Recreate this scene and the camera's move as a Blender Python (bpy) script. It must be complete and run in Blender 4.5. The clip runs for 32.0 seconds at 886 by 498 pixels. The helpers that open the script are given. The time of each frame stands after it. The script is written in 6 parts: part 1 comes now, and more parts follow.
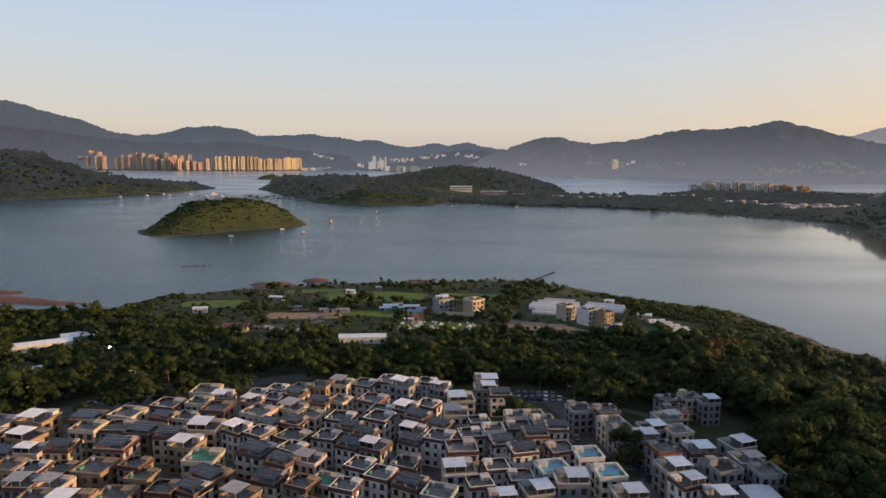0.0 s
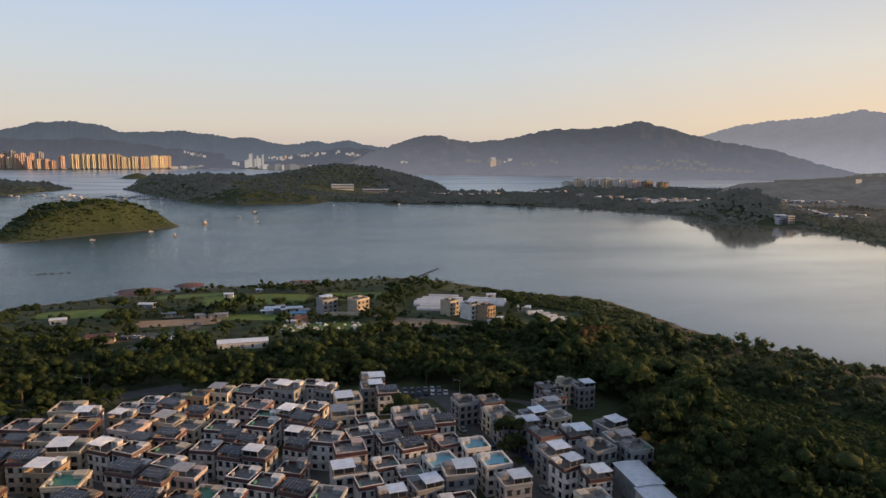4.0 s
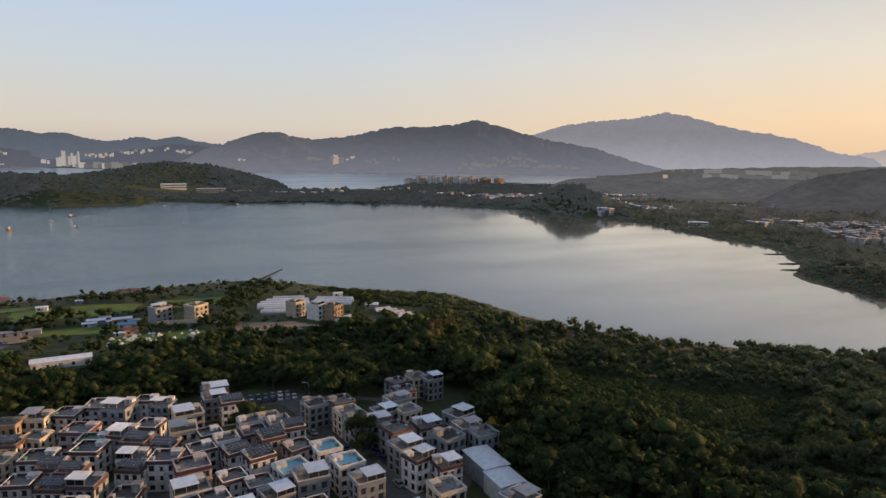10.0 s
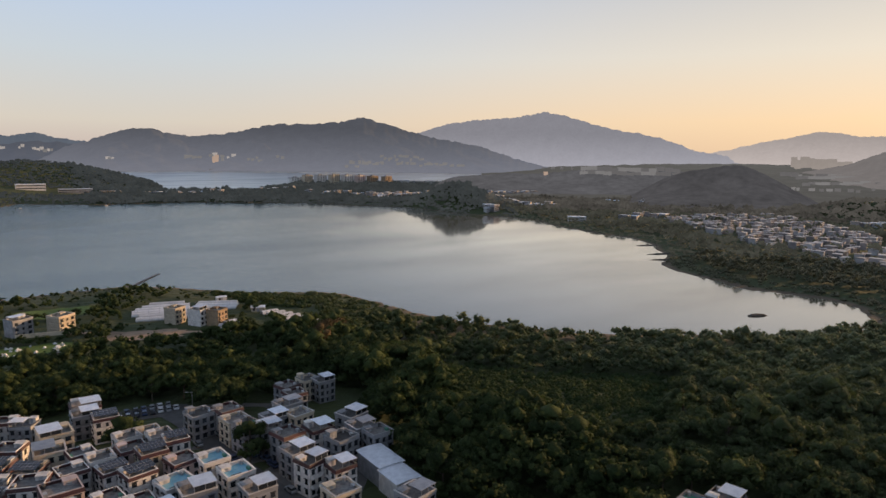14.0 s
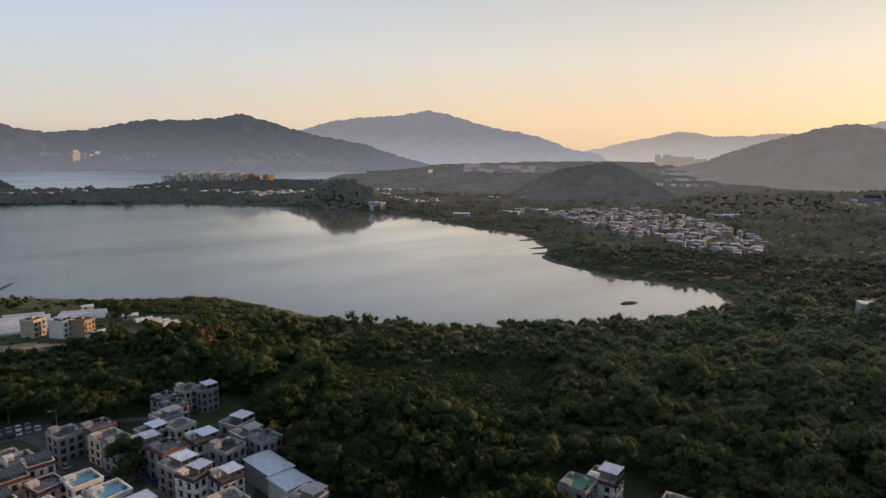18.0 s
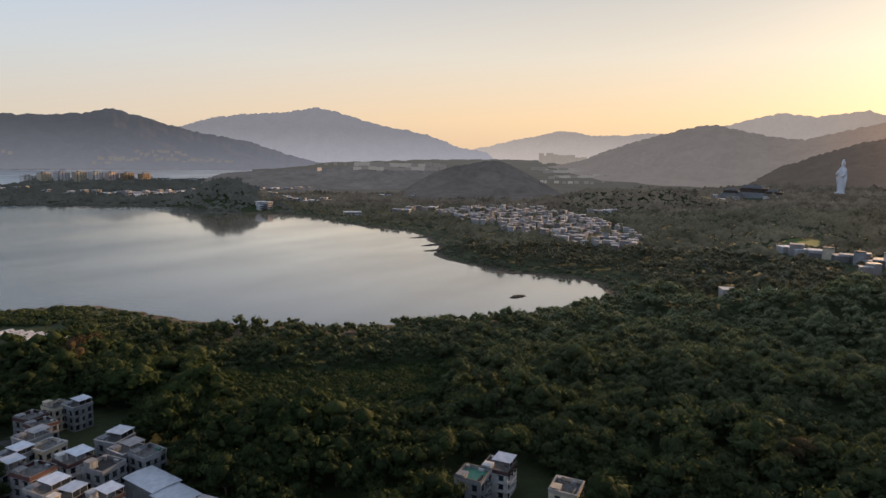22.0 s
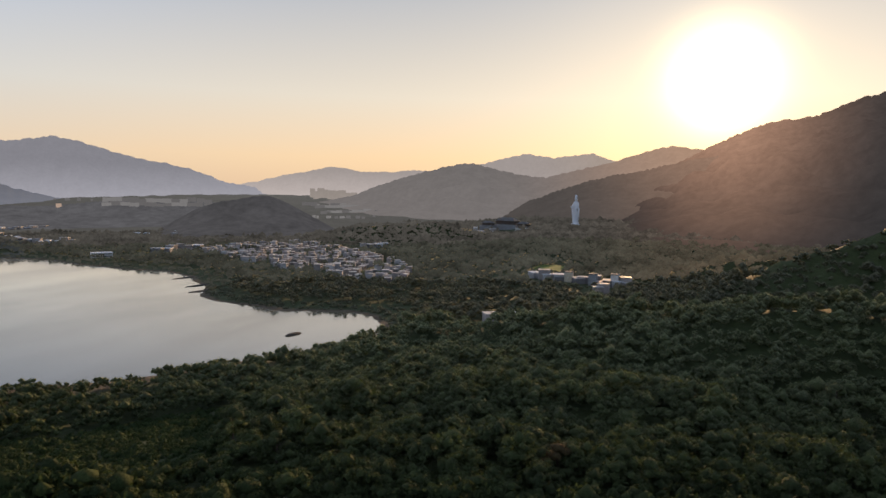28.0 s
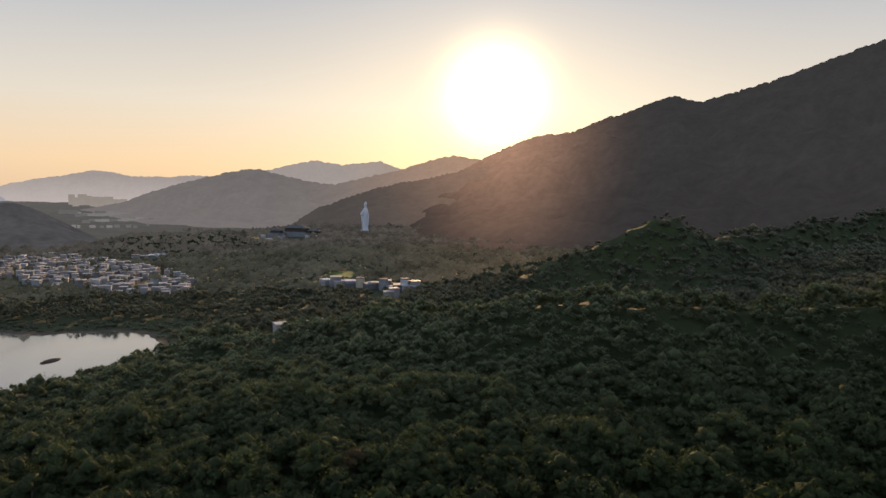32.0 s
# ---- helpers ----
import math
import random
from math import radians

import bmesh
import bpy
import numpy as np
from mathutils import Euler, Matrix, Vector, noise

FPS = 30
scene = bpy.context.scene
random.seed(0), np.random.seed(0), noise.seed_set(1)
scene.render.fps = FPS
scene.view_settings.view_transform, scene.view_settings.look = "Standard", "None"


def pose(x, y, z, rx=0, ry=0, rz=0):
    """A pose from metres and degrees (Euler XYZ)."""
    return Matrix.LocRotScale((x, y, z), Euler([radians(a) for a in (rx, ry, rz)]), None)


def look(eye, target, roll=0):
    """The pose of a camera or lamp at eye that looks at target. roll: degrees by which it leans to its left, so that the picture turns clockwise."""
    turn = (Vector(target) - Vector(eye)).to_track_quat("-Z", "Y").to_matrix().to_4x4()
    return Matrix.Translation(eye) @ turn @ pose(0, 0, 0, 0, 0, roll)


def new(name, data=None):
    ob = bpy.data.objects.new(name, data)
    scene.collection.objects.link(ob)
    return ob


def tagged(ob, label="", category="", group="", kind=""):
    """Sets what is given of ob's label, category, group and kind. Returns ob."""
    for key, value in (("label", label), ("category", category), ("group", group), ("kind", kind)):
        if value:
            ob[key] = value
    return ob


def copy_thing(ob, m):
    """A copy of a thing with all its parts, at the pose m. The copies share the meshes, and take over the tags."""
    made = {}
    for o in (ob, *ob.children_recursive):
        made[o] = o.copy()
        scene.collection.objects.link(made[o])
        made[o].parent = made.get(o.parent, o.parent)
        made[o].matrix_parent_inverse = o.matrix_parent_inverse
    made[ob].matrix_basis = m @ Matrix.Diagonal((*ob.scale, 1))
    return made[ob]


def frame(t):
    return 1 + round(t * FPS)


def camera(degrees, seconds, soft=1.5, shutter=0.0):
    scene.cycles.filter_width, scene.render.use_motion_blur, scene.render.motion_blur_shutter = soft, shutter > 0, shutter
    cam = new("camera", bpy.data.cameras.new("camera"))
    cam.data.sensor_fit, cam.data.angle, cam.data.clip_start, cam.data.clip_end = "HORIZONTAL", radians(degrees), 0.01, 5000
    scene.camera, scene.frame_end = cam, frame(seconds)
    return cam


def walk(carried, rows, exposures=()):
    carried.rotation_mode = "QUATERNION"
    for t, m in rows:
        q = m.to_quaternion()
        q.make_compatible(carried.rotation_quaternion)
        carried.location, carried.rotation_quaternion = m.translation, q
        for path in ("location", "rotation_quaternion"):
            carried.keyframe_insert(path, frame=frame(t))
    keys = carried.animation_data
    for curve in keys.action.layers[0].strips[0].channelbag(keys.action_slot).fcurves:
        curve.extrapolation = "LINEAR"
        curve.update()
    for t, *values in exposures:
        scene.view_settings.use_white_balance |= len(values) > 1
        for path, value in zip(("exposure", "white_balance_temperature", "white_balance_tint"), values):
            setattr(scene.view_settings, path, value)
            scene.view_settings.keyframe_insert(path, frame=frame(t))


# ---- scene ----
# The camera hovers at one spot and turns slowly to its right.
cam = camera(68.93, 32.0)
walk(cam, [
    (0.0, pose(0, 0, 100, 81.80, -0.60, 0.00)),
    (1.0, pose(0, 0, 100, 81.79, -0.59, -2.65)),
    (2.0, pose(0, 0, 100, 81.76, -0.61, -5.30)),
    (3.0, pose(0, 0, 100, 81.74, -0.64, -7.92)),
    (3.5, pose(0, 0, 100, 81.74, -0.63, -9.18)),
    (5.5, pose(0, 0, 100, 81.72, -0.68, -14.03)),
    (6.0, pose(0, 0, 100, 81.73, -0.66, -15.22)),
    (7.0, pose(0, 0, 100, 81.72, -0.67, -17.50)),
    (8.0, pose(0, 0, 100, 81.71, -0.71, -19.73)),
    (9.0, pose(0, 0, 100, 81.70, -0.72, -21.95)),
    (10.0, pose(0, 0, 100, 81.68, -0.70, -24.18)),
    (11.0, pose(0, 0, 100, 81.66, -0.70, -26.49)),
    (12.0, pose(0, 0, 100, 81.64, -0.71, -28.99)),
    (13.0, pose(0, 0, 100, 81.62, -0.71, -31.49)),
    (14.0, pose(0, 0, 100, 81.61, -0.72, -34.09)),
    (14.5, pose(0, 0, 100, 81.59, -0.70, -35.44)),
    (16.5, pose(0, 0, 100, 81.57, -0.73, -40.47)),
    (17.0, pose(0, 0, 100, 81.56, -0.75, -41.70)),
    (18.0, pose(0, 0, 100, 81.55, -0.78, -44.18)),
    (19.0, pose(0, 0, 100, 81.54, -0.81, -46.69)),
    (20.0, pose(0, 0, 100, 81.51, -0.88, -49.02)),
    (21.0, pose(0, 0, 100, 81.52, -0.92, -51.35)),
    (22.0, pose(0, 0, 100, 81.52, -0.90, -53.83)),
    (23.0, pose(0, 0, 100, 81.51, -0.92, -56.86)),
    (24.0, pose(0, 0, 100, 81.51, -0.95, -60.08)),
    (25.0, pose(0, 0, 100, 81.53, -0.99, -63.32)),
    (25.5, pose(0, 0, 100, 81.52, -1.01, -64.89)),
    (27.5, pose(0, 0, 100, 84.38, -1.08, -71.71)),
    (28.0, pose(0, 0, 100, 84.96, -1.11, -73.80)),
    (28.5, pose(0, 0, 100, 84.98, -1.13, -76.10)),
    (29.0, pose(0, 0, 100, 85.06, -1.18, -78.78)),
    (29.5, pose(0, 0, 100, 85.69, -1.10, -81.38)),
    (30.0, pose(0, 0, 100, 85.81, -1.18, -84.04)),
    (30.5, pose(0, 0, 100, 85.84, -1.11, -86.56)),
    (31.0, pose(0, 0, 100, 85.87, -1.10, -88.88)),
    (31.5, pose(0, 0, 100, 85.88, -1.03, -90.58)),
    (32.0, pose(0, 0, 100, 85.92, -1.12, -92.27)),
], exposures=[(0.0, 0.0), (25.5, 0.0), (28.0, -0.04), (32.0, -0.04)])

# ---- light: low sun on the right, hazy evening sky ----
SUN_AZ, SUN_EL = 96.7, 9.4            # degrees clockwise from +Y, degrees above the horizon
world = bpy.data.worlds.new("evening_sky")
scene.world = world
world.use_nodes = True
wn = world.node_tree
sky = wn.nodes.new("ShaderNodeTexSky")
sky.sky_type = "NISHITA"
sky.sun_disc = False
sky.sun_elevation = radians(SUN_EL)
sky.sun_rotation = radians(SUN_AZ)
sky.air_density, sky.dust_density, sky.ozone_density = 1.0, 2.5, 1.0
sky.altitude = 100
# evening haze: even, peach above the horizon and pale blue higher up, over the whole sky
tc = wn.nodes.new("ShaderNodeTexCoord")
sp = wn.nodes.new("ShaderNodeSeparateXYZ")
wn.links.new(tc.outputs["Generated"], sp.inputs["Vector"])


def sky_ramp(stops):
    ramp = wn.nodes.new("ShaderNodeValToRGB")
    while len(ramp.color_ramp.elements) < len(stops):
        ramp.color_ramp.elements.new(0.5)
    for e, (at, col) in zip(ramp.color_ramp.elements, stops):
        e.position, e.color = at, (*col, 1)
    wn.links.new(sp.outputs["Z"], ramp.inputs["Fac"])
    return ramp


# away from the sun, and towards it
cool = sky_ramp([(0.0, (0.58, 0.47, 0.42)), (0.04, (0.66, 0.595, 0.51)), (0.13, (0.57, 0.62, 0.66)), (0.32, (0.39, 0.55, 0.86)), (0.55, (0.27, 0.32, 0.42)), (1.0, (0.17, 0.20, 0.27))])
glow = sky_ramp([(0.0, (0.82, 0.57, 0.36)), (0.05, (0.91, 0.65, 0.40)), (0.14, (0.78, 0.69, 0.57)), (0.32, (0.405, 0.44, 0.50)), (0.55, (0.30, 0.32, 0.37)), (1.0, (0.17, 0.20, 0.27))])
dot = wn.nodes.new("ShaderNodeVectorMath")
dot.operation = "DOT_PRODUCT"
dot.inputs[1].default_value = (math.sin(radians(SUN_AZ)), math.cos(radians(SUN_AZ)), 0.0)
wn.links.new(tc.outputs["Generated"], dot.inputs[0])
turn = wn.nodes.new("ShaderNodeMapRange")
turn.interpolation_type = "SMOOTHSTEP"
turn.inputs["From Min"].default_value, turn.inputs["From Max"].default_value = -0.02, 0.98
wn.links.new(dot.outputs["Value"], turn.inputs["Value"])
ramp = wn.nodes.new("ShaderNodeMix")
ramp.data_type = "RGBA"
wn.links.new(turn.outputs["Result"], ramp.inputs["Factor"])
wn.links.new(cool.outputs["Color"], ramp.inputs["A"])
wn.links.new(glow.outputs["Color"], ramp.inputs["B"])
haze, clear, both = wn.nodes.new("ShaderNodeBackground"), wn.nodes["Background"], wn.nodes.new("ShaderNodeAddShader")
wn.links.new(ramp.outputs["Result"], haze.inputs["Color"])
haze.inputs["Strength"].default_value = 1.03
wn.links.new(sky.outputs["Color"], clear.inputs["Color"])
clear.inputs["Strength"].default_value = 0.008
wn.links.new(haze.outputs["Background"], both.inputs[0])
wn.links.new(clear.outputs["Background"], both.inputs[1])
# the sun itself, blurred by the haze round it
near_sun, pw, aureole, all_sky = (wn.nodes.new(k) for k in ("ShaderNodeVectorMath", "ShaderNodeMath", "ShaderNodeBackground", "ShaderNodeAddShader"))
near_sun.operation, pw.operation = "DOT_PRODUCT", "POWER"
near_sun.inputs[1].default_value = (math.sin(radians(SUN_AZ)) * math.cos(radians(SUN_EL)), math.cos(radians(SUN_AZ)) * math.cos(radians(SUN_EL)), math.sin(radians(SUN_EL)))
wn.links.new(tc.outputs["Generated"], near_sun.inputs[0])
wn.links.new(near_sun.outputs["Value"], pw.inputs[0])
pw.inputs[1].default_value = 680
wn.links.new(pw.outputs["Value"], aureole.inputs["Strength"])
aureole.inputs["Color"].default_value = (4.6, 3.4, 1.7, 1)
wn.links.new(both.outputs["Shader"], all_sky.inputs[0])
wn.links.new(aureole.outputs["Background"], all_sky.inputs[1])
wn.links.new(all_sky.outputs["Shader"], wn.nodes["World Output"].inputs["Surface"])
sun = new("sun", bpy.data.lights.new("sun", "SUN"))
sun.data.energy, sun.data.angle, sun.data.color = 5.0, radians(0.6), (1.0, 0.60, 0.30)
to_sun = Vector((math.sin(radians(SUN_AZ)) * math.cos(radians(SUN_EL)), math.cos(radians(SUN_AZ)) * math.cos(radians(SUN_EL)), math.sin(radians(SUN_EL))))
sun.matrix_world = look(to_sun * 50, (0, 0, 0))
scene.view_settings.exposure = 0.0

# ---- materials ----
MATS = {}


def nodes_of(name):
    m = bpy.data.materials.new(name)
    m.use_nodes = True
    return m, m.node_tree, m.node_tree.nodes["Principled BSDF"]


def surface(name, a, b, size=2.0, fine=0.2, rough=0.8, bump=0.3, spread=0.15, metal=0.0, by="object"):
    """A worn surface: two colours in soft patches of a size in metres, finer grain, and a change from piece to piece."""
    if name in MATS:
        return MATS[name]
    m, t, p = nodes_of(name)
    co = t.nodes.new("ShaderNodeTexCoord")
    n1, n2 = t.nodes.new("ShaderNodeTexNoise"), t.nodes.new("ShaderNodeTexNoise")
    n1.inputs["Scale"].default_value, n2.inputs["Scale"].default_value = 1 / size, 1 / fine
    n1.inputs["Detail"].default_value, n2.inputs["Detail"].default_value = 5, 3
    for n in (n1, n2):
        t.links.new(co.outputs["Object"], n.inputs["Vector"])
    ramp = t.nodes.new("ShaderNodeMapRange")
    ramp.inputs["From Min"].default_value, ramp.inputs["From Max"].default_value = 0.35, 0.65
    t.links.new(n1.outputs["Fac"], ramp.inputs["Value"])
    mix = t.nodes.new("ShaderNodeMix")
    mix.data_type = "RGBA"
    mix.inputs["A"].default_value, mix.inputs["B"].default_value = (*a, 1), (*b, 1)
    t.links.new(ramp.outputs["Result"], mix.inputs["Factor"])
    if by == "island":
        rnd = t.nodes.new("ShaderNodeNewGeometry").outputs["Random Per Island"]
    else:
        rnd = t.nodes.new("ShaderNodeObjectInfo").outputs["Random"]
    val = t.nodes.new("ShaderNodeMapRange")
    val.inputs["To Min"].default_value, val.inputs["To Max"].default_value = 1 - spread, 1 + spread
    t.links.new(rnd, val.inputs["Value"])
    grain = t.nodes.new("ShaderNodeMapRange")
    grain.inputs["To Min"].default_value, grain.inputs["To Max"].default_value = 0.8, 1.2
    t.links.new(n2.outputs["Fac"], grain.inputs["Value"])
    mul = t.nodes.new("ShaderNodeMath")
    mul.operation = "MULTIPLY"
    t.links.new(val.outputs["Result"], mul.inputs[0])
    t.links.new(grain.outputs["Result"], mul.inputs[1])
    hsv = t.nodes.new("ShaderNodeHueSaturation")
    t.links.new(mul.outputs["Value"], hsv.inputs["Value"])
    t.links.new(mix.outputs["Result"], hsv.inputs["Color"])
    t.links.new(hsv.outputs["Color"], p.inputs["Base Color"])
    p.inputs["Roughness"].default_value, p.inputs["Metallic"].default_value = rough, metal
    if bump:
        bp = t.nodes.new("ShaderNodeBump")
        bp.inputs["Strength"].default_value, bp.inputs["Distance"].default_value = bump, fine * 0.5
        t.links.new(n2.outputs["Fac"], bp.inputs["Height"])
        t.links.new(bp.outputs["Normal"], p.inputs["Normal"])
    MATS[name] = m
    return m


def leaves(name, a, b, c, clump=1.6, dark=0.45, thin=0.2, haze_sheen=0.04, east=0.0):
    """Foliage: hue varies leaf clump by leaf clump and in drifts from tree to tree; a little light passes through."""
    m, t, p = nodes_of(name)
    rnd = t.nodes.new("ShaderNodeNewGeometry").outputs["Random Per Island"]
    co = t.nodes.new("ShaderNodeTexCoord")
    n = t.nodes.new("ShaderNodeTexNoise")
    n.inputs["Scale"].default_value, n.inputs["Detail"].default_value = 0.035, 4
    t.links.new(t.nodes.new("ShaderNodeNewGeometry").outputs["Position"], n.inputs["Vector"])
    m1, m2 = t.nodes.new("ShaderNodeMix"), t.nodes.new("ShaderNodeMix")
    m1.data_type = m2.data_type = "RGBA"
    m1.inputs["A"].default_value, m1.inputs["B"].default_value = (*a, 1), (*b, 1)
    m2.inputs["B"].default_value = (*c, 1)
    r = t.nodes.new("ShaderNodeMapRange")
    r.inputs["From Min"].default_value, r.inputs["From Max"].default_value = 0.35, 0.68
    t.links.new(n.outputs["Fac"], r.inputs["Value"])
    own, drift = t.nodes.new("ShaderNodeAttribute"), t.nodes.new("ShaderNodeMix")
    own.attribute_name = "tint"
    drift.inputs["Factor"].default_value = 0.68
    t.links.new(r.outputs["Result"], drift.inputs["A"])
    t.links.new(own.outputs["Fac"], drift.inputs["B"])
    t.links.new(drift.outputs["Result"], m1.inputs["Factor"])
    pw = t.nodes.new("ShaderNodeMath")
    pw.operation = "POWER"
    pw.inputs[1].default_value = 3.0
    t.links.new(rnd, pw.inputs[0])
    t.links.new(m1.outputs["Result"], m2.inputs["A"])
    t.links.new(pw.outputs["Value"], m2.inputs["Factor"])
    p.inputs["Roughness"].default_value = 0.9
    p.inputs["Specular IOR Level"].default_value = 0.15
    p.inputs["Sheen Weight"].default_value = haze_sheen          # sheen lightens the leaves in low sun, standing in for haze
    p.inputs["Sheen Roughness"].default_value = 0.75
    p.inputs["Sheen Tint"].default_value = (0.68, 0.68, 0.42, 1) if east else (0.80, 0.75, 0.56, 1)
    if east:                                               # more of this sheen is put in eastward, in place of sunward haze
        xp, veil = t.nodes.new("ShaderNodeSeparateXYZ"), t.nodes.new("ShaderNodeMapRange")
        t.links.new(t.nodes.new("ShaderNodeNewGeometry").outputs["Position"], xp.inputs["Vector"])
        veil.inputs["From Min"].default_value, veil.inputs["From Max"].default_value = 120, 380
        veil.inputs["To Min"].default_value, veil.inputs["To Max"].default_value = haze_sheen, haze_sheen + east
        t.links.new(xp.outputs["X"], veil.inputs["Value"])
        t.links.new(veil.outputs["Result"], p.inputs["Sheen Weight"])
    # noise darkens the leaf colour in gaps, as painted shade between clumps
    fine = t.nodes.new("ShaderNodeTexNoise")
    fine.inputs["Scale"].default_value, fine.inputs["Detail"].default_value, fine.inputs["Roughness"].default_value = clump, 6, 0.75
    t.links.new(t.nodes.new("ShaderNodeNewGeometry").outputs["Position"], fine.inputs["Vector"])
    vr = t.nodes.new("ShaderNodeMapRange")
    vr.inputs["From Min"].default_value, vr.inputs["From Max"].default_value = 0.32, 0.7
    vr.inputs["To Min"].default_value, vr.inputs["To Max"].default_value = dark, 1.35
    t.links.new(fine.outputs["Fac"], vr.inputs["Value"])
    hv = t.nodes.new("ShaderNodeHueSaturation")
    t.links.new(vr.outputs["Result"], hv.inputs["Value"])
    t.links.new(m2.outputs["Result"], hv.inputs["Color"])
    t.links.new(hv.outputs["Color"], p.inputs["Base Color"])
    bp = t.nodes.new("ShaderNodeBump")
    bp.inputs["Strength"].default_value, bp.inputs["Distance"].default_value = 1.0, 0.9 / clump
    t.links.new(fine.outputs["Fac"], bp.inputs["Height"])
    t.links.new(bp.outputs["Normal"], p.inputs["Normal"])
    tr = t.nodes.new("ShaderNodeBsdfTranslucent")
    t.links.new(hv.outputs["Color"], tr.inputs["Color"])
    ms = t.nodes.new("ShaderNodeMixShader")
    ms.inputs["Fac"].default_value = thin
    t.links.new(p.outputs["BSDF"], ms.inputs[1])
    t.links.new(tr.outputs["BSDF"], ms.inputs[2])
    t.links.new(ms.outputs["Shader"], t.nodes["Material Output"].inputs["Surface"])
    return m


def haze_glow_mat(name, slope, air, amount, sunward=(0.5, 0.4, 0.3), low=1.22, high=0.88, reach=0.945, mottle=0.05, power=3.0):
    """A far backdrop of hills: wooded slopes with evening haze painted in as emission, graded by height."""
    m, t, p = nodes_of(name)
    geo = t.nodes.new("ShaderNodeNewGeometry")
    n = t.nodes.new("ShaderNodeTexNoise")
    n.inputs["Scale"].default_value, n.inputs["Detail"].default_value = 0.012, 8
    t.links.new(geo.outputs["Position"], n.inputs["Vector"])
    mix = t.nodes.new("ShaderNodeMix")
    mix.data_type = "RGBA"
    mix.inputs["A"].default_value = (*[v * 0.55 for v in slope], 1)
    mix.inputs["B"].default_value = (*[v * 1.5 for v in slope], 1)
    t.links.new(n.outputs["Fac"], mix.inputs["Factor"])
    t.links.new(mix.outputs["Result"], p.inputs["Base Color"])
    p.inputs["Roughness"].default_value = 1.0
    p.inputs["Specular IOR Level"].default_value = 0.0
    bp = t.nodes.new("ShaderNodeBump")
    bp.inputs["Strength"].default_value, bp.inputs["Distance"].default_value = 0.5, 12
    t.links.new(n.outputs["Fac"], bp.inputs["Height"])
    t.links.new(bp.outputs["Normal"], p.inputs["Normal"])
    # the haze is an emission colour, turning warmer towards the sun
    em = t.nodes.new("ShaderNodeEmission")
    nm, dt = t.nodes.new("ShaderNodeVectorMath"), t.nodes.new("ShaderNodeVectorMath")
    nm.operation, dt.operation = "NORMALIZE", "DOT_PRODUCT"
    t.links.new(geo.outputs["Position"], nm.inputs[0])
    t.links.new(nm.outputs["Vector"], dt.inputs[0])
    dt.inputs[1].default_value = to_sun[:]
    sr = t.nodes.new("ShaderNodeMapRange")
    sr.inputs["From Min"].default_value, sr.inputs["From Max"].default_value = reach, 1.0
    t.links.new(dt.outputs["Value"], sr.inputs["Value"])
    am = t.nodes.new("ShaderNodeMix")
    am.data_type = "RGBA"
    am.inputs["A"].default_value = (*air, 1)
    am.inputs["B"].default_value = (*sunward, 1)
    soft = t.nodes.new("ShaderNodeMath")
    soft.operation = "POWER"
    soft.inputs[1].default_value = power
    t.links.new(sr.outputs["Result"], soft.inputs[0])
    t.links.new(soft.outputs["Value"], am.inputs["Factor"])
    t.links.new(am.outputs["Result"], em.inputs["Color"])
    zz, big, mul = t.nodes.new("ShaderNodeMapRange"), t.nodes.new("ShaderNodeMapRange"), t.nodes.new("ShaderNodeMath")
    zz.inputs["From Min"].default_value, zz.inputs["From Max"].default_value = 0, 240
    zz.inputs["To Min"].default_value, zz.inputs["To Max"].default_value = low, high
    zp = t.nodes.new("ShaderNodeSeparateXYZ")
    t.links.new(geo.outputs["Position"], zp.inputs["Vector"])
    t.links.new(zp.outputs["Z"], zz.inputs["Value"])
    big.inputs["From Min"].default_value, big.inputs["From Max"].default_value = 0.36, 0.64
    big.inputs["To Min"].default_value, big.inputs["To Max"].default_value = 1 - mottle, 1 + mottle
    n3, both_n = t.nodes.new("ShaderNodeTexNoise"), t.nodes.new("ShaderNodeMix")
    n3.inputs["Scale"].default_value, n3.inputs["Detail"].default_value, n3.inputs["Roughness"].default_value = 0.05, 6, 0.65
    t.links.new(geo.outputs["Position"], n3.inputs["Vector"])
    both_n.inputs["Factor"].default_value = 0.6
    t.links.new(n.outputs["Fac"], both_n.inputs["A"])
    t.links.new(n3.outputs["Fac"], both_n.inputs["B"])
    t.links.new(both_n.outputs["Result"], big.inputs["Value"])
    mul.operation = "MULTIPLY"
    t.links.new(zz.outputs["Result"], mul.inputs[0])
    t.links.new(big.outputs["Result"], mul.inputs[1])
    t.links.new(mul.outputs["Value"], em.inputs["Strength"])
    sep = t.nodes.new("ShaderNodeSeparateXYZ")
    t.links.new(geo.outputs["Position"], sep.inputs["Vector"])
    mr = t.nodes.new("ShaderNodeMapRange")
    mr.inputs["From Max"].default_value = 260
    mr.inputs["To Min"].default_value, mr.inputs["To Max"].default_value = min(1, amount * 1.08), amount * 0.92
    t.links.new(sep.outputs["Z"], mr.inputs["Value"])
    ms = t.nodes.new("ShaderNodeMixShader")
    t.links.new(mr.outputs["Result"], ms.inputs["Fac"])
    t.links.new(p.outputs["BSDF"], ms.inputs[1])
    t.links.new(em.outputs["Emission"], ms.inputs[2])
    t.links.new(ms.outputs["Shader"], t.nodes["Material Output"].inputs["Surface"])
    return m


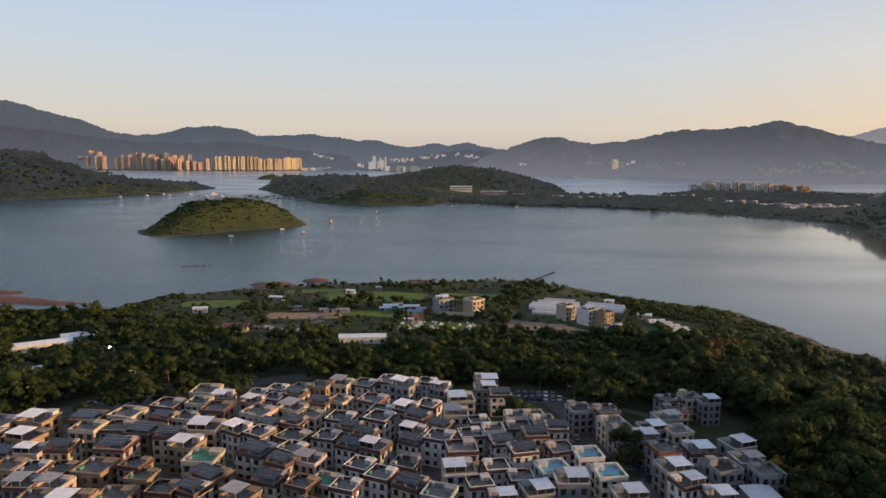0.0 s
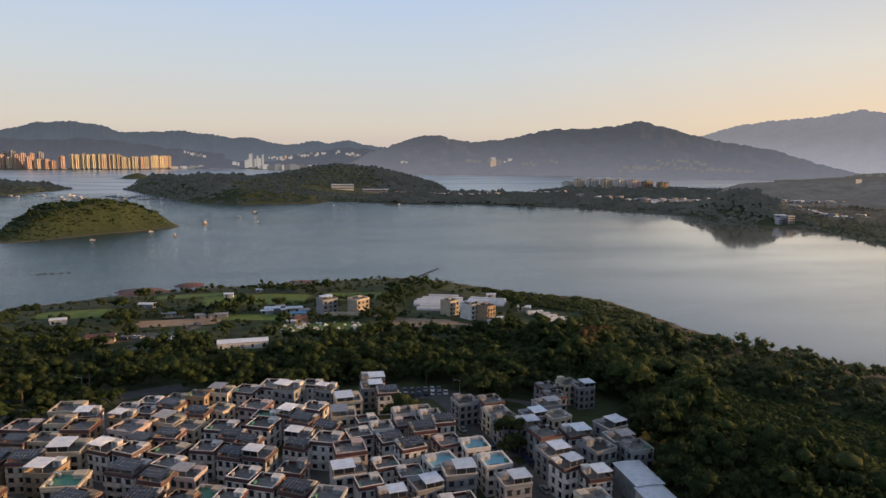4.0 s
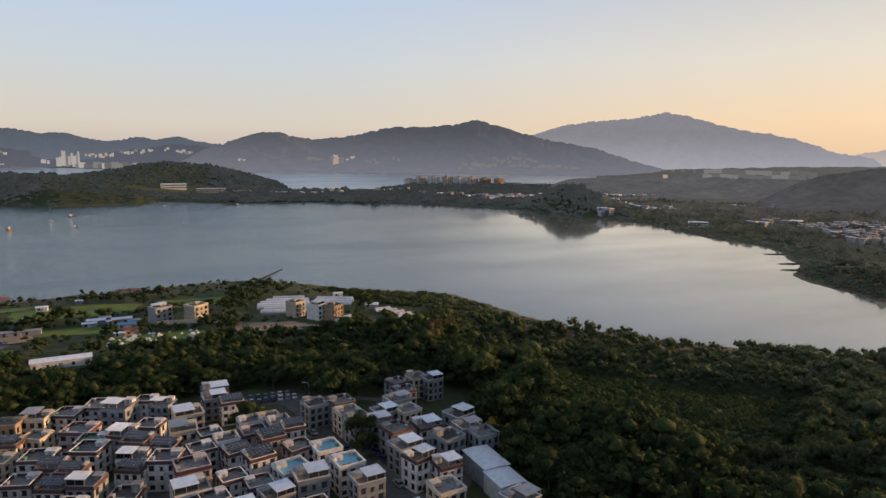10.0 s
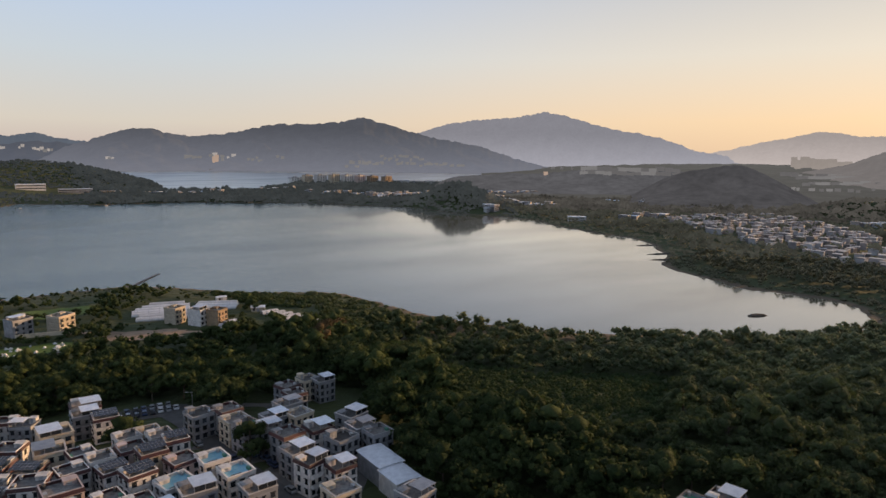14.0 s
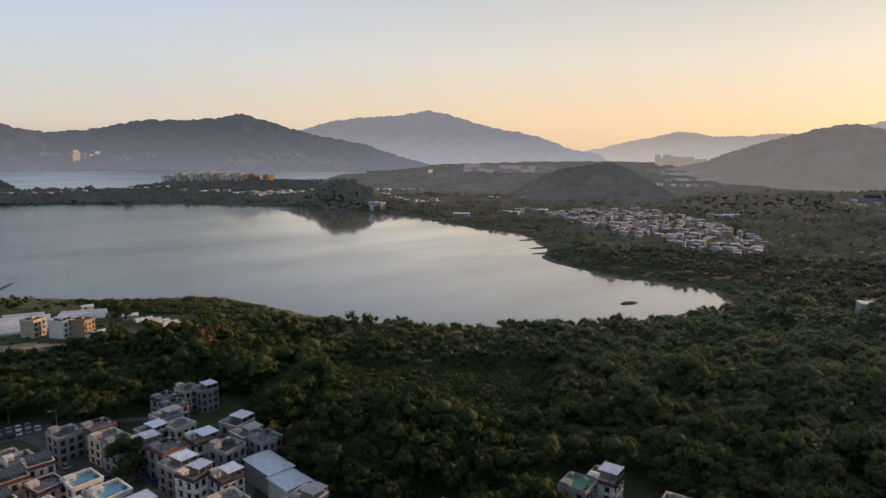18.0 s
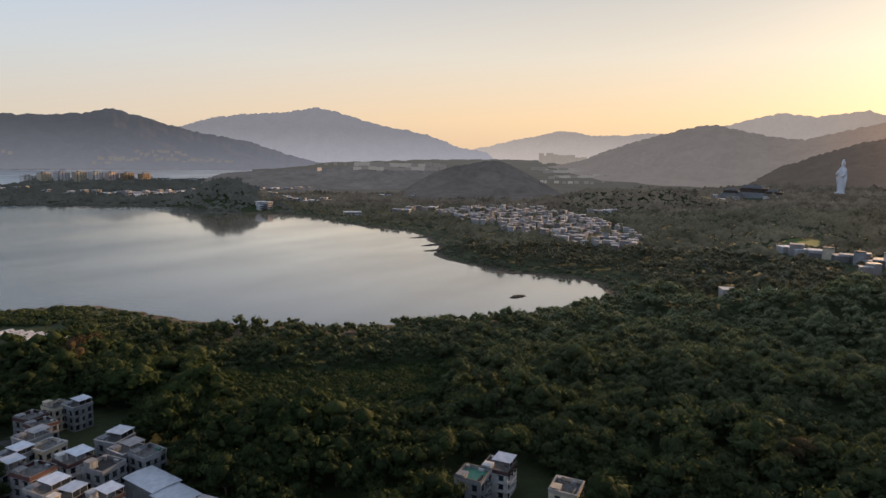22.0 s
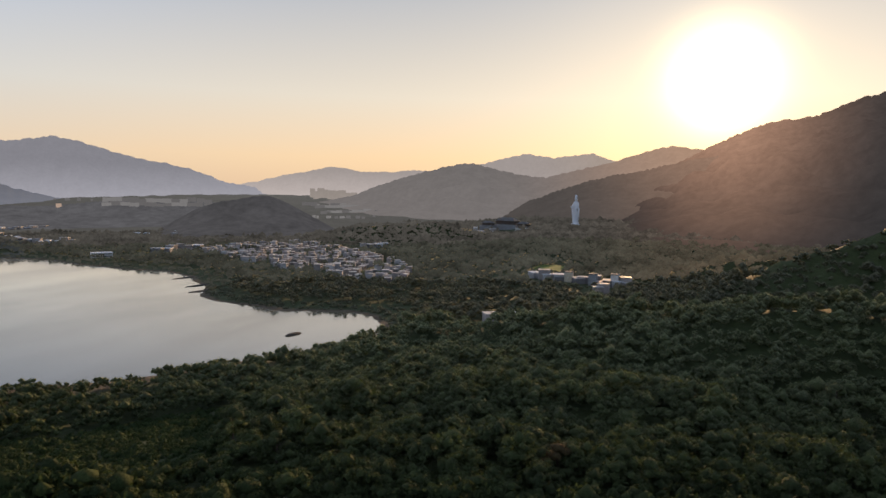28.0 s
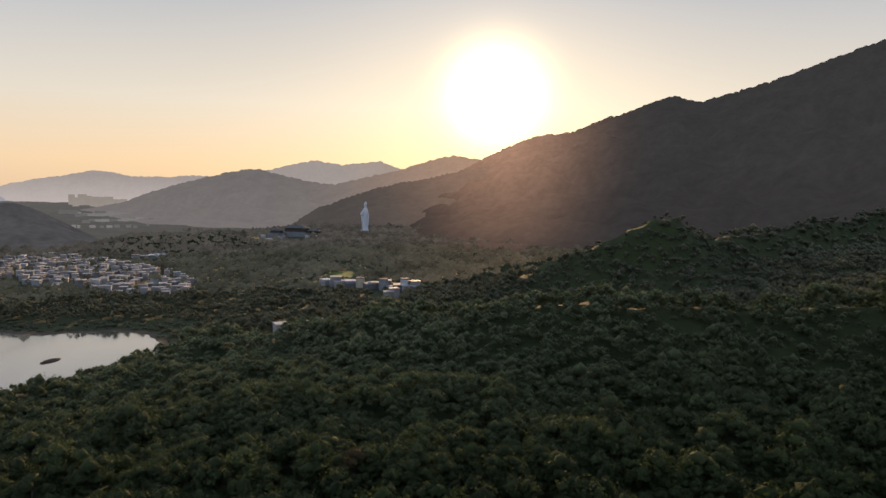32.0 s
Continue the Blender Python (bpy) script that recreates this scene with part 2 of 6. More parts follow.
def water_mat():
    m, t, p = nodes_of("bay_water")
    co = t.nodes.new("ShaderNodeTexCoord")
    st = t.nodes.new("ShaderNodeMapping")
    st.inputs["Scale"].default_value = (0.0030, 0.0085, 1)
    n = t.nodes.new("ShaderNodeTexNoise")
    n.inputs["Scale"].default_value, n.inputs["Detail"].default_value = 1.0, 4
    t.links.new(co.outputs["Object"], st.inputs["Vector"])
    t.links.new(st.outputs["Vector"], n.inputs["Vector"])
    r = t.nodes.new("ShaderNodeMapRange")
    r.inputs["From Min"].default_value, r.inputs["From Max"].default_value = 0.4, 0.62
    r.inputs["To Min"].default_value, r.inputs["To Max"].default_value = 0.10, 0.22
    t.links.new(n.outputs["Fac"], r.inputs["Value"])
    p.inputs["IOR"].default_value = 1.34
    w = t.nodes.new("ShaderNodeTexNoise")
    w.inputs["Scale"].default_value, w.inputs["Detail"].default_value = 0.25, 4
    t.links.new(co.outputs["Object"], w.inputs["Vector"])
    bp = t.nodes.new("ShaderNodeBump")
    sx = t.nodes.new("ShaderNodeSeparateXYZ")
    t.links.new(co.outputs["Object"], sx.inputs["Vector"])
    wind = t.nodes.new("ShaderNodeMapRange")          # open water to the west is ruffled, the inner bay lies calm
    wind.inputs["From Min"].default_value, wind.inputs["From Max"].default_value = 130, -420
    wind.inputs["To Min"].default_value, wind.inputs["To Max"].default_value = 0.06, 1.0
    lee = t.nodes.new("ShaderNodeMath")               # how far into the sheltered end of the bay
    lee.operation = "MULTIPLY_ADD"
    lee.inputs[1].default_value = -0.45
    t.links.new(sx.outputs["Y"], lee.inputs[0])
    t.links.new(sx.outputs["X"], lee.inputs[2])
    t.links.new(lee.outputs["Value"], wind.inputs["Value"])
    outer, most = t.nodes.new("ShaderNodeMapRange"), t.nodes.new("ShaderNodeMath")      # so does the open harbour behind the islands
    outer.inputs["From Min"].default_value, outer.inputs["From Max"].default_value = 1450, 1750
    t.links.new(sx.outputs["Y"], outer.inputs["Value"])
    most.operation = "MAXIMUM"
    t.links.new(wind.outputs["Result"], most.inputs[0])
    t.links.new(outer.outputs["Result"], most.inputs[1])
    t.links.new(most.outputs["Value"], bp.inputs["Strength"])
    chop = t.nodes.new("ShaderNodeMapRange")
    chop.inputs["To Min"].default_value, chop.inputs["To Max"].default_value = 0.05, 0.34
    t.links.new(outer.outputs["Result"], chop.inputs["Value"])
    t.links.new(chop.outputs["Result"], p.inputs["Coat Roughness"])
    t.links.new(r.outputs["Result"], p.inputs["Roughness"])
    bay_glare = t.nodes.new("ShaderNodeMix")               # its colour is painted paler there, standing in for bright sky reflection
    bay_glare.data_type = "RGBA"
    bay_glare.inputs["A"].default_value, bay_glare.inputs["B"].default_value = (0.20, 0.178, 0.13, 1), (0.016, 0.048, 0.054, 1)
    depth = t.nodes.new("ShaderNodeMapRange")
    depth.inputs["From Min"].default_value, depth.inputs["From Max"].default_value = 300, -180
    t.links.new(lee.outputs["Value"], depth.inputs["Value"])
    t.links.new(depth.outputs["Result"], bay_glare.inputs["Factor"])
    t.links.new(bay_glare.outputs["Result"], p.inputs["Base Color"])
    calm = t.nodes.new("ShaderNodeMapRange")          # an added clear coat strengthens reflection at the calm end and outer harbour
    calm.inputs["From Min"].default_value, calm.inputs["From Max"].default_value = -20, 210
    t.links.new(lee.outputs["Value"], calm.inputs["Value"])
    streak, added_coat = t.nodes.new("ShaderNodeMapRange"), t.nodes.new("ShaderNodeMath")
    streak.inputs["From Min"].default_value, streak.inputs["From Max"].default_value = 0.38, 0.62
    streak.inputs["To Min"].default_value, streak.inputs["To Max"].default_value = 1.0, 0.7
    t.links.new(n.outputs["Fac"], streak.inputs["Value"])
    added_coat.operation = "MULTIPLY"
    still = t.nodes.new("ShaderNodeMath")
    still.operation = "MAXIMUM"
    t.links.new(calm.outputs["Result"], still.inputs[0])
    t.links.new(outer.outputs["Result"], still.inputs[1])
    t.links.new(still.outputs["Value"], added_coat.inputs[0])
    t.links.new(streak.outputs["Result"], added_coat.inputs[1])
    t.links.new(added_coat.outputs["Value"], p.inputs["Coat Weight"])
    p.inputs["Coat IOR"].default_value = 2.1
    bp.inputs["Distance"].default_value = 0.8
    t.links.new(w.outputs["Fac"], bp.inputs["Height"])
    t.links.new(bp.outputs["Normal"], p.inputs["Normal"])
    return m


def ground_mat():
    """Woods floor, scrub and rough grass in drifts, bare where it meets the water."""
    m, t, p = nodes_of("wooded_ground")
    geo = t.nodes.new("ShaderNodeNewGeometry")
    n1, n2 = t.nodes.new("ShaderNodeTexNoise"), t.nodes.new("ShaderNodeTexNoise")
    n1.inputs["Scale"].default_value, n1.inputs["Detail"].default_value = 0.012, 6
    n2.inputs["Scale"].default_value, n2.inputs["Detail"].default_value = 0.12, 6
    for n in (n1, n2):
        t.links.new(geo.outputs["Position"], n.inputs["Vector"])
    a, b = t.nodes.new("ShaderNodeMix"), t.nodes.new("ShaderNodeMix")
    a.data_type = b.data_type = "RGBA"
    a.inputs["A"].default_value, a.inputs["B"].default_value = (0.028, 0.042, 0.012, 1), (0.055, 0.070, 0.020, 1)
    t.links.new(n1.outputs["Fac"], a.inputs["Factor"])
    r = t.nodes.new("ShaderNodeMapRange")
    r.inputs["From Min"].default_value, r.inputs["From Max"].default_value = 0.45, 0.75
    t.links.new(n2.outputs["Fac"], r.inputs["Value"])
    t.links.new(r.outputs["Result"], b.inputs["Factor"])
    t.links.new(a.outputs["Result"], b.inputs["A"])
    b.inputs["B"].default_value = (0.052, 0.068, 0.019, 1)
    sep = t.nodes.new("ShaderNodeSeparateXYZ")
    t.links.new(geo.outputs["Position"], sep.inputs["Vector"])
    sh = t.nodes.new("ShaderNodeMapRange")
    sh.inputs["From Min"].default_value, sh.inputs["From Max"].default_value = 0.38, 0.62
    t.links.new(sep.outputs["Z"], sh.inputs["Value"])
    c = t.nodes.new("ShaderNodeMix")
    c.data_type = "RGBA"
    c.inputs["A"].default_value = (0.11, 0.085, 0.055, 1)
    t.links.new(sh.outputs["Result"], c.inputs["Factor"])
    t.links.new(b.outputs["Result"], c.inputs["B"])
    t.links.new(c.outputs["Result"], p.inputs["Base Color"])
    p.inputs["Roughness"].default_value = 0.95
    bp = t.nodes.new("ShaderNodeBump")
    bp.inputs["Strength"].default_value, bp.inputs["Distance"].default_value = 0.8, 3.0
    t.links.new(n2.outputs["Fac"], bp.inputs["Height"])
    t.links.new(bp.outputs["Normal"], p.inputs["Normal"])
    return m

# ---- the land: one sheet, with shores, islands and hills; metres, the camera stands over (0, 0) ----
MAIN = [(-3000, -500), (-900, 250), (-420, 380), (-281, 402), (-214, 405), (-194, 450), (-144, 473), (-96, 490), (-36, 505), (40, 516), (73, 520), (95, 500),
        (131, 460), (165, 440), (193, 415), (204, 377), (209, 345), (225, 300), (260, 255), (310, 215), (370, 180), (420, 165), (452, 178), (478, 198), (483, 225),
        (470, 269), (474, 308), (493, 355), (502, 378), (557, 412), (616, 478), (640, 523), (634, 578), (649, 666), (675, 755), (669, 800), (650, 845), (630, 891), (628, 949), (638, 1031),
        (560, 1110), (503, 1200), (404, 1256), (303, 1319), (210, 1326)]
SPIT = [(131, 1328), (20, 1400), (-3, 1347), (-165, 1324), (-268, 1374), (-399, 1614), (-534, 1864), (-300, 2050), (100, 2250), (330, 2300), (360, 2049), (320, 1600),
        (500, 1620), (737, 1915), (900, 2060), (1100, 2000), (1250, 1900), (1450, 2080), (1800, 2300), (2150, 2720), (4200, 5300), (9000, 5000), (9000, -9000), (-9000, -9000)]
FAR = [(-9000, 3000), (-2740, 3900), (-2239, 3769), (-1540, 3700), (-968, 3925), (-700, 4350), (-578, 4350), (-219, 3968), (62, 4100), (363, 3586), (664, 3301),
       (881, 3220), (1367, 3040), (1918, 2805), (2150, 2720), (4200, 5300), (4000, 9000), (-9000, 9000)]
WEST = [(-1300, 1150), (-910, 1328), (-853, 1429), (-788, 1546), (-690, 1635), (-651, 1872), (-800, 2050), (-1000, 2200), (-1700, 2000), (-1900, 1300)]
ISLE = [(-394, 834), (-381, 808), (-347, 768), (-312, 783), (-281, 833), (-234, 877), (-194, 912), (-214, 985), (-260, 1030), (-340, 1005), (-404, 920)]
ISLET = [(-770, 2600), (-720, 2575), (-640, 2600), (-620, 2640), (-690, 2660), (-760, 2650)]
LANDS = [MAIN + SPIT, FAR, WEST, ISLE, ISLET]
# hills: x, y, height, half-widths along and across, turn of the long axis in degrees
HILLS = [(-300, 905, 34, 75, 55, 25), (58, 1790, 64, 150, 100, 0), (-195, 1600, 35, 160, 110, 10), (-430, 1760, 26, 110, 90, -30), (-160, 1385, 18, 120, 30, 0),
         (-1085, 1620, 84, 100, 150, 0), (-800, 1680, 17, 190, 70, 30), (-930, 1600, 20, 90, 80, 0), (-695, 2620, 22, 45, 25, 0),
         (690, 985, 38, 62, 52, 40),
         (225, 235, -6, 70, 45, -30), (310, 165, -10, 110, 55, -35), (330, 60, 2, 130, 90, 0),
         (620, -480, 50, 200, 160, 0), (250, -330, 30, 230, 180, 0)]
# spurs: crest lines as x, y, height, and the half-width of the slopes
SPURS = [([(760, 6, 8), (745, -47, 18), (740, -90, 30), (748, -118, 35), (760, -160, 30)], 46),
         ([(615, -104, 30), (606, -130, 46), (602, -155, 56), (596, -178, 67), (592, -203, 79), (590, -222, 87), (594, -238, 87), (612, -262, 79), (628, -297, 68), (650, -340, 70), (690, -420, 80), (760, -560, 95), (820, -760, 110)], 62),
         ([(424, 62, 14), (404, 14, 27), (380, -32, 35), (362, -64, 41), (346, -94, 46), (322, -128, 50), (300, -165, 54), (270, -230, 60)], 62),
         ([(1160, 560, 14), (1180, 525, 24), (1215, 440, 33), (1233, 377, 36), (1252, 312, 28), (1270, 250, 18)], 55)]


def smooth(v, a, b):
    u = np.clip((v - a) / (b - a), 0, 1)
    return u * u * (3 - 2 * u)


def shore(x, y):
    """Metres inland from the nearest shore; negative over water."""
    best = np.full(x.shape, 1e9)
    inside_any = np.zeros(x.shape, bool)
    for poly in LANDS:
        inside = np.zeros(x.shape, bool)
        for (ax, ay), (bx, by) in zip(poly, poly[1:] + poly[:1]):
            ex, ey = bx - ax, by - ay
            u = np.clip(((x - ax) * ex + (y - ay) * ey) / (ex * ex + ey * ey), 0, 1)
            best = np.minimum(best, np.hypot(x - ax - u * ex, y - ay - u * ey))
            if ay != by:
                inside ^= ((ay > y) != (by > y)) & (x < ex * (y - ay) / ey + ax)
        inside_any |= inside
    return np.where(inside_any, best, -best)


def waves(x, y, size, seed):
    """Cheap smooth relief from a few crossed sines, about -1 to 1."""
    r = np.random.RandomState(seed)
    v = 0
    for k in range(6):
        a, s = r.uniform(0, 2 * math.pi), r.uniform(0.6, 1.7) / size
        v = v + np.sin((x * math.cos(a) + y * math.sin(a)) * s * 2 * math.pi + r.uniform(0, 7))
    return v / 3.5


def height(x, y, s=None):
    """The ground's height at arrays x, y."""
    x, y = np.asarray(x, float), np.asarray(y, float)
    s = shore(x, y) if s is None else s
    d, th = np.hypot(x, y), np.degrees(np.arctan2(x, y))
    s = s + waves(x, y, 60, 3) * 5 * smooth(d, 250, 700) + waves(x, y, 19, 5) * 2
    z = 3.0 + 7 * smooth(-y, -330, -190) * smooth(-np.abs(x), -500, -250)
    z = z + 26 * smooth(d, 700, 1500) * smooth(th, 72, 84)
    for hx, hy, hh, ra, rb, turn in HILLS:
        c, k = math.cos(radians(turn)), math.sin(radians(turn))
        u, v = (x - hx) * c + (y - hy) * k, -(x - hx) * k + (y - hy) * c
        z = z + hh * np.exp(-0.5 * ((u / ra) ** 2 + (v / rb) ** 2))
    for line, wide in SPURS:
        for (ax, ay, az), (bx, by, bz) in zip(line, line[1:]):
            u = np.clip(((x - ax) * (bx - ax) + (y - ay) * (by - ay)) / ((bx - ax) ** 2 + (by - ay) ** 2), 0, 1)
            off = np.hypot(x - ax - u * (bx - ax), y - ay - u * (by - ay))
            z = np.maximum(z, (az + u * (bz - az)) * np.exp(-np.maximum(off - 6, 0) / wide * 0.9))
    z = z + (waves(x, y, 90, 7) * 1.2 + waves(x, y, 31, 8) * 0.5) * smooth(z, 6, 30) * 2
    z = z + 3.2 * waves(x, y, 75, 14) * smooth(x, 130, 230) * smooth(-y, -190, -120) * smooth(-d, -700, -500)
    return np.where(s > 0, 0.35 + smooth(s, 0, 45) * z, np.maximum(-4, s * 0.12))


def sheet(name, verts, faces, material, flat=False):
    me = bpy.data.meshes.new(name)
    me.vertices.add(len(verts))
    me.vertices.foreach_set("co", np.asarray(verts, np.float32).ravel())
    faces = np.asarray(faces, np.int32)
    k = faces.shape[1]
    me.loops.add(faces.size)
    me.loops.foreach_set("vertex_index", faces.ravel())
    me.polygons.add(len(faces))
    me.polygons.foreach_set("loop_start", np.arange(0, faces.size, k, dtype=np.int32))
    if not flat:
        me.polygons.foreach_set("use_smooth", np.ones(len(faces), bool))
    me.update(calc_edges=True)
    me.materials.append(material)
    return me


def grid_faces(rows, cols):
    i = np.arange(rows - 1)[:, None] * cols + np.arange(cols - 1)[None, :]
    return np.stack([i, i + 1, i + cols + 1, i + cols], -1).reshape(-1, 4)


GROUND = ground_mat()
th = np.radians(np.concatenate([np.arange(-42, 134, 0.42), np.arange(134, 318.1, 4)]))
rr = np.concatenate([[0.5], np.geomspace(25, 4900, 330)])
T, R = np.meshgrid(th, rr)
gx, gy = R * np.sin(T), R * np.cos(T)
gz = height(gx, gy)
ground = tagged(new("ground", sheet("ground", np.stack([gx, gy, gz], -1).reshape(-1, 3), grid_faces(*gx.shape)[:, ::-1], GROUND)),
                "wooded coastal plain, low hills and islands round a bay", "ground", kind="structure")

a = np.radians(np.arange(0, 360, 3))
ring = [(r * np.sin(a), r * np.cos(a)) for r in (4950, 2500, 1200, 600, 300)]
wv = np.concatenate([np.stack([px, py, px * 0], -1) for px, py in ring])
n = len(a)
wf = [(k * n + i, k * n + (i + 1) % n, (k + 1) * n + (i + 1) % n, (k + 1) * n + i) for k in range(4) for i in range(n)]
water = tagged(new("water", sheet("water", wv, wf, water_mat())), "calm grey-blue bay with faint wind streaks", "water", kind="structure")


# ---- far mountains: backdrops too distant to shift; skyline as (bearing, elevation) in degrees ----
SLOPES = {}


def on_slope(name, bearing, up):
    """The place on a far slope at a bearing and an elevation in degrees."""
    b, DD, Z = SLOPES[name]
    j = int(np.argmin(np.abs(b - bearing)))
    el = np.degrees(np.arctan2(Z[:, j] - 100, DD[:, j]))
    i = len(el) - 1 - int(np.argmax(el[::-1] >= up)) if (el >= up).any() else int(np.argmax(el))
    return DD[i, j] * math.sin(radians(bearing)), DD[i, j] * math.cos(radians(bearing)), float(Z[i, j]), float(DD[i, j])


def mountain(name, label, d, line, material, depth=700, rough=0.10, base=2.0, relief=0.10):
    bearing, up = np.array([p[0] for p in line]), np.array([p[1] for p in line])
    b = np.arange(bearing[0], bearing[-1] + 0.01, 0.1 if bearing[-1] < 200 else 0.2)
    e = np.interp(b, bearing, up)
    k = np.exp(-0.5 * (np.arange(-8, 9) / 3.0) ** 2)
    e = np.convolve(np.pad(e, 8, "edge"), k / k.sum(), "valid")
    e = e + (min(0.05, rough * 0.4) if d < 2600 else 0.008) * waves(b, b * 0, 0.3, int(d) + 2)
    e = e + rough * (0.5 * waves(b, b * 0, 1.7, int(d)) + 0.5 * waves(b, b * 0, 0.6, int(d) + 1)) * np.clip((e + 2) / 2, 0, 1)
    top = 100 + d * np.tan(np.radians(e))
    steps = np.linspace(0, 1, 26)
    U, B = np.meshgrid(steps, b, indexing="ij")
    fall = U ** 0.8
    DD = d - depth * U
    ax, ay = DD * np.radians(B), depth * U
    rel = (waves(ax, ay * 0.45, 420, 11) + 0.5 * waves(ax, ay * 0.6, 160, 12)) * np.sin(np.pi * U) ** 0.9
    Z = np.maximum(top, base)[None, :] * (1 - fall) + base * fall + rel * relief * np.maximum(top[None, :] - base, 10)
    X, Y = DD * np.sin(np.radians(B)), DD * np.cos(np.radians(B))
    SLOPES[name] = (b, DD, Z)
    me = sheet(name, np.stack([X, Y, Z], -1).reshape(-1, 3), grid_faces(*X.shape), material)
    return tagged(new(name, me), label, "mountain", kind="structure")


# each slope has its own painted haze, some with a painted sunward glow
far_blue = haze_glow_mat("far_blue_slopes", (0.05, 0.06, 0.05), (0.120, 0.140, 0.178), 0.85)
mid_blue = haze_glow_mat("dusky_slopes", (0.05, 0.06, 0.045), (0.104, 0.112, 0.142), 0.8)
ridge_blue = haze_glow_mat("hazy_ridge_slopes", (0.085, 0.09, 0.075), (0.138, 0.142, 0.170), 0.76, low=1.55, high=0.8)
pale = haze_glow_mat("pale_slopes", (0.05, 0.06, 0.05), (0.32, 0.312, 0.350), 0.92)
palest = haze_glow_mat("palest_slopes", (0.05, 0.06, 0.05), (0.47, 0.41, 0.39), 0.94, (0.60, 0.42, 0.28))
warm = haze_glow_mat("warm_slopes", (0.07, 0.08, 0.05), (0.190, 0.172, 0.168), 0.92, (0.55, 0.34, 0.23), 1.0, 1.0, 0.92, 0.09, 4.0)
near_dark = haze_glow_mat("dark_slopes", (0.06, 0.065, 0.045), (0.090, 0.079, 0.075), 0.87, (0.42, 0.25, 0.17), 0.9, 1.05, 0.945, 0.12, 5.0)
ridge_dark = haze_glow_mat("dark_ridge_slopes", (0.05, 0.055, 0.04), (0.042, 0.039, 0.041), 0.82, (0.50, 0.28, 0.185), 0.85, 1.2, 0.955, 0.15, 6.0)
hill_air = haze_glow_mat("hazy_wooded_hill", (0.05, 0.055, 0.04), (0.062, 0.060, 0.064), 0.92, (0.3, 0.18, 0.1), 1.25, 0.85, 0.945, 0.24)
hill_haze = haze_glow_mat("hazier_wooded_hill", (0.05, 0.055, 0.04), (0.086, 0.084, 0.090), 0.92, (0.3, 0.18, 0.1), 1.2, 0.88, 0.945, 0.24)
# for trees: haze painted into the leaf colour as emission
hazy_woods = haze_glow_mat("hazy_far_woods", (0.08, 0.085, 0.055), (0.078, 0.071, 0.064), 0.7, (0.20, 0.13, 0.09), 1.0, 0.95, 0.945, 0.6, 5.0)
valley_haze = haze_glow_mat("hazy_valley_woods", (0.085, 0.095, 0.052), (0.076, 0.073, 0.062), 0.5, (0.16, 0.11, 0.07), 1.0, 1.0, 0.94, 0.6, 4.0)
island_haze = haze_glow_mat("hazy_island_woods", (0.050, 0.060, 0.042), (0.041, 0.046, 0.048), 0.84, (0.3, 0.18, 0.1), 1.0, 1.0, 0.945, 0.35)
valley_air = haze_glow_mat("hazy_valley_land", (0.05, 0.055, 0.04), (0.126, 0.121, 0.115), 0.85, (0.3, 0.18, 0.1), 0.75, 1.9, 0.945, 0.14)

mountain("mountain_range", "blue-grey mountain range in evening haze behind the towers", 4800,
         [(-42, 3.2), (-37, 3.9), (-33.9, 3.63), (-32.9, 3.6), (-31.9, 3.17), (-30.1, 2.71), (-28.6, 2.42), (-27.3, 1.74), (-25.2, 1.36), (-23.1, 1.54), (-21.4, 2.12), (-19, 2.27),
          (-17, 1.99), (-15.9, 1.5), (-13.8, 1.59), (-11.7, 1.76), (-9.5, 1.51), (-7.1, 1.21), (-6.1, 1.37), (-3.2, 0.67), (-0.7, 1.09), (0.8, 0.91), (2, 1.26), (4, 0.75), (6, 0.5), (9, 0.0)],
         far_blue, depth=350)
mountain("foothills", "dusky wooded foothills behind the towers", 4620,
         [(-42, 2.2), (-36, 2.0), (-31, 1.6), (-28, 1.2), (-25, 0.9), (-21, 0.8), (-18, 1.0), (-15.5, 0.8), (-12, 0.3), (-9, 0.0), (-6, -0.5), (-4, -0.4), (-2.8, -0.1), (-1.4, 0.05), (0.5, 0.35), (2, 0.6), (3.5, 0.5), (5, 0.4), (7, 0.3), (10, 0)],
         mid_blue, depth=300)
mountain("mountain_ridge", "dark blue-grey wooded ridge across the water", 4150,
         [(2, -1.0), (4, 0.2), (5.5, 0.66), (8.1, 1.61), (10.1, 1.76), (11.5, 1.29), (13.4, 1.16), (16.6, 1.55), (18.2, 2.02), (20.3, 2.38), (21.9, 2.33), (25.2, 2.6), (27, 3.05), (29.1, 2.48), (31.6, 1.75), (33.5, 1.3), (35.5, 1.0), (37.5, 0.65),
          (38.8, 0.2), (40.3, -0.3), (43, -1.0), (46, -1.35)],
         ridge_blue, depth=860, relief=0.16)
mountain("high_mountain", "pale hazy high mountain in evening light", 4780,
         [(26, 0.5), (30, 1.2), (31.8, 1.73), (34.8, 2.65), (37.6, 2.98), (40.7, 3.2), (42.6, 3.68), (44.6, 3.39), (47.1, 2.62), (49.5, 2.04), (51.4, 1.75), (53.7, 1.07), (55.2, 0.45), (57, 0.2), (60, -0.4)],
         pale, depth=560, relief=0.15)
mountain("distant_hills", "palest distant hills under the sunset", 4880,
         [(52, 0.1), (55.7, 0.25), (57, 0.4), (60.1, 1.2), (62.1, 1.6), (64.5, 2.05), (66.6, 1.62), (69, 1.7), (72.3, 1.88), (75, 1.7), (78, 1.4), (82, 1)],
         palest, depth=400)
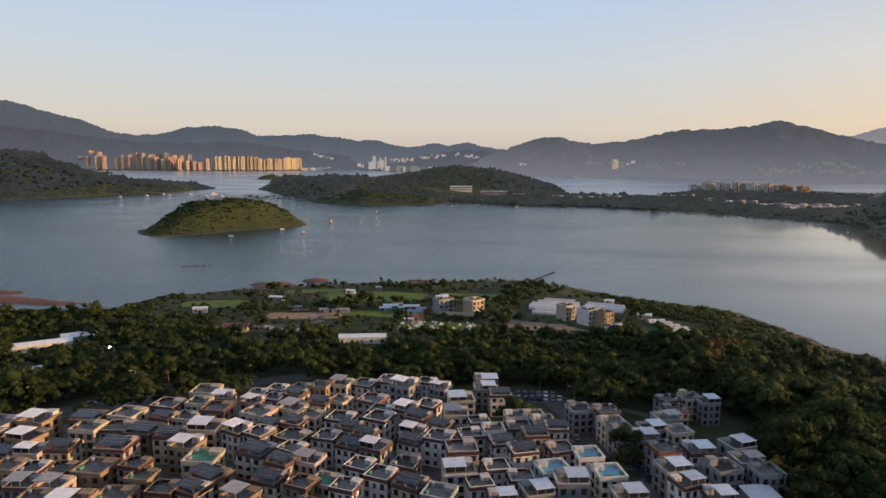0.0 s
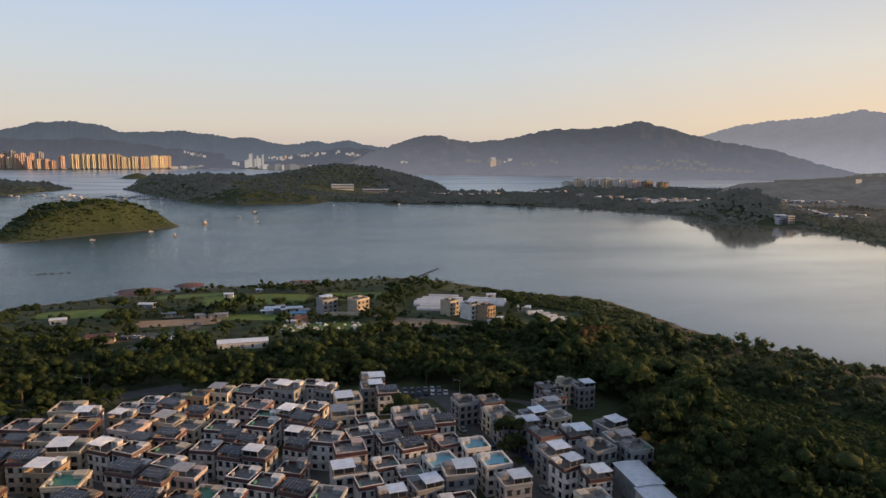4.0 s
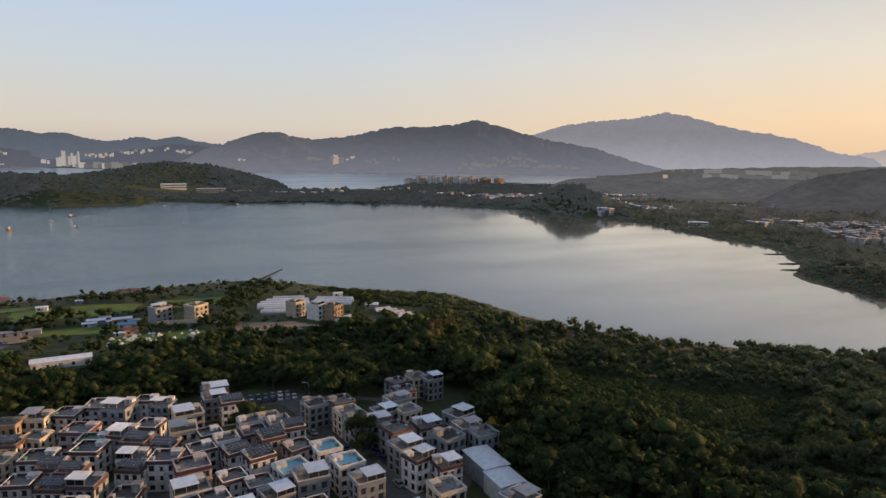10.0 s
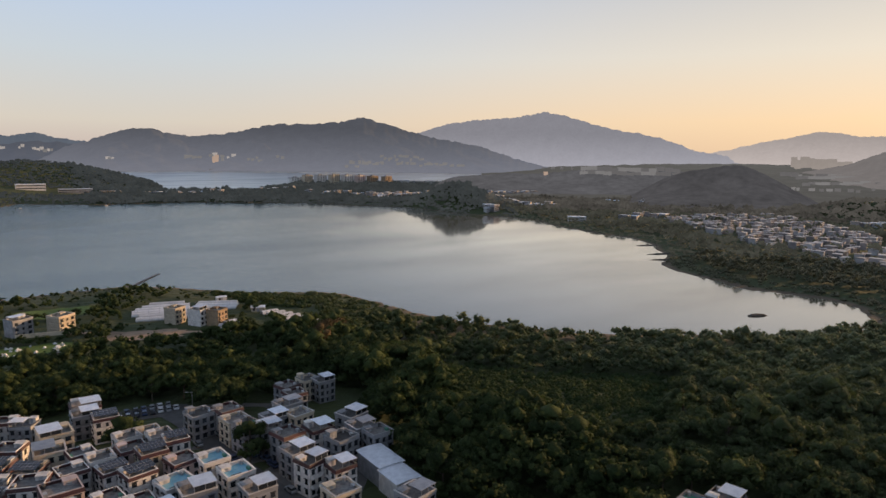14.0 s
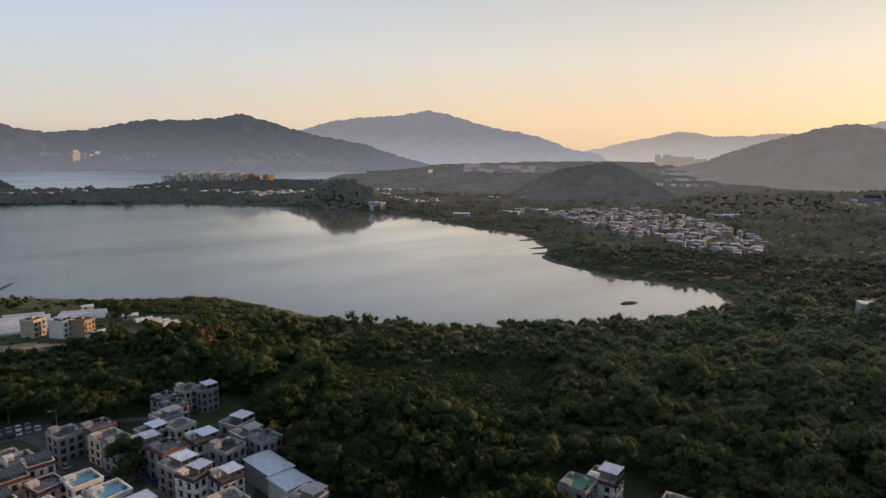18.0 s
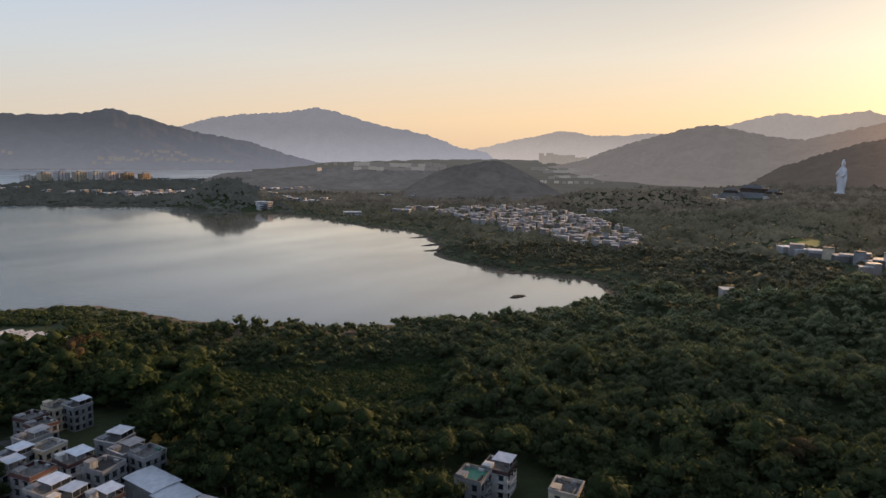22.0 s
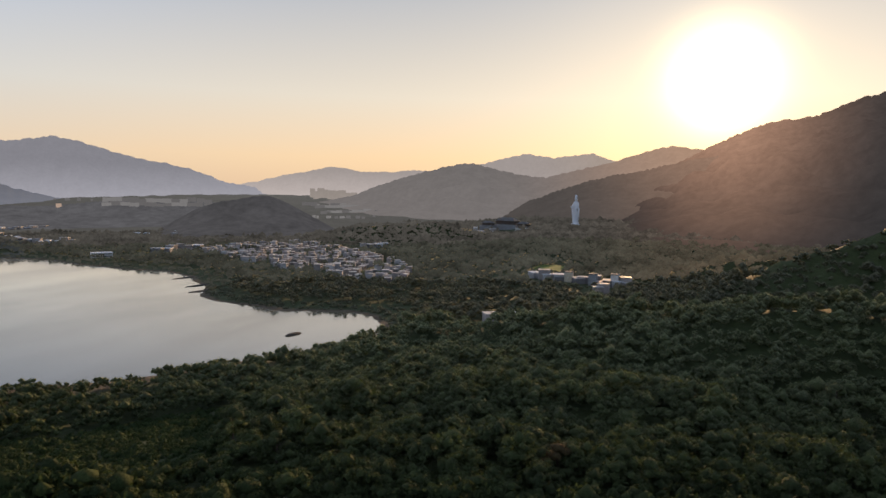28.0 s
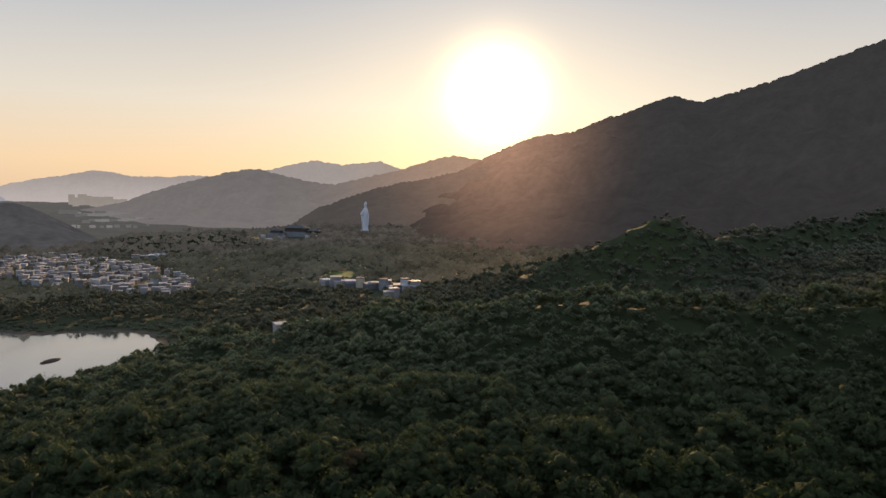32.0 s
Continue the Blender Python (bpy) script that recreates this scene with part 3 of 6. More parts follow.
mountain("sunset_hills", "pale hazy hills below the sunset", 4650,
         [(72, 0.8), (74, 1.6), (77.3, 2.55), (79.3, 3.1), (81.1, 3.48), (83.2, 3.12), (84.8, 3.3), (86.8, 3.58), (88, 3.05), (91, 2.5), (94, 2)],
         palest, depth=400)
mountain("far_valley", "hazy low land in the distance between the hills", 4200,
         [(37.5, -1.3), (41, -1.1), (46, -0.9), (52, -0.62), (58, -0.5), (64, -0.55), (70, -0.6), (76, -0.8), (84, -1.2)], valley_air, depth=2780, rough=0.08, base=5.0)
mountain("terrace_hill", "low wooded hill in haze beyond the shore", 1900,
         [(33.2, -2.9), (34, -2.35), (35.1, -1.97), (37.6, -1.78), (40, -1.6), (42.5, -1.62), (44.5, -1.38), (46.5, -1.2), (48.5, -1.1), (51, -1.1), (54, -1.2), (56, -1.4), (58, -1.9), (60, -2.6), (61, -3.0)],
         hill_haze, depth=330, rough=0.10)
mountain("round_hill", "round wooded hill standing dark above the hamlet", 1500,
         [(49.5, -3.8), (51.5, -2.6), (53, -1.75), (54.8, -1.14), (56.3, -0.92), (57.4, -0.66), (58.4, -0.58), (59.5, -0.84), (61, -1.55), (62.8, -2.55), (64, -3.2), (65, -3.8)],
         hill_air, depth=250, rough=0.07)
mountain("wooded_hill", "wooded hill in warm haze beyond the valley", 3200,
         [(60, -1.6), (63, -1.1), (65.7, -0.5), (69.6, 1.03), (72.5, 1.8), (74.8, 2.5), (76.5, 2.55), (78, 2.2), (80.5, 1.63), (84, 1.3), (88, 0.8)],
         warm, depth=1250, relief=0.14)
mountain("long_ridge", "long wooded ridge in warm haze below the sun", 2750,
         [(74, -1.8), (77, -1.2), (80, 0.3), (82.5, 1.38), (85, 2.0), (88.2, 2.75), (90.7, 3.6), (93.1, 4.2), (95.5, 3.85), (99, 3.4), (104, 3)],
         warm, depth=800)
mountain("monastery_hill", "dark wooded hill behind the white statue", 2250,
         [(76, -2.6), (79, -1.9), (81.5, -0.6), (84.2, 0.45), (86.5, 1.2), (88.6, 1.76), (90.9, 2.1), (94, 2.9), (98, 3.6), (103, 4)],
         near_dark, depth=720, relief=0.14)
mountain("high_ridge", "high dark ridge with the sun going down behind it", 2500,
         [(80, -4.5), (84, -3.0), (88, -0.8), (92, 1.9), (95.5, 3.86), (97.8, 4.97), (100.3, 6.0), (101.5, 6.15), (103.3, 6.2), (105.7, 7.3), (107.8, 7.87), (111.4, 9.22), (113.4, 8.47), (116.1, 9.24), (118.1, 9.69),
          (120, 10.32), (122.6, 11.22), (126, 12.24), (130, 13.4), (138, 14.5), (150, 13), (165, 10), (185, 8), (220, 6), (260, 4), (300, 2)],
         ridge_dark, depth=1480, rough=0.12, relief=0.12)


# ---- building blocks ----
def box(bm, x0, x1, y0, y1, z0, z1):
    vs = [bm.verts.new((x, y, z)) for z in (z0, z1) for x, y in ((x0, y0), (x1, y0), (x1, y1), (x0, y1))]
    for f in ((3, 2, 1, 0), (4, 5, 6, 7), (0, 1, 5, 4), (1, 2, 6, 5), (2, 3, 7, 6), (3, 0, 4, 7)):
        bm.faces.new([vs[i] for i in f])
    return vs


def boxes(*rows):
    bm = bmesh.new()
    for r in rows:
        box(bm, *r)
    return bm


def tube(bm, p, q, r0, r1, sides=6):
    p, q = Vector(p), Vector(q)
    turn = (q - p).to_track_quat("Z", "Y").to_matrix()
    ring = []
    for c, r in ((p, r0), (q, r1)):
        ring.append([bm.verts.new(c + turn @ Vector((r * math.cos(2 * math.pi * i / sides), r * math.sin(2 * math.pi * i / sides), 0))) for i in range(sides)])
    for i in range(sides):
        j = (i + 1) % sides
        bm.faces.new((ring[0][i], ring[0][j], ring[1][j], ring[1][i]))
    bm.faces.new(ring[1])
    bm.faces.new(ring[0][::-1])


def prism(bm, outline, z0, z1):
    lo = [bm.verts.new((x, y, z0)) for x, y in outline]
    hi = [bm.verts.new((x, y, z1)) for x, y in outline]
    n = len(lo)
    for i in range(n):
        bm.faces.new((lo[i], lo[(i + 1) % n], hi[(i + 1) % n], hi[i]))
    bm.faces.new(hi)
    bm.faces.new(lo[::-1])


def mesh_of(name, bm, material):
    me = bpy.data.meshes.new(name)
    bm.to_mesh(me)
    bm.free()
    me.materials.append(material)
    return me


def part(name, bm, material, parent, label="", at=None):
    me = bm if isinstance(bm, bpy.types.Mesh) else mesh_of(name, bm, material)
    ob = new(name, me)
    ob.parent = parent
    if at is not None:
        ob.matrix_basis = at
    if label:
        ob["label"] = label
    return ob


def thing(name, label, category, group="", kind="", at=None):
    ob = tagged(new(name), label, category, group, kind)
    ob.empty_display_size = 0.5
    if at is not None:
        ob.matrix_basis = at
    return ob


def z_at(x, y):
    return float(height(np.array([x]), np.array([y]))[0])


def put(x, y, turn=0.0, sx=1.0, sy=None, sz=1.0, z=None):
    return pose(x, y, z_at(x, y) if z is None else z, 0, 0, turn) @ Matrix.Diagonal((sx, sx if sy is None else sy, sz, 1))


plaster = [surface("cream_plaster", (0.60, 0.51, 0.38), (0.44, 0.375, 0.29), 1.6, 0.3, 0.85, 0.2, 0.18),
           surface("white_plaster", (0.72, 0.69, 0.65), (0.54, 0.51, 0.48), 1.6, 0.3, 0.85, 0.2, 0.15),
           surface("tan_plaster", (0.37, 0.26, 0.16), (0.25, 0.185, 0.125), 1.6, 0.3, 0.85, 0.2, 0.18),
           surface("pink_tile", (0.58, 0.46, 0.42), (0.45, 0.36, 0.33), 1.4, 0.25, 0.6, 0.2, 0.15),
           surface("grey_render", (0.31, 0.31, 0.315), (0.21, 0.212, 0.218), 1.6, 0.3, 0.9, 0.2, 0.2)]
cap_stone = surface("pale_coping", (0.52, 0.49, 0.46), (0.38, 0.36, 0.34), 1.2, 0.2, 0.85, 0.2, 0.2)
maroon = surface("maroon_tile", (0.085, 0.025, 0.025), (0.05, 0.021, 0.021), 0.8, 0.15, 0.5, 0.3, 0.25)
concrete = surface("roof_concrete", (0.22, 0.21, 0.20), (0.10, 0.097, 0.095), 1.2, 0.2, 0.9, 0.3, 0.25)
dark_deck = surface("dark_roof_felt", (0.09, 0.085, 0.08), (0.05, 0.05, 0.05), 1.2, 0.2, 0.9, 0.3, 0.25)
blue_deck = surface("blue_roof_paint", (0.16, 0.40, 0.52), (0.24, 0.46, 0.56), 1.0, 0.2, 0.6, 0.1, 0.1)
green_deck = surface("green_roof_paint", (0.07, 0.22, 0.15), (0.09, 0.26, 0.17), 1.0, 0.2, 0.6, 0.1, 0.15)
sheet_white = surface("white_metal_sheet", (0.80, 0.83, 0.89), (0.66, 0.69, 0.75), 1.5, 0.3, 0.45, 0.1, 0.12)
sheet_grey = surface("grey_metal_sheet", (0.36, 0.37, 0.40), (0.27, 0.28, 0.30), 1.5, 0.3, 0.45, 0.1, 0.15)
sheet_blue = surface("blue_metal_sheet", (0.05, 0.22, 0.5), (0.06, 0.2, 0.42), 1.5, 0.3, 0.45, 0.1, 0.1)
solar_glass = surface("solar_glass", (0.018, 0.022, 0.035), (0.03, 0.033, 0.045), 0.9, 0.3, 0.18, 0.0, 0.2)
steel = surface("painted_steel", (0.45, 0.45, 0.45), (0.34, 0.34, 0.34), 0.8, 0.1, 0.5, 0.1, 0.1, 0.3)
pane_dark = surface("window_glass", (0.02, 0.024, 0.03), (0.04, 0.045, 0.05), 0.6, 0.3, 0.12, 0.0, 0.5)
asphalt = surface("asphalt", (0.07, 0.069, 0.068), (0.10, 0.098, 0.096), 3.0, 0.2, 0.9, 0.2, 0.0)
lane_paving = surface("lane_concrete", (0.16, 0.15, 0.14), (0.10, 0.096, 0.09), 4.0, 0.3, 0.9, 0.2, 0.0)
dirt = surface("dry_earth", (0.38, 0.27, 0.18), (0.27, 0.20, 0.14), 4.0, 0.4, 0.95, 0.3, 0.0)
lawn = surface("mown_grass", (0.12, 0.18, 0.030), (0.085, 0.135, 0.024), 5.0, 0.3, 0.95, 0.4, 0.0)
bark = surface("bark", (0.12, 0.09, 0.065), (0.07, 0.055, 0.04), 0.5, 0.1, 0.95, 0.5, 0.2)

# ---- the near village: three-storey houses, lane by lane (x, y and the kind of roof) ----
LANES = [
    "-105,157r -103,150g -99,159r -96,151g -90,159p -80,160r -78,145p -76,155p -67,147r -60,147s -59,156s -48,146g -43,153s -42,162s -35,164g -34,150r -29,154n -23,149r -21,161r -15,155p -9,161k -7,151s 0,146p 5,160c 10,152p 15,162r 15,146c 21,157r 24,150c 30,161b 33,153c 41,169b 44,158b 46,147c 62,162c 62,152c 68,147w 75,161k 86,160r",
    "-120,179c -112,168c -105,183p -105,170s -97,185r -91,172s -79,180s -72,174w -70,184c -64,165n -60,182w -53,180r -51,171s -43,180r -41,170r -33,179r -27,185s -25,173s -22,180s -18,171c -8,185c -8,178s 0,179r 6,171r 9,182r 16,185p 18,178s 23,171s 28,181s 34,173r 35,185s 55,185r 60,180w 63,172p 73,173w 84,167g 85,175c",
    "-87,194s -80,194p -72,199r -63,208w -58,197p -52,188s -48,202g -45,189s -41,196p -40,206s -31,193p -19,201n -19,193p -11,201w -7,193s -4,204r 0,189s 5,197g 12,191p 24,196p 24,188r 30,198p 32,191p 46,204k 54,201p 54,193p 65,189c 78,205p",
    "-74,211w -64,217r -58,221r -57,212r -50,214s -50,223p -43,223p -36,226g -34,210p -28,229p -23,211r -13,225w -5,230p 0,225w 7,213c 16,225c 21,218s 78,212p 88,218k 92,213c",
    "-19,233r 17,235w",
]

SHARED = {}


def shared(name, key, make, material):
    """One mesh for all alike pieces."""
    if key not in SHARED:
        SHARED[key] = mesh_of(name, make(), material)
    return SHARED[key]


def window_mesh(w, h):
    return shared("pane", ("pane", w, h), lambda: boxes((-w / 2, w / 2, -0.04, 0.03, 0, h), (-w / 2 - 0.12, w / 2 + 0.12, -0.16, 0.0, -0.1, 0.0), (-w / 2 - 0.15, w / 2 + 0.15, -0.45, 0.0, h, h + 0.09)), pane_dark)


def village_house(code, side, tone, seed, floors=3):
    """A village house, 8 m square, with its windows on the front and on one side, and a used flat roof."""
    rnd = random.Random(seed)
    wall_mat = plaster[tone]
    H = floors * 2.75 + 0.1
    words = {0: "cream plastered", 1: "white plastered", 2: "tan plastered", 3: "pink tiled", 4: "grey rendered"}[tone]
    roof = {"p": "an open roof terrace", "r": "a maroon tiled parapet", "s": "dark rooftop solar panels", "c": "a white roof canopy", "g": "a grey roof canopy",
            "b": "a blue painted roof deck", "w": "a white stair tower", "k": "a black felt roof", "n": "a green painted roof deck"}[code]
    house = thing("village_house", f"three-storey {words} village house with {roof}", "house", "near village houses")
    part("wall", boxes((-4, 4, -4, 4, -2.5, H)), wall_mat, house)

    def hoop():
        bm = bmesh.new()
        prism(bm, [(-4.12, 4.0), (-4.12, -4.12), (4.12, -4.12), (4.12, 4.0), (4.0, 4.0), (4.0, -4.0), (-4.0, -4.0), (-4.0, 4.0)], -0.12, 0.1)
        return bm
    for f in range(1, floors):
        part("floor_band", shared("floor_band", ("band", tone), hoop, wall_mat), wall_mat, house, at=pose(0, 0, f * 2.75))
    top = 0.95
    rim = maroon if rnd.random() < (0.8 if code in "rsbk" else 0.26) else wall_mat
    k = 0.3 if rim is maroon else 0.1
    bm = boxes((-4 - k, 4 + k, -4 - k, -3.8, H, H + top), (-4 - k, 4 + k, 3.8, 4 + k, H, H + top), (-4 - k, -3.8, -3.8, 3.8, H, H + top), (3.8, 4 + k, -3.8, 3.8, H, H + top))
    if rim is maroon:
        for v in bm.verts:
            if v.co.z > H + 0.5:
                v.co.x, v.co.y = max(-4, min(4, v.co.x)), max(-4, min(4, v.co.y))
    part("parapet", bm, rim, house, "sloping maroon tiled parapet" if rim is maroon else "")
    c = 4.04 if rim is maroon else 4.2
    lip = bmesh.new()
    prism(lip, [(-c, -c), (c, -c), (c, c), (-c, c), (-c, -3.7), (-3.7, -3.7), (-3.7, 3.7), (3.7, 3.7), (3.7, -3.7), (-c, -3.7)], H + top, H + top + 0.14)
    part("coping", lip, rnd.choice((cap_stone, wall_mat, wall_mat, concrete)), house)
    part("roof_deck", boxes((-3.8, 3.8, -3.8, 3.8, H, H + 0.12)), {"b": blue_deck, "k": dark_deck, "n": green_deck}.get(code, concrete), house)
    sx = side * 1.0
    tall = 2.2 if code in "wk" else 1.3
    st = part("stair_tower", boxes((-1.3 + sx * 2.2, 1.3 + sx * 2.2, 1.2, 3.6, H + 0.12, H + tall), (-1.45 + sx * 2.2, 1.45 + sx * 2.2, 1.0, 3.78, H + tall, H + tall + 0.14)), plaster[1] if code == "w" else wall_mat, house)
    part("stair_door", boxes((-0.45 + sx * 2.1, 0.45 + sx * 2.1, 1.14, 1.2, H + 0.15, H + tall - 0.2)), steel, st)
    if code in "cgw":
        x0, x1 = (-3.9, 1.2) if side > 0 else (-1.2, 3.9)
        y0, y1, zc = -3.6, rnd.uniform(0.6, 3.6), H + 2.6
        bm = boxes((x0 - 0.3, x1 + 0.3, y0 - 0.3, y1, zc, zc + 0.1))
        for i in range(9):
            xx = x0 - 0.2 + (x1 - x0 + 0.4) * i / 8
            box(bm, xx - 0.05, xx + 0.05, y0 - 0.3, y1, zc + 0.1, zc + 0.16)
        cn = part("canopy", bm, sheet_grey if code == "g" else sheet_white, house, "ribbed metal canopy")
        post = shared("post", "post26", lambda: boxes((-0.06, 0.06, -0.06, 0.06, 0, 2.5)), steel)
        for px in (x0, (x0 + x1) / 2, x1):
            part("post", post, steel, cn, at=pose(px, y0, H + 0.12))
        if code == "c":
            part("glazing", boxes((x0 + 0.1, x1 - 0.1, y0 + 0.02, y0 + 0.06, H + 1.0, H + 2.4)), pane_dark, cn)
    if code == "s":
        x0, x1 = (-3.7, 3.7)
        bm = bmesh.new()
        vs = box(bm, x0, x1, -3.6, 1.2, H + 2.0, H + 2.08)
        for v in vs:
            v.co.z += (v.co.y + 3.6) * 0.1
        rack = part("solar_panel", bm, solar_glass, house, "dark glass solar panel on a rack")
        bm = bmesh.new()
        frame_mat = surface("panel_frame_metal", (0.26, 0.27, 0.29), (0.18, 0.19, 0.20), 0.8, 0.1, 0.5, 0.0, 0.2)
        for i in range(1, 7):
            vs = box(bm, x0 + i * 7.4 / 7 - 0.03, x0 + i * 7.4 / 7 + 0.03, -3.6, 1.2, H + 2.085, H + 2.11)
            for v in vs:
                v.co.z += (v.co.y + 3.6) * 0.1
        for j in range(1, 3):
            vs = box(bm, x0, x1, -3.6 + j * 1.6 - 0.03, -3.6 + j * 1.6 + 0.03, H + 2.086, H + 2.112)
            for v in vs:
                v.co.z += (v.co.y + 3.6) * 0.1
        part("panel_frame", bm, frame_mat, rack)
        for py in (-3.4, 1.0):
            zt = H + 1.98 + (py + 3.6) * 0.1
            bm = bmesh.new()
            prism(bm, [(-3.55, H + 0.1), (-3.45, H + 0.1), (-3.45, zt - 0.1), (-0.05, zt - 0.1), (-0.05, H + 0.1), (0.05, H + 0.1), (0.05, zt - 0.1), (3.45, zt - 0.1), (3.45, H + 0.1), (3.55, H + 0.1), (3.55, zt), (-3.55, zt)], py - 0.05, py + 0.05)
            for v in bm.verts:
                v.co = Vector((v.co.x, v.co.z, v.co.y))
            bmesh.ops.recalc_face_normals(bm, faces=bm.faces[:])
            part("rack", bm, steel, rack)
    bm = bmesh.new()
    tube(bm, (-sx * 2.9, 2.9, H + 0.1), (-sx * 2.9, 2.9, H + 1.3), 0.5, 0.5, 10)
    part("water_tank", bm, steel if rnd.random() < 0.6 else dark_deck, house)
    if code in "prkbn":
        part("roof_bench", boxes((-2.5, 0.5, -2.9, -2.3, H + 0.1, H + 0.6)), rnd.choice((concrete, steel, dark_deck)), house)
        part("roof_planter", boxes((-sx * 3.2 - 0.4, -sx * 3.2 + 0.4, -2.0, -0.4, H + 0.1, H + 0.9)), rnd.choice((green_deck, steel, dark_deck)), house)
    pw = window_mesh(1.35, 1.4)
    slim = window_mesh(0.8, 1.1)
    for f in range(floors):
        zf = f * 2.75 + 1.0
        for x in (-2.6, 0.0, 2.6):
            part("window", slim if (x == 0.0 and seed % 2) else pw, pane_dark, house, at=pose(x, -4.0, zf))
        for y in (-2.2, 1.4):
            part("window", pw, pane_dark, house, at=pose(4.0 * side, y, zf, 0, 0, 90 * side))
    if seed % 3 != 1:
        for f in range(1, floors):
            bal = part("balcony", boxes((-3.6, 0.9, -5.0, -4.12, f * 2.75 - 0.1, f * 2.75 + 0.06), (-3.6, 0.9, -5.0, -4.9, f * 2.75 + 0.06, f * 2.75 + 0.95), (-3.6, -3.5, -4.9, -4.12, f * 2.75 + 0.06, f * 2.75 + 0.95), (0.8, 0.9, -4.9, -4.12, f * 2.75 + 0.06, f * 2.75 + 0.95)), wall_mat, house)
    return house


rng = random.Random(5)
plots = []
for lane in LANES:
    for word in lane.split():
        x, rest = word.split(",")
        y = "".join(ch for ch in rest if ch.isdigit())
        plots.append((float(x), float(y), rest[len(y):][0]))
plots += [(72, 196, "g"), (72, 186, "p"), (-99, 195, "p"), (-110, 193, "s"), (-90, 204, "r"), (-80, 205, "p"), (-88, 183, "s"), (-82, 217, "p"), (63, 136, "p"), (77, 124, "g"), (50, 128, "c"), (-112, 158, "p"), (-120, 168, "s"), (-131, 176, "r"), (-135, 188, "p"), (-124, 190, "w"), (127, 82, "n"), (134, 60, "p"), (94, 96, "c"), (136, 80, "c"),
          (-30, 138, "s"), (-18, 137, "r"), (-6, 136, "c"), (6, 137, "p"), (18, 136, "s"), (30, 137, "r"), (-44, 137, "p"), (-58, 137, "r"), (-72, 137, "s"), (-86, 141, "c"), (-96, 143, "p")]
masters = {}
house_spots = []
for i, (x, y, code) in enumerate(plots):
    near = min(max(abs(x - a), abs(y - b)) * 0.6 + 0.4 * math.hypot(x - a, y - b) for a, b, _ in plots if (a, b) != (x, y))
    w = min(8.6 if x < 44 else 7.3, max(6.4, near - 0.3))
    side = 1 if x < 15 else -1
    tones = {"p": (0, 1, 4, 1), "r": (1, 1, 3), "s": (1, 0, 1), "c": (1, 0, 4), "g": (0, 4, 1), "b": (1, 1, 1), "w": (1, 1, 4), "k": (0, 4, 2), "n": (2, 0, 1)}[code]
    if x < -25:
        tones = (2, 2, 0, 3, tones[0], tones[1])
    # mostly grey walls here, to darken the cluster that lies in shade
    if x > 44:
        tones = (4, 4, 4, tones[0])
    key = (code, side, rng.choice(tones))
    turn = rng.choice((0, 0, 4, -5, 7)) + (11 if x > 45 else 7 if x > 2 else -24 if x > -64 else -8)
    m = put(x, y, turn, w / 8.0, w / 8.0 * rng.uniform(0.92, 1.02), rng.uniform(0.84, 1.0))
    house_spots.append((x, y, w))
    if key not in masters:
        masters[key] = village_house(*key, seed=len(masters) + 3)
        masters[key].matrix_basis = m
    else:
        o = masters[key]
        made = copy_thing(o, Matrix.Identity(4))
        made.matrix_basis = m


# ---- roads, lanes, fields ----
def strip(name, label, category, points, width, material, lift=0.15):
    """A road laid on the ground along a line of points, with a rounded run."""
    pts = [Vector(p) for p in points]
    line = []
    for a, b in zip(pts, pts[1:]):
        n = max(2, int((b - a).length / 4))
        line += [a.lerp(b, i / n) for i in range(n)]
    line.append(pts[-1])
    for _ in range(3):
        line = [line[0]] + [(line[i - 1] + line[i] * 2 + line[i + 1]) / 4 for i in range(1, len(line) - 1)] + [line[-1]]
    rows = []
    for i, p in enumerate(line):
        d = (line[min(i + 1, len(line) - 1)] - line[max(i - 1, 0)]).normalized()
        nrm = Vector((-d.y, d.x))
        rows.append([p + nrm * width * k for k in (-0.5, -0.17, 0.17, 0.5)])
    xy = np.array([[(q.x, q.y) for q in r] for r in rows])
    z = height(xy[..., 0], xy[..., 1]).max(axis=1, keepdims=True) + lift + 0 * xy[..., 0]
    me = sheet(name, np.concatenate([xy, z[..., None]], -1).reshape(-1, 3), grid_faces(len(rows), 4), material)
    return tagged(new(name, me), label, category, kind="structure")


def patch(name, label, category, x, y, rx, ry, material, turn=0, lift=0.12, kind="structure", ragged=0.12, seed=1):
    """A flat field or yard with an uneven rim."""
    r = random.Random(seed)
    n, vs, fs = 28, [], []
    for k, f in enumerate((0.0, 0.5, 1.0)):
        for i in range(n):
            a = 2 * math.pi * i / n
            q = f * (1 + ragged * r.uniform(-1, 1) * (f == 1.0))
            s = max(abs(math.cos(a)), abs(math.sin(a))) ** 0.6
            u, v = rx * q * math.cos(a) / s, ry * q * math.sin(a) / s
            c, k2 = math.cos(radians(turn)), math.sin(radians(turn))
            vs.append((x + u * c - v * k2, y + u * k2 + v * c))
    vs = np.array(vs)
    z = height(vs[:, 0], vs[:, 1])
    fs = [(k * n + i, (k + 1) * n + i, (k + 1) * n + (i + 1) % n, k * n + (i + 1) % n) for k in range(2) for i in range(n)]
    me = sheet(name, np.c_[vs, z + lift], fs, material)
    return tagged(new(name, me), label, category, kind=kind)


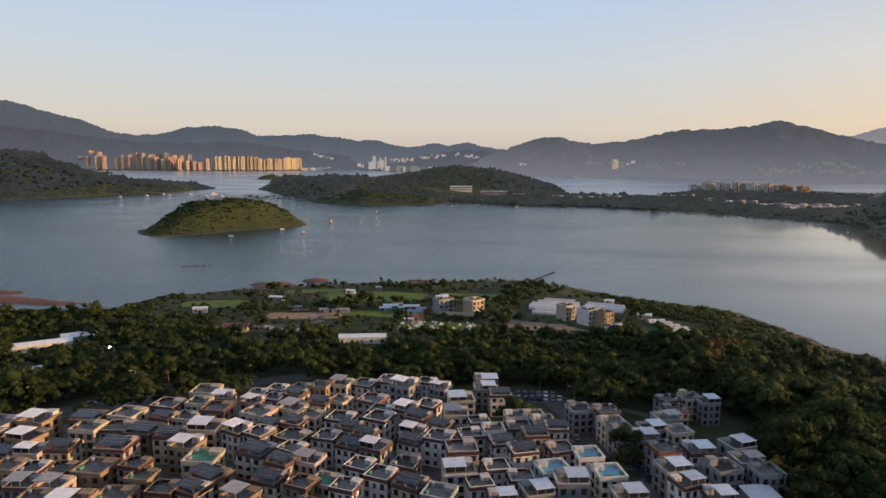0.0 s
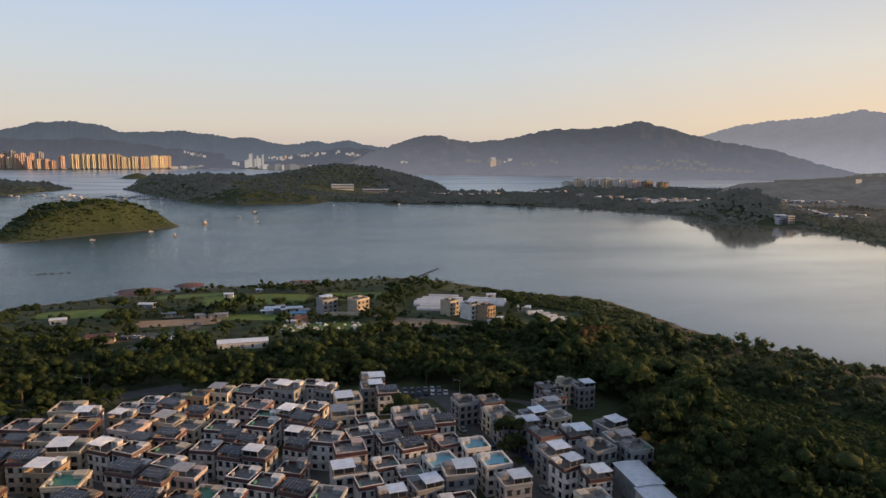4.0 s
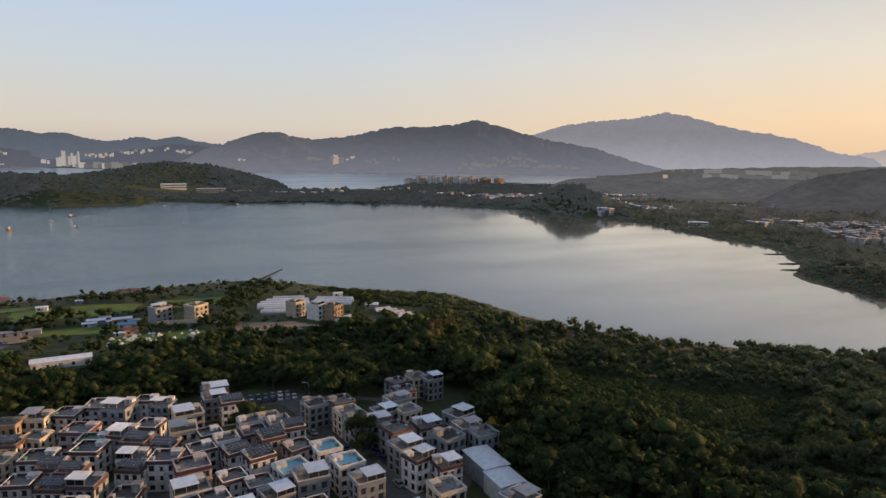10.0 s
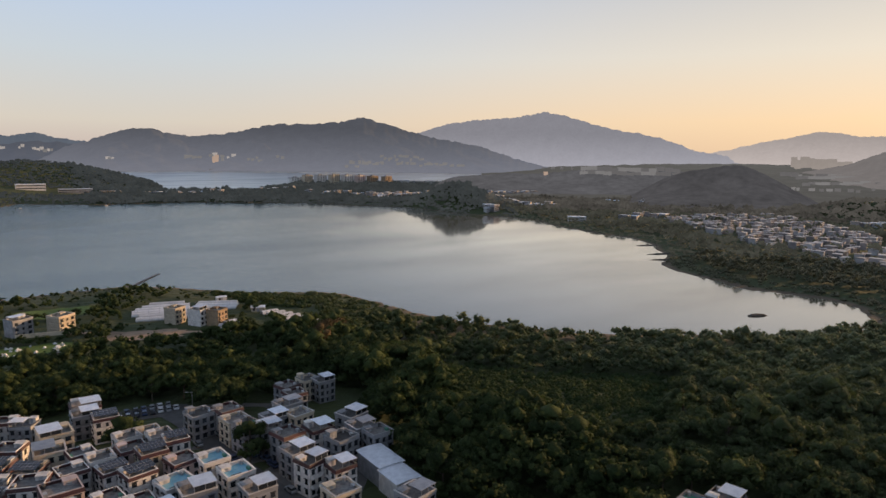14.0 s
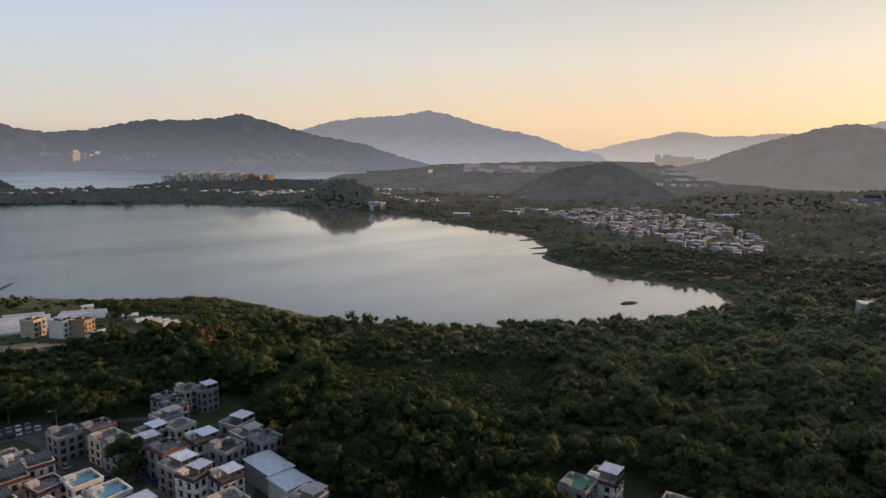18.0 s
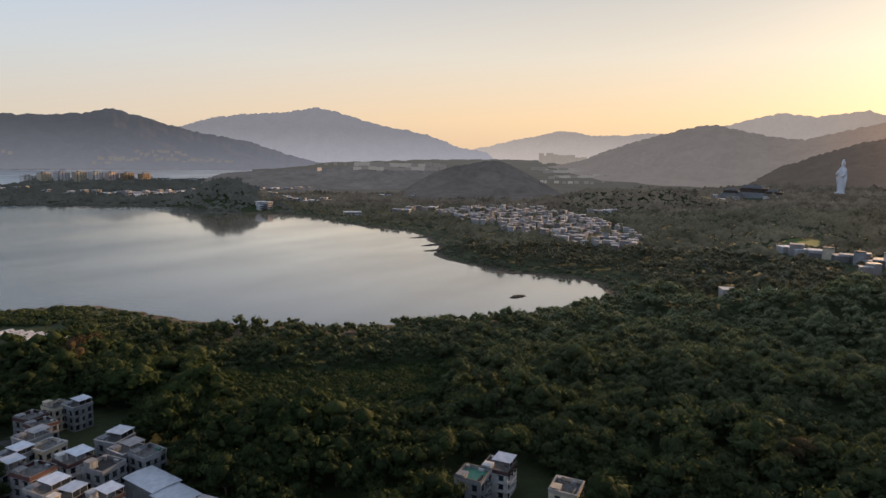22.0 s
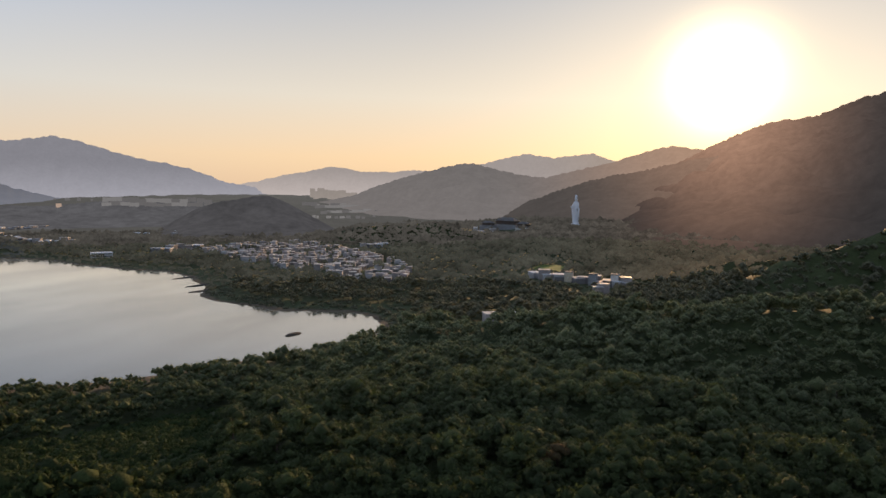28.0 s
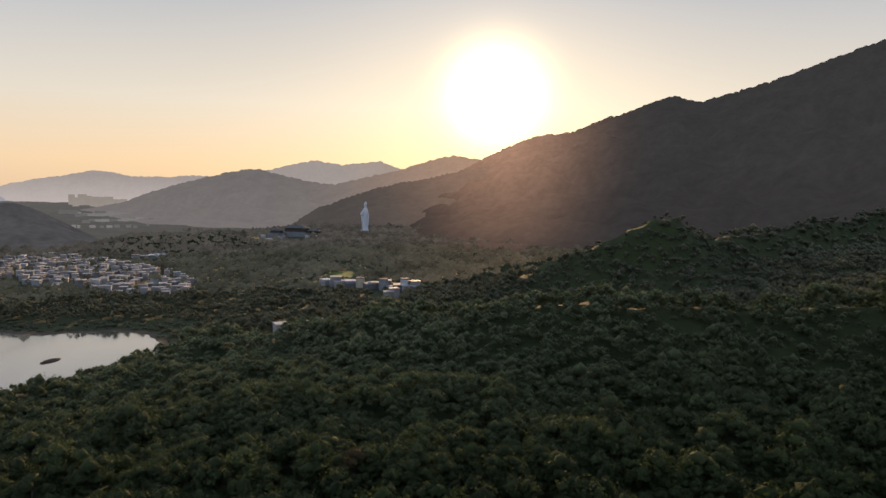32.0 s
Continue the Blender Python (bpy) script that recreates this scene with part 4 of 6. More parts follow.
LANE_ROAD = [(38, 244), (43, 226), (46, 208), (47, 193), (49, 180), (52, 166), (54, 154), (56, 140), (58, 112)]
FARM_ROAD = [(-110, 300), (-96, 330), (-82, 350), (-70, 372)]
MAIN_ROAD = [(-190, 178), (-150, 203), (-132, 214), (-121, 228), (-95, 244), (-78, 252), (-55, 262)]
patch("pavement", "worn concrete paving between the village houses", "pavement", -28, 180, 105, 62, lane_paving, 4, 0.10)
strip("lane", "narrow asphalt lane through the village", "road", LANE_ROAD, 6.5, asphalt, 0.22)
strip("road", "two-lane asphalt road past the village", "road", MAIN_ROAD, 9, asphalt, 0.2)
strip("dirt_track", "pale dirt track to the farm buildings", "track", [(22, 384), (38, 378), (52, 366), (70, 360), (84, 352)], 5, dirt, 0.2)
strip("farm_road", "narrow lane lined by parked cars", "road", FARM_ROAD, 5, lane_paving, 0.2)
FIELDS = [("lawn", "mown green lawn among the trees", -144, 410, 26, 10, lawn, 5), ("lawn", "green grass field near the shore", -45, 436, 36, 16, lawn, 0), ("lawn", "green meadow beside the farm", -40, 388, 24, 8, lawn, -8),
          ("sand_yard", "bare sandy yard with low kerbs", -84, 381, 22, 8, dirt, 3), ("lawn", "grass clearing with parked campers", 0, 360, 24, 10, lawn, 0), ("yard", "pale bare yard by the farm houses", 56, 362, 20, 9, dirt, -15),
          ("lawn", "rough grass field by the shore", 18, 438, 24, 12, lawn, 0), ("lawn", "narrow grass field by the water", -90, 456, 22, 9, lawn, 10), ("lawn", "small green paddock by the sand yard", -76, 356, 13, 6, lawn, 0), ("lawn", "green clearing in the woods", 824, 96, 34, 20, lawn, 0), ("yard", "grey concrete yard in the woods", 452, 86, 14, 8, lane_paving, 20), ("car_park", "asphalt car park at the lane's end", 36, 236, 13, 7, asphalt, -10),
          ("yard", "dusty yard with scattered scrap", -100, 352, 13, 8, asphalt, 10), ("court", "grey sports court", 12, 347, 7, 4, lane_paving, 5)]
for i, (nm, lb, x, y, rx, ry, mt, tn) in enumerate(FIELDS):
    patch(nm, lb, nm.replace("_", " "), x, y, rx, ry, mt, tn, 0.12 + 0.01 * i, seed=i)
mud = surface("red_mud", (0.17, 0.075, 0.05), (0.12, 0.06, 0.045), 6, 0.6, 0.7, 0.3, 0)
for i, (x, y, rx, ry) in enumerate(((-300, 428, 34, 12), (-262, 421, 22, 7), (-129, 488, 21, 15), (-101, 508, 11, 10), (-318, 452, 20, 8), (-18, 512, 12, 5))):
    vs, n = [], 24
    r = random.Random(i)
    for k, f in enumerate((0.02, 0.55, 1.0)):
        for j in range(n):
            a = 2 * math.pi * j / n
            q = f * (1 + 0.25 * r.uniform(-1, 1) * (k == 2))
            vs.append((x + rx * q * math.cos(a), y + ry * q * math.sin(a), (2.2, 1.4, -0.3)[k] * min(1.0, ry / 12) + 0.1 * r.random()))
    fs = [(k * n + j, (k + 1) * n + j, (k + 1) * n + (j + 1) % n, k * n + (j + 1) % n) for k in range(2) for j in range(n)]
    tagged(new("mud_bank", sheet("mud_bank", np.array(vs), fs, mud)), "low reddish mud bank showing above the water", "mud bank", "mud banks")

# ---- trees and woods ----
leaf_near = leaves("broad_leaves", (0.020, 0.038, 0.013), (0.072, 0.106, 0.034), (0.092, 0.124, 0.042), dark=0.55, thin=0.36, haze_sheen=0.05, east=0.90)
# paler colour and heavy sheen put haze over the spur's leaves
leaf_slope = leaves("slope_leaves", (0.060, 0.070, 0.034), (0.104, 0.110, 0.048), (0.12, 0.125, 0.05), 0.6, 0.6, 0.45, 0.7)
leaf_vine = leaves("vine_leaves", (0.025, 0.052, 0.015), (0.046, 0.078, 0.022), (0.070, 0.100, 0.030), 0.5, 0.7, 0.2, 0.05)
leaf_brown = leaves("dry_leaves", (0.085, 0.060, 0.030), (0.10, 0.075, 0.035), (0.15, 0.11, 0.05))


ICO = bmesh.new()
bmesh.ops.create_icosphere(ICO, subdivisions=1, radius=1)
BALL20 = (np.array([v.co[:] for v in ICO.verts]), np.array([[v.index for v in f.verts] for f in ICO.faces]))
ICO.free()
BALL8 = (np.array([(1, 0, 0), (-1, 0, 0), (0, 1, 0), (0, -1, 0), (0, 0, 1), (0, 0, -1)], float), np.array([(0, 2, 4), (2, 1, 4), (1, 3, 4), (3, 0, 4), (2, 0, 5), (1, 2, 5), (3, 1, 5), (0, 3, 5)]))


def crown(xy, z0, tall, wide, lobes, leaf, ball, seed):
    """Crowns for many trees at once: several uneven lobes a tree, roughened by ragged leaf clumps. Returns vertices, triangles, how many of them are smooth, and each tree's tint."""
    r = np.random.RandomState(seed)
    N = len(xy)
    ang = r.uniform(0, 2 * np.pi, (N, lobes)) + np.arange(lobes) * 2.4
    rad = np.concatenate([r.uniform(0, 0.12, (N, 1)), r.uniform(0.26, 0.74, (N, lobes - 1))], 1)
    lz = np.concatenate([r.uniform(0.70, 0.80, (N, 1)), r.uniform(0.42, 0.74, (N, lobes - 1))], 1)
    lr = np.concatenate([r.uniform(0.26, 0.36, (N, 1)), r.uniform(0.15, 0.29, (N, lobes - 1))], 1)
    lr = lr * math.sqrt(6 / max(lobes, 3)) if lobes > 6 else lr
    cx = xy[:, None, 0] + np.cos(ang) * rad * wide[:, None] * 0.6
    cy = xy[:, None, 1] + np.sin(ang) * rad * wide[:, None] * 0.6
    cz = z0[:, None] + lz * tall[:, None]
    C = np.stack([cx, cy, cz], -1)
    bv, bf = ball
    k = len(bv)
    L = lr * wide[:, None]
    V = C[:, :, None, :] + bv[None, None] * L[..., None, None] * r.uniform(0.6, 1.3, (N, lobes, k))[..., None] * np.array([1, 1, 0.8])
    F = (np.arange(N * lobes) * k)[:, None, None] + bf[None]
    V, F = V.reshape(-1, 3), F.reshape(-1, 3)
    smooth_count = len(F)
    own = r.rand(N) ** 1.5
    tint = np.repeat(own, lobes * k)
    if leaf:
        pick = r.randint(0, lobes, (N, leaf))
        c = np.take_along_axis(C, pick[..., None], 1)
        R = np.take_along_axis(L, pick, 1)
        u = r.normal(size=(N, leaf, 3))
        u[..., 2] = np.abs(u[..., 2]) * np.where(r.rand(N, leaf) < 0.8, 1, -0.6)
        u /= np.linalg.norm(u, axis=-1, keepdims=True)
        c = c + u * (R * r.uniform(0.85, 1.4, (N, leaf)))[..., None] * np.array([1, 1, 0.8])
        n = u + r.normal(size=u.shape) * 0.25
        t = np.cross(n, r.normal(size=u.shape))
        t /= np.linalg.norm(t, axis=-1, keepdims=True) + 1e-9
        b = np.cross(n, t)
        b /= np.linalg.norm(b, axis=-1, keepdims=True) + 1e-9
        s = (wide[:, None] * r.uniform(0.6, 1.3, (N, leaf)) * (0.062 if leaf < 200 else 0.043))[..., None]
        q = np.stack([c - t * s, c + t * s * 0.7 - b * s * 0.6, c + b * s * r.uniform(0.6, 1.2, (N, leaf, 1))], 2).reshape(-1, 3)
        F = np.concatenate([F, len(V) + np.arange(len(q)).reshape(-1, 3)])
        V = np.concatenate([V, q])
        tint = np.concatenate([tint, np.repeat(own, leaf * 3)])
    return V, F, smooth_count, tint


def inside(poly, x, y):
    hit = np.zeros(x.shape, bool)
    for (ax, ay), (bx, by) in zip(poly, poly[1:] + poly[:1]):
        if ay != by:
            hit ^= ((ay > y) != (by > y)) & (x < (bx - ax) * (y - ay) / (by - ay) + ax)
    return hit


VILLAGE = [(-150, 205), (-112, 214), (-84, 232), (-66, 250), (-30, 248), (26, 252), (44, 246), (52, 214), (72, 222), (108, 230), (106, 208), (96, 190), (90, 165), (87, 138), (84, 112), (60, 105), (-60, 105), (-150, 150)]
HAMLET = [(632, 228), (645, 300), (690, 400), (745, 500), (800, 590), (862, 640), (955, 622), (1035, 570), (985, 470), (880, 352), (800, 285), (745, 250)]


def open_ground(x, y):
    """True where no tree stands: houses, roads, fields, sheds."""
    bare = inside(VILLAGE, x, y) | (inside(HAMLET, x, y) & (np.sin(x * 0.9) + np.sin(y * 0.83) < 0.9))
    for nm, lb, fx, fy, rx, ry, mt, tn in FIELDS:
        bare |= (np.abs(x - fx) < rx - 1) & (np.abs(y - fy) < ry - 1)
    for line, w in ((MAIN_ROAD, 8), (LANE_ROAD, 6), (FARM_ROAD, 9)):
        for (ax, ay), (bx, by) in zip(line, line[1:]):
            u = np.clip(((x - ax) * (bx - ax) + (y - ay) * (by - ay)) / ((bx - ax) ** 2 + (by - ay) ** 2), 0, 1)
            bare |= np.hypot(x - ax - u * (bx - ax), y - ay - u * (by - ay)) < w
    for ax, ay, bx, by, n, wob in SETTLED:
        u = np.clip(((x - ax) * (bx - ax) + (y - ay) * (by - ay)) / ((bx - ax) ** 2 + (by - ay) ** 2), 0, 1)
        bare |= np.hypot(x - ax - u * (bx - ax), y - ay - u * (by - ay)) < 18 + wob * 0.45
    for cx, cy, rx, ry in CLEAR:
        bare |= ((x - cx) / rx) ** 2 + ((y - cy) / ry) ** 2 < 1
    return bare


# around sheds, greenhouses, the farm houses and other yards: x, y and half-widths
CLEAR = [(-38, 313, 14, 10), (84, 405, 34, 30), (133, 361, 20, 24), (10, 391, 22, 13), (88, 358, 20, 16), (-195, 308, 18, 22), (-172, 257, 10, 10), (-158, 373, 9, 7), (-41, 328, 14, 7), (-75, 340, 12, 7), (-25, 398, 16, 7),
         (-113, 344, 9, 7), (135, 82, 16, 14), (100, 104, 9, 9), (137, 64, 9, 8), (705, 45, 40, 60), (90, 1540, 140, 40), (1400, 240, 120, 40), (1481, 118, 40, 40), (-148, 387, 9, 5)]
SCRUB = [(96, 530), (104, 440), (146, 356), (160, 330), (184, 302), (216, 300), (280, 330), (280, 530)]
MEADOW = [(150, 236), (178, 236), (192, 208), (221, 192), (246, 165), (203, 140), (169, 126), (138, 138), (116, 158), (124, 190)]
# rows of shore houses: start, end, how many, spread
SETTLED = [(250, 1510, 345, 1500, 12, 20), (360, 1500, 415, 1530, 7, 20), (520, 1580, 610, 1570, 7, 25), (600, 1420, 690, 1290, 24, 60), (690, 1290, 830, 1265, 26, 60), (640, 1220, 770, 1230, 12, 40), (940, 1245, 1100, 1215, 14, 14), (879, 1120, 811, 898, 16, 12),
           (811, 895, 858, 885, 6, 8), (667, 861, 690, 850, 3, 6), (1028, 919, 1050, 900, 3, 8), (1046, 840, 1090, 860, 3, 6), (1160, 675, 1315, 640, 12, 16), (775, 655, 865, 650, 6, 10),
           (735, 103, 684, -5, 14, 12), (640, 20, 626, 30, 2, 4), (431, 100, 470, 60, 2, 6), (1049, 401, 1003, 436, 4, 6), (1250, 300, 1330, 280, 4, 14)]


def scatter(rmin, rmax, step, seed, lo=-40.0, hi=131.0):
    """Tree places on a loose polar grid, kept where woods stand."""
    r = np.random.RandomState(seed)
    out = []
    d = rmin
    while d < rmax:
        k = max(1, int(radians(hi - lo) * d / step))
        a = np.radians(lo + (hi - lo) * (np.arange(k) + r.uniform(-0.45, 0.45, k)) / k)
        dd = d + r.uniform(-0.45, 0.45, k) * step
        out.append(np.stack([dd * np.sin(a), dd * np.cos(a)], -1))
        d += step
    p = np.concatenate(out)
    s = shore(p[:, 0], p[:, 1])
    keep = (s > 3) & ~open_ground(p[:, 0], p[:, 1])
    return p[keep], s[keep], r


def near_crest(x, y):
    """True on the grassy top of the spur."""
    hit = np.zeros(x.shape, bool)
    line = SPURS[1][0][:9]
    for (ax, ay, az), (bx, by, bz) in zip(line, line[1:]):
        u = np.clip(((x - ax) * (bx - ax) + (y - ay) * (by - ay)) / ((bx - ax) ** 2 + (by - ay) ** 2), 0, 1)
        hit |= np.hypot(x - ax - u * (bx - ax), y - ay - u * (by - ay)) < 9 + 5 * np.sin(x * 0.11 + y * 0.07)
    return hit


def woods(name, label, rmin, rmax, step, leaf, size, seed, material, lobes, ball, squat=1.0, lo=-40, hi=131, vines=False):
    p, s, r = scatter(rmin, rmax, step, seed, lo, hi)
    pick = inside(MEADOW, p[:, 0], p[:, 1]) == vines
    if material is island_haze:                            # the round islet has scrub of its own
        pick &= np.hypot(p[:, 0] + 300, p[:, 1] - 905) > 170
    p, s = p[pick], s[pick]
    x, y = p[:, 0], p[:, 1]
    dens = 0.5 + 0.5 * waves(x, y, 70, seed)
    grow = 0.56 + 0.62 * r.rand(len(x)) + 0.22 * (waves(x, y, 45, seed + 1) > 0.5)
    low = inside(MEADOW, x, y) | ((x < -170) & (s < 40)) | inside(SCRUB, x, y) | ((x > 430) & (s < 30))
    fields = (x > -180) & (x < 120) & (y > 335) & (y < 520)
    plain = (np.hypot(x - 700, y - 420) < 420) & (x > 480)
    grow = np.where(low, 0.9 + 0.35 * r.rand(len(x)), grow)
    grow = np.where(np.hypot(x + 300, y - 905) < 150, grow * 0.8, grow)
    grow = np.where(fields, grow * np.where(dens > 0.55, 0.72, 0.36), grow)
    grow = np.where((y > 465) & (x > -200) & (x < 130), np.minimum(grow, 0.5), grow)
    grow = np.where(plain, grow * np.where(dens > 0.5, 0.95, 0.7), grow)
    grow = np.where((x > 106) & (x < 136) & (y > 120) & (y < 315) & ~low, grow * 1.4 + 0.15, grow)
    grow = np.where(np.hypot(x - 600, y + 200) < 105, grow * 0.8, grow)
    grow *= np.clip(0.5 + s / 30, 0.5, 1)
    grow = np.where((x > 170) & (x < 480) & (y < 345) & (y > 120), grow * np.clip(0.72 + s / 100, 0.72, 1), grow)
    keep = (r.rand(len(x)) < np.where(inside(SCRUB, x, y), 0.85, np.where(near_crest(x, y), 0.0, 1.0))) & (r.rand(len(x)) < np.where(fields & (dens < 0.62) & ~low, 0.75, np.where(plain & (dens < 0.5), 0.85, 0.97)))
    x, y, grow, low = x[keep], y[keep], grow[keep], low[keep]
    grow = grow * np.where(r.rand(len(x)) < 0.1, 1.35, 1.0)
    wide = size * grow * r.uniform(0.9, 1.45, len(x))
    wide, grow = np.where(low, wide * 0.8, wide), np.where(low, grow * 0.8, grow)
    tall = size * grow * r.uniform(0.75, 1.6, len(x)) * np.where(low, 0.2, 1)
    v, f, k, tint = crown(np.stack([x, y], -1), height(x, y) - 0.3, tall * squat, wide, lobes, leaf, ball, seed)
    me = sheet(name, v, f, material)
    me.attributes.new("tint", "FLOAT", "POINT").data.foreach_set("value", tint)
    me.polygons.foreach_set("use_smooth", np.arange(len(f)) < k)
    return tagged(new(name, me), label, "woods", kind="stuff")


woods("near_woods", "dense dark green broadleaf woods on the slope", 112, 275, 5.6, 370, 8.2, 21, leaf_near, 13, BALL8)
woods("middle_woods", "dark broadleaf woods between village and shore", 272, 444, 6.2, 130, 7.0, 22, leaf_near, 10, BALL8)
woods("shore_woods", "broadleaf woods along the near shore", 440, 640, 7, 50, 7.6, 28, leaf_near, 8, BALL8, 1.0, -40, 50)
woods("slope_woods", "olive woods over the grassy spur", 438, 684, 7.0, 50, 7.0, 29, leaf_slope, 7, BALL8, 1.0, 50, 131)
# valley, plain, hill, headland and island trees carry haze painted into their material
woods("valley_woods", "olive woods across the valley floor, paled by painted haze", 676, 1152, 9, 12, 8.5, 23, valley_haze, 5, BALL8, 0.75, 38, 111)
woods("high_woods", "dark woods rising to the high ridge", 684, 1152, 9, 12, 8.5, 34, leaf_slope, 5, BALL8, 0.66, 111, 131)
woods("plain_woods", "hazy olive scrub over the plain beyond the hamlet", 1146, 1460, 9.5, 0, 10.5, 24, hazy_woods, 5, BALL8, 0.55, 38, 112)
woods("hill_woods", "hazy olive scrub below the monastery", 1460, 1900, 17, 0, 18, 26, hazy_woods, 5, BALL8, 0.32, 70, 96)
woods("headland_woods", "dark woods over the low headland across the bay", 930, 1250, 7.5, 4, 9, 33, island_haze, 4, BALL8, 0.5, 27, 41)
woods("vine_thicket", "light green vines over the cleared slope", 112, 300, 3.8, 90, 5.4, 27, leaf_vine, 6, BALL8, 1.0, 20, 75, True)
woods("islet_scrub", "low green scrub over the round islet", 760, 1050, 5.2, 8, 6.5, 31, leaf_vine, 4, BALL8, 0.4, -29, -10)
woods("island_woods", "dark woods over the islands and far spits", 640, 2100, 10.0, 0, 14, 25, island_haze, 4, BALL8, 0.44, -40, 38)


# ---- single trees nearest the camera ----
def tree_master(seed, tall, wide, label, material=None, lean=0.0, lobes=10):
    r = random.Random(seed)
    tr = thing("tree", label, "tree", "near trees")
    bm = bmesh.new()
    tube(bm, (0, 0, -1), (lean, 0, tall * 0.42), 0.30, 0.2, 7)
    tube(bm, (lean, 0, tall * 0.40), (lean * 1.4, 0.2, tall * 0.72), 0.2, 0.1, 6)
    for i in range(5):
        a = i * 1.3 + r.random()
        s = Vector((lean, 0, tall * r.uniform(0.28, 0.5)))
        e = s + Vector((math.cos(a), math.sin(a), r.uniform(0.5, 0.9))) * wide * 0.3
        tube(bm, s, e, 0.12, 0.05, 5)
    part("trunk", bm, bark, tr)
    v, f, k, tint = crown(np.array([[lean, 0.0]]), np.array([0.0]), np.array([tall]), np.array([wide]), lobes, 600, BALL20, seed)
    me = sheet("crown", v, f, material or leaf_near)
    me.attributes.new("tint", "FLOAT", "POINT").data.foreach_set("value", tint)
    me.polygons.foreach_set("use_smooth", np.arange(len(f)) < k)
    part("crown", me, None, tr)
    return tr


def grove(master_list, spots, seed):
    r = random.Random(seed)
    first = set()
    for x, y in spots:
        mst = r.choice(master_list)
        s = r.uniform(0.8, 1.25)
        m = put(x, y, r.uniform(0, 360), s, s, s * r.uniform(0.9, 1.15))
        if mst.name not in first:
            first.add(mst.name)
            mst.matrix_basis = m
        else:
            copy_thing(mst, Matrix.Identity(4)).matrix_basis = m


broad = [tree_master(50 + i, h, w, lb) for i, (h, w, lb) in enumerate(((11, 9, "spreading dark green broadleaf tree in the woods"), (9, 8, "rounded green broadleaf tree on the slope"), (12.5, 8, "tall leafy tree standing above the woods"),
                                                                       (8, 9.5, "low wide broadleaf tree hung with vines"), (10, 7, "yellow-green leafy tree catching the evening sun")))]
slim = [tree_master(70 + i, h, w, "tall slender roadside tree with a bare pale trunk", lobes=7) for i, (h, w) in enumerate(((14, 5.5), (12, 5), (15, 6)))]
dry = [tree_master(80 + i, h, w, "tall half-bare tree with brownish leaves", leaf_brown, lobes=8) for i, (h, w) in enumerate(((20, 9.5), (17, 8)))]
p, s, r = scatter(118, 262, 14.0, 77)
p = p[(s > 8) & ~inside(MEADOW, p[:, 0], p[:, 1])]
grove(broad, [tuple(q) for q in p[:: max(1, len(p) // 105)]], 4)
grove(slim, [(-172 + i * 6.3 + (i % 3), 213 + i * 3.3 + (i * 7 % 5)) for i in range(17)], 5)
grove(dry, [(112, 262), (124, 286), (118, 276), (131, 296), (104, 250), (140, 300)], 6)
leaning = tree_master(91, 13, 6.5, "yellowish leaning tree, half bare, above the woods", leaf_brown, 3.0, 6)
leaning.matrix_basis = put(186, 16, 160, 1.2)
grove(broad, [(54, 178), (52, 172), (57, 176), (24, 205), (-14, 248), (-118, 204), (-104, 196), (-140, 196), (40, 250)], 7)


# ---- the farms between village and shore ----
plastic = surface("greenhouse_film", (0.68, 0.66, 0.65), (0.54, 0.53, 0.52), 3.0, 0.5, 0.4, 0.1, 0.15)


def greenhouse(length, width, high):
    g = thing("greenhouse", "long white plastic tunnel greenhouse beside the farm", "greenhouse", "tunnel greenhouses")
    n = 8
    arc = [(-width / 2 * math.cos(math.pi * i / n), 0.5 + high * math.sin(math.pi * i / n)) for i in range(n + 1)]
    bm = bmesh.new()
    a = [bm.verts.new((-length / 2, y, z)) for y, z in arc]
    b = [bm.verts.new((length / 2, y, z)) for y, z in arc]
    for i in range(n):
        bm.faces.new((a[i], b[i], b[i + 1], a[i + 1]))
    part("cover", bm, plastic, g)
    for e in (-1, 1):
        bm = bmesh.new()
        bm.faces.new([bm.verts.new((e * length / 2, y, z)) for y, z in arc])
        bmesh.ops.solidify(bm, geom=bm.faces[:], thickness=0.06)
        part("end_panel", bm, plastic, g)
        part("side_rail", boxes((-length / 2, length / 2, e * width / 2 - 0.08, e * width / 2 + 0.08, 0, 0.55)), steel, g)
    rib = None
    for k in range(int(length / 6)):
        x = -length / 2 + 3 + k * 6
        if rib is None:
            bm = bmesh.new()
            for (y0, z0), (y1, z1) in zip(arc, arc[1:]):
                tube(bm, (0, y0 * 1.015, z0 * 1.01), (0, y1 * 1.015, z1 * 1.01), 0.07, 0.07, 4)
            rib = mesh_of("rib", bm, steel)
        part("rib", rib, steel, g, at=pose(x, 0, 0))
    return g


gh = greenhouse(34, 5.2, 1.5)
gh.matrix_basis = put(76, 396, -14)
for x, y, t, s in ((73, 402, -14, 1), (74, 408, -14, 1), (75, 414, -14, 0.9), (78, 420, -14, 0.8), (80, 427, -14, 0.6), (70, 391, -14, 0.8), (103, 402, -24, 0.75), (106, 408, -24, 0.75), (108, 414, -24, 0.7)):
    copy_thing(gh, Matrix.Identity(4)).matrix_basis = put(x, y, t, s, 1)
gs = greenhouse(15, 4.2, 1.8)
gs.matrix_basis = put(141, 342, 8)
for i in range(1, 7):
    copy_thing(gs, Matrix.Identity(4)).matrix_basis = put(141 - i * 2.2, 342 + i * 5.4, 8, 1.0 - 0.05 * i, 1)


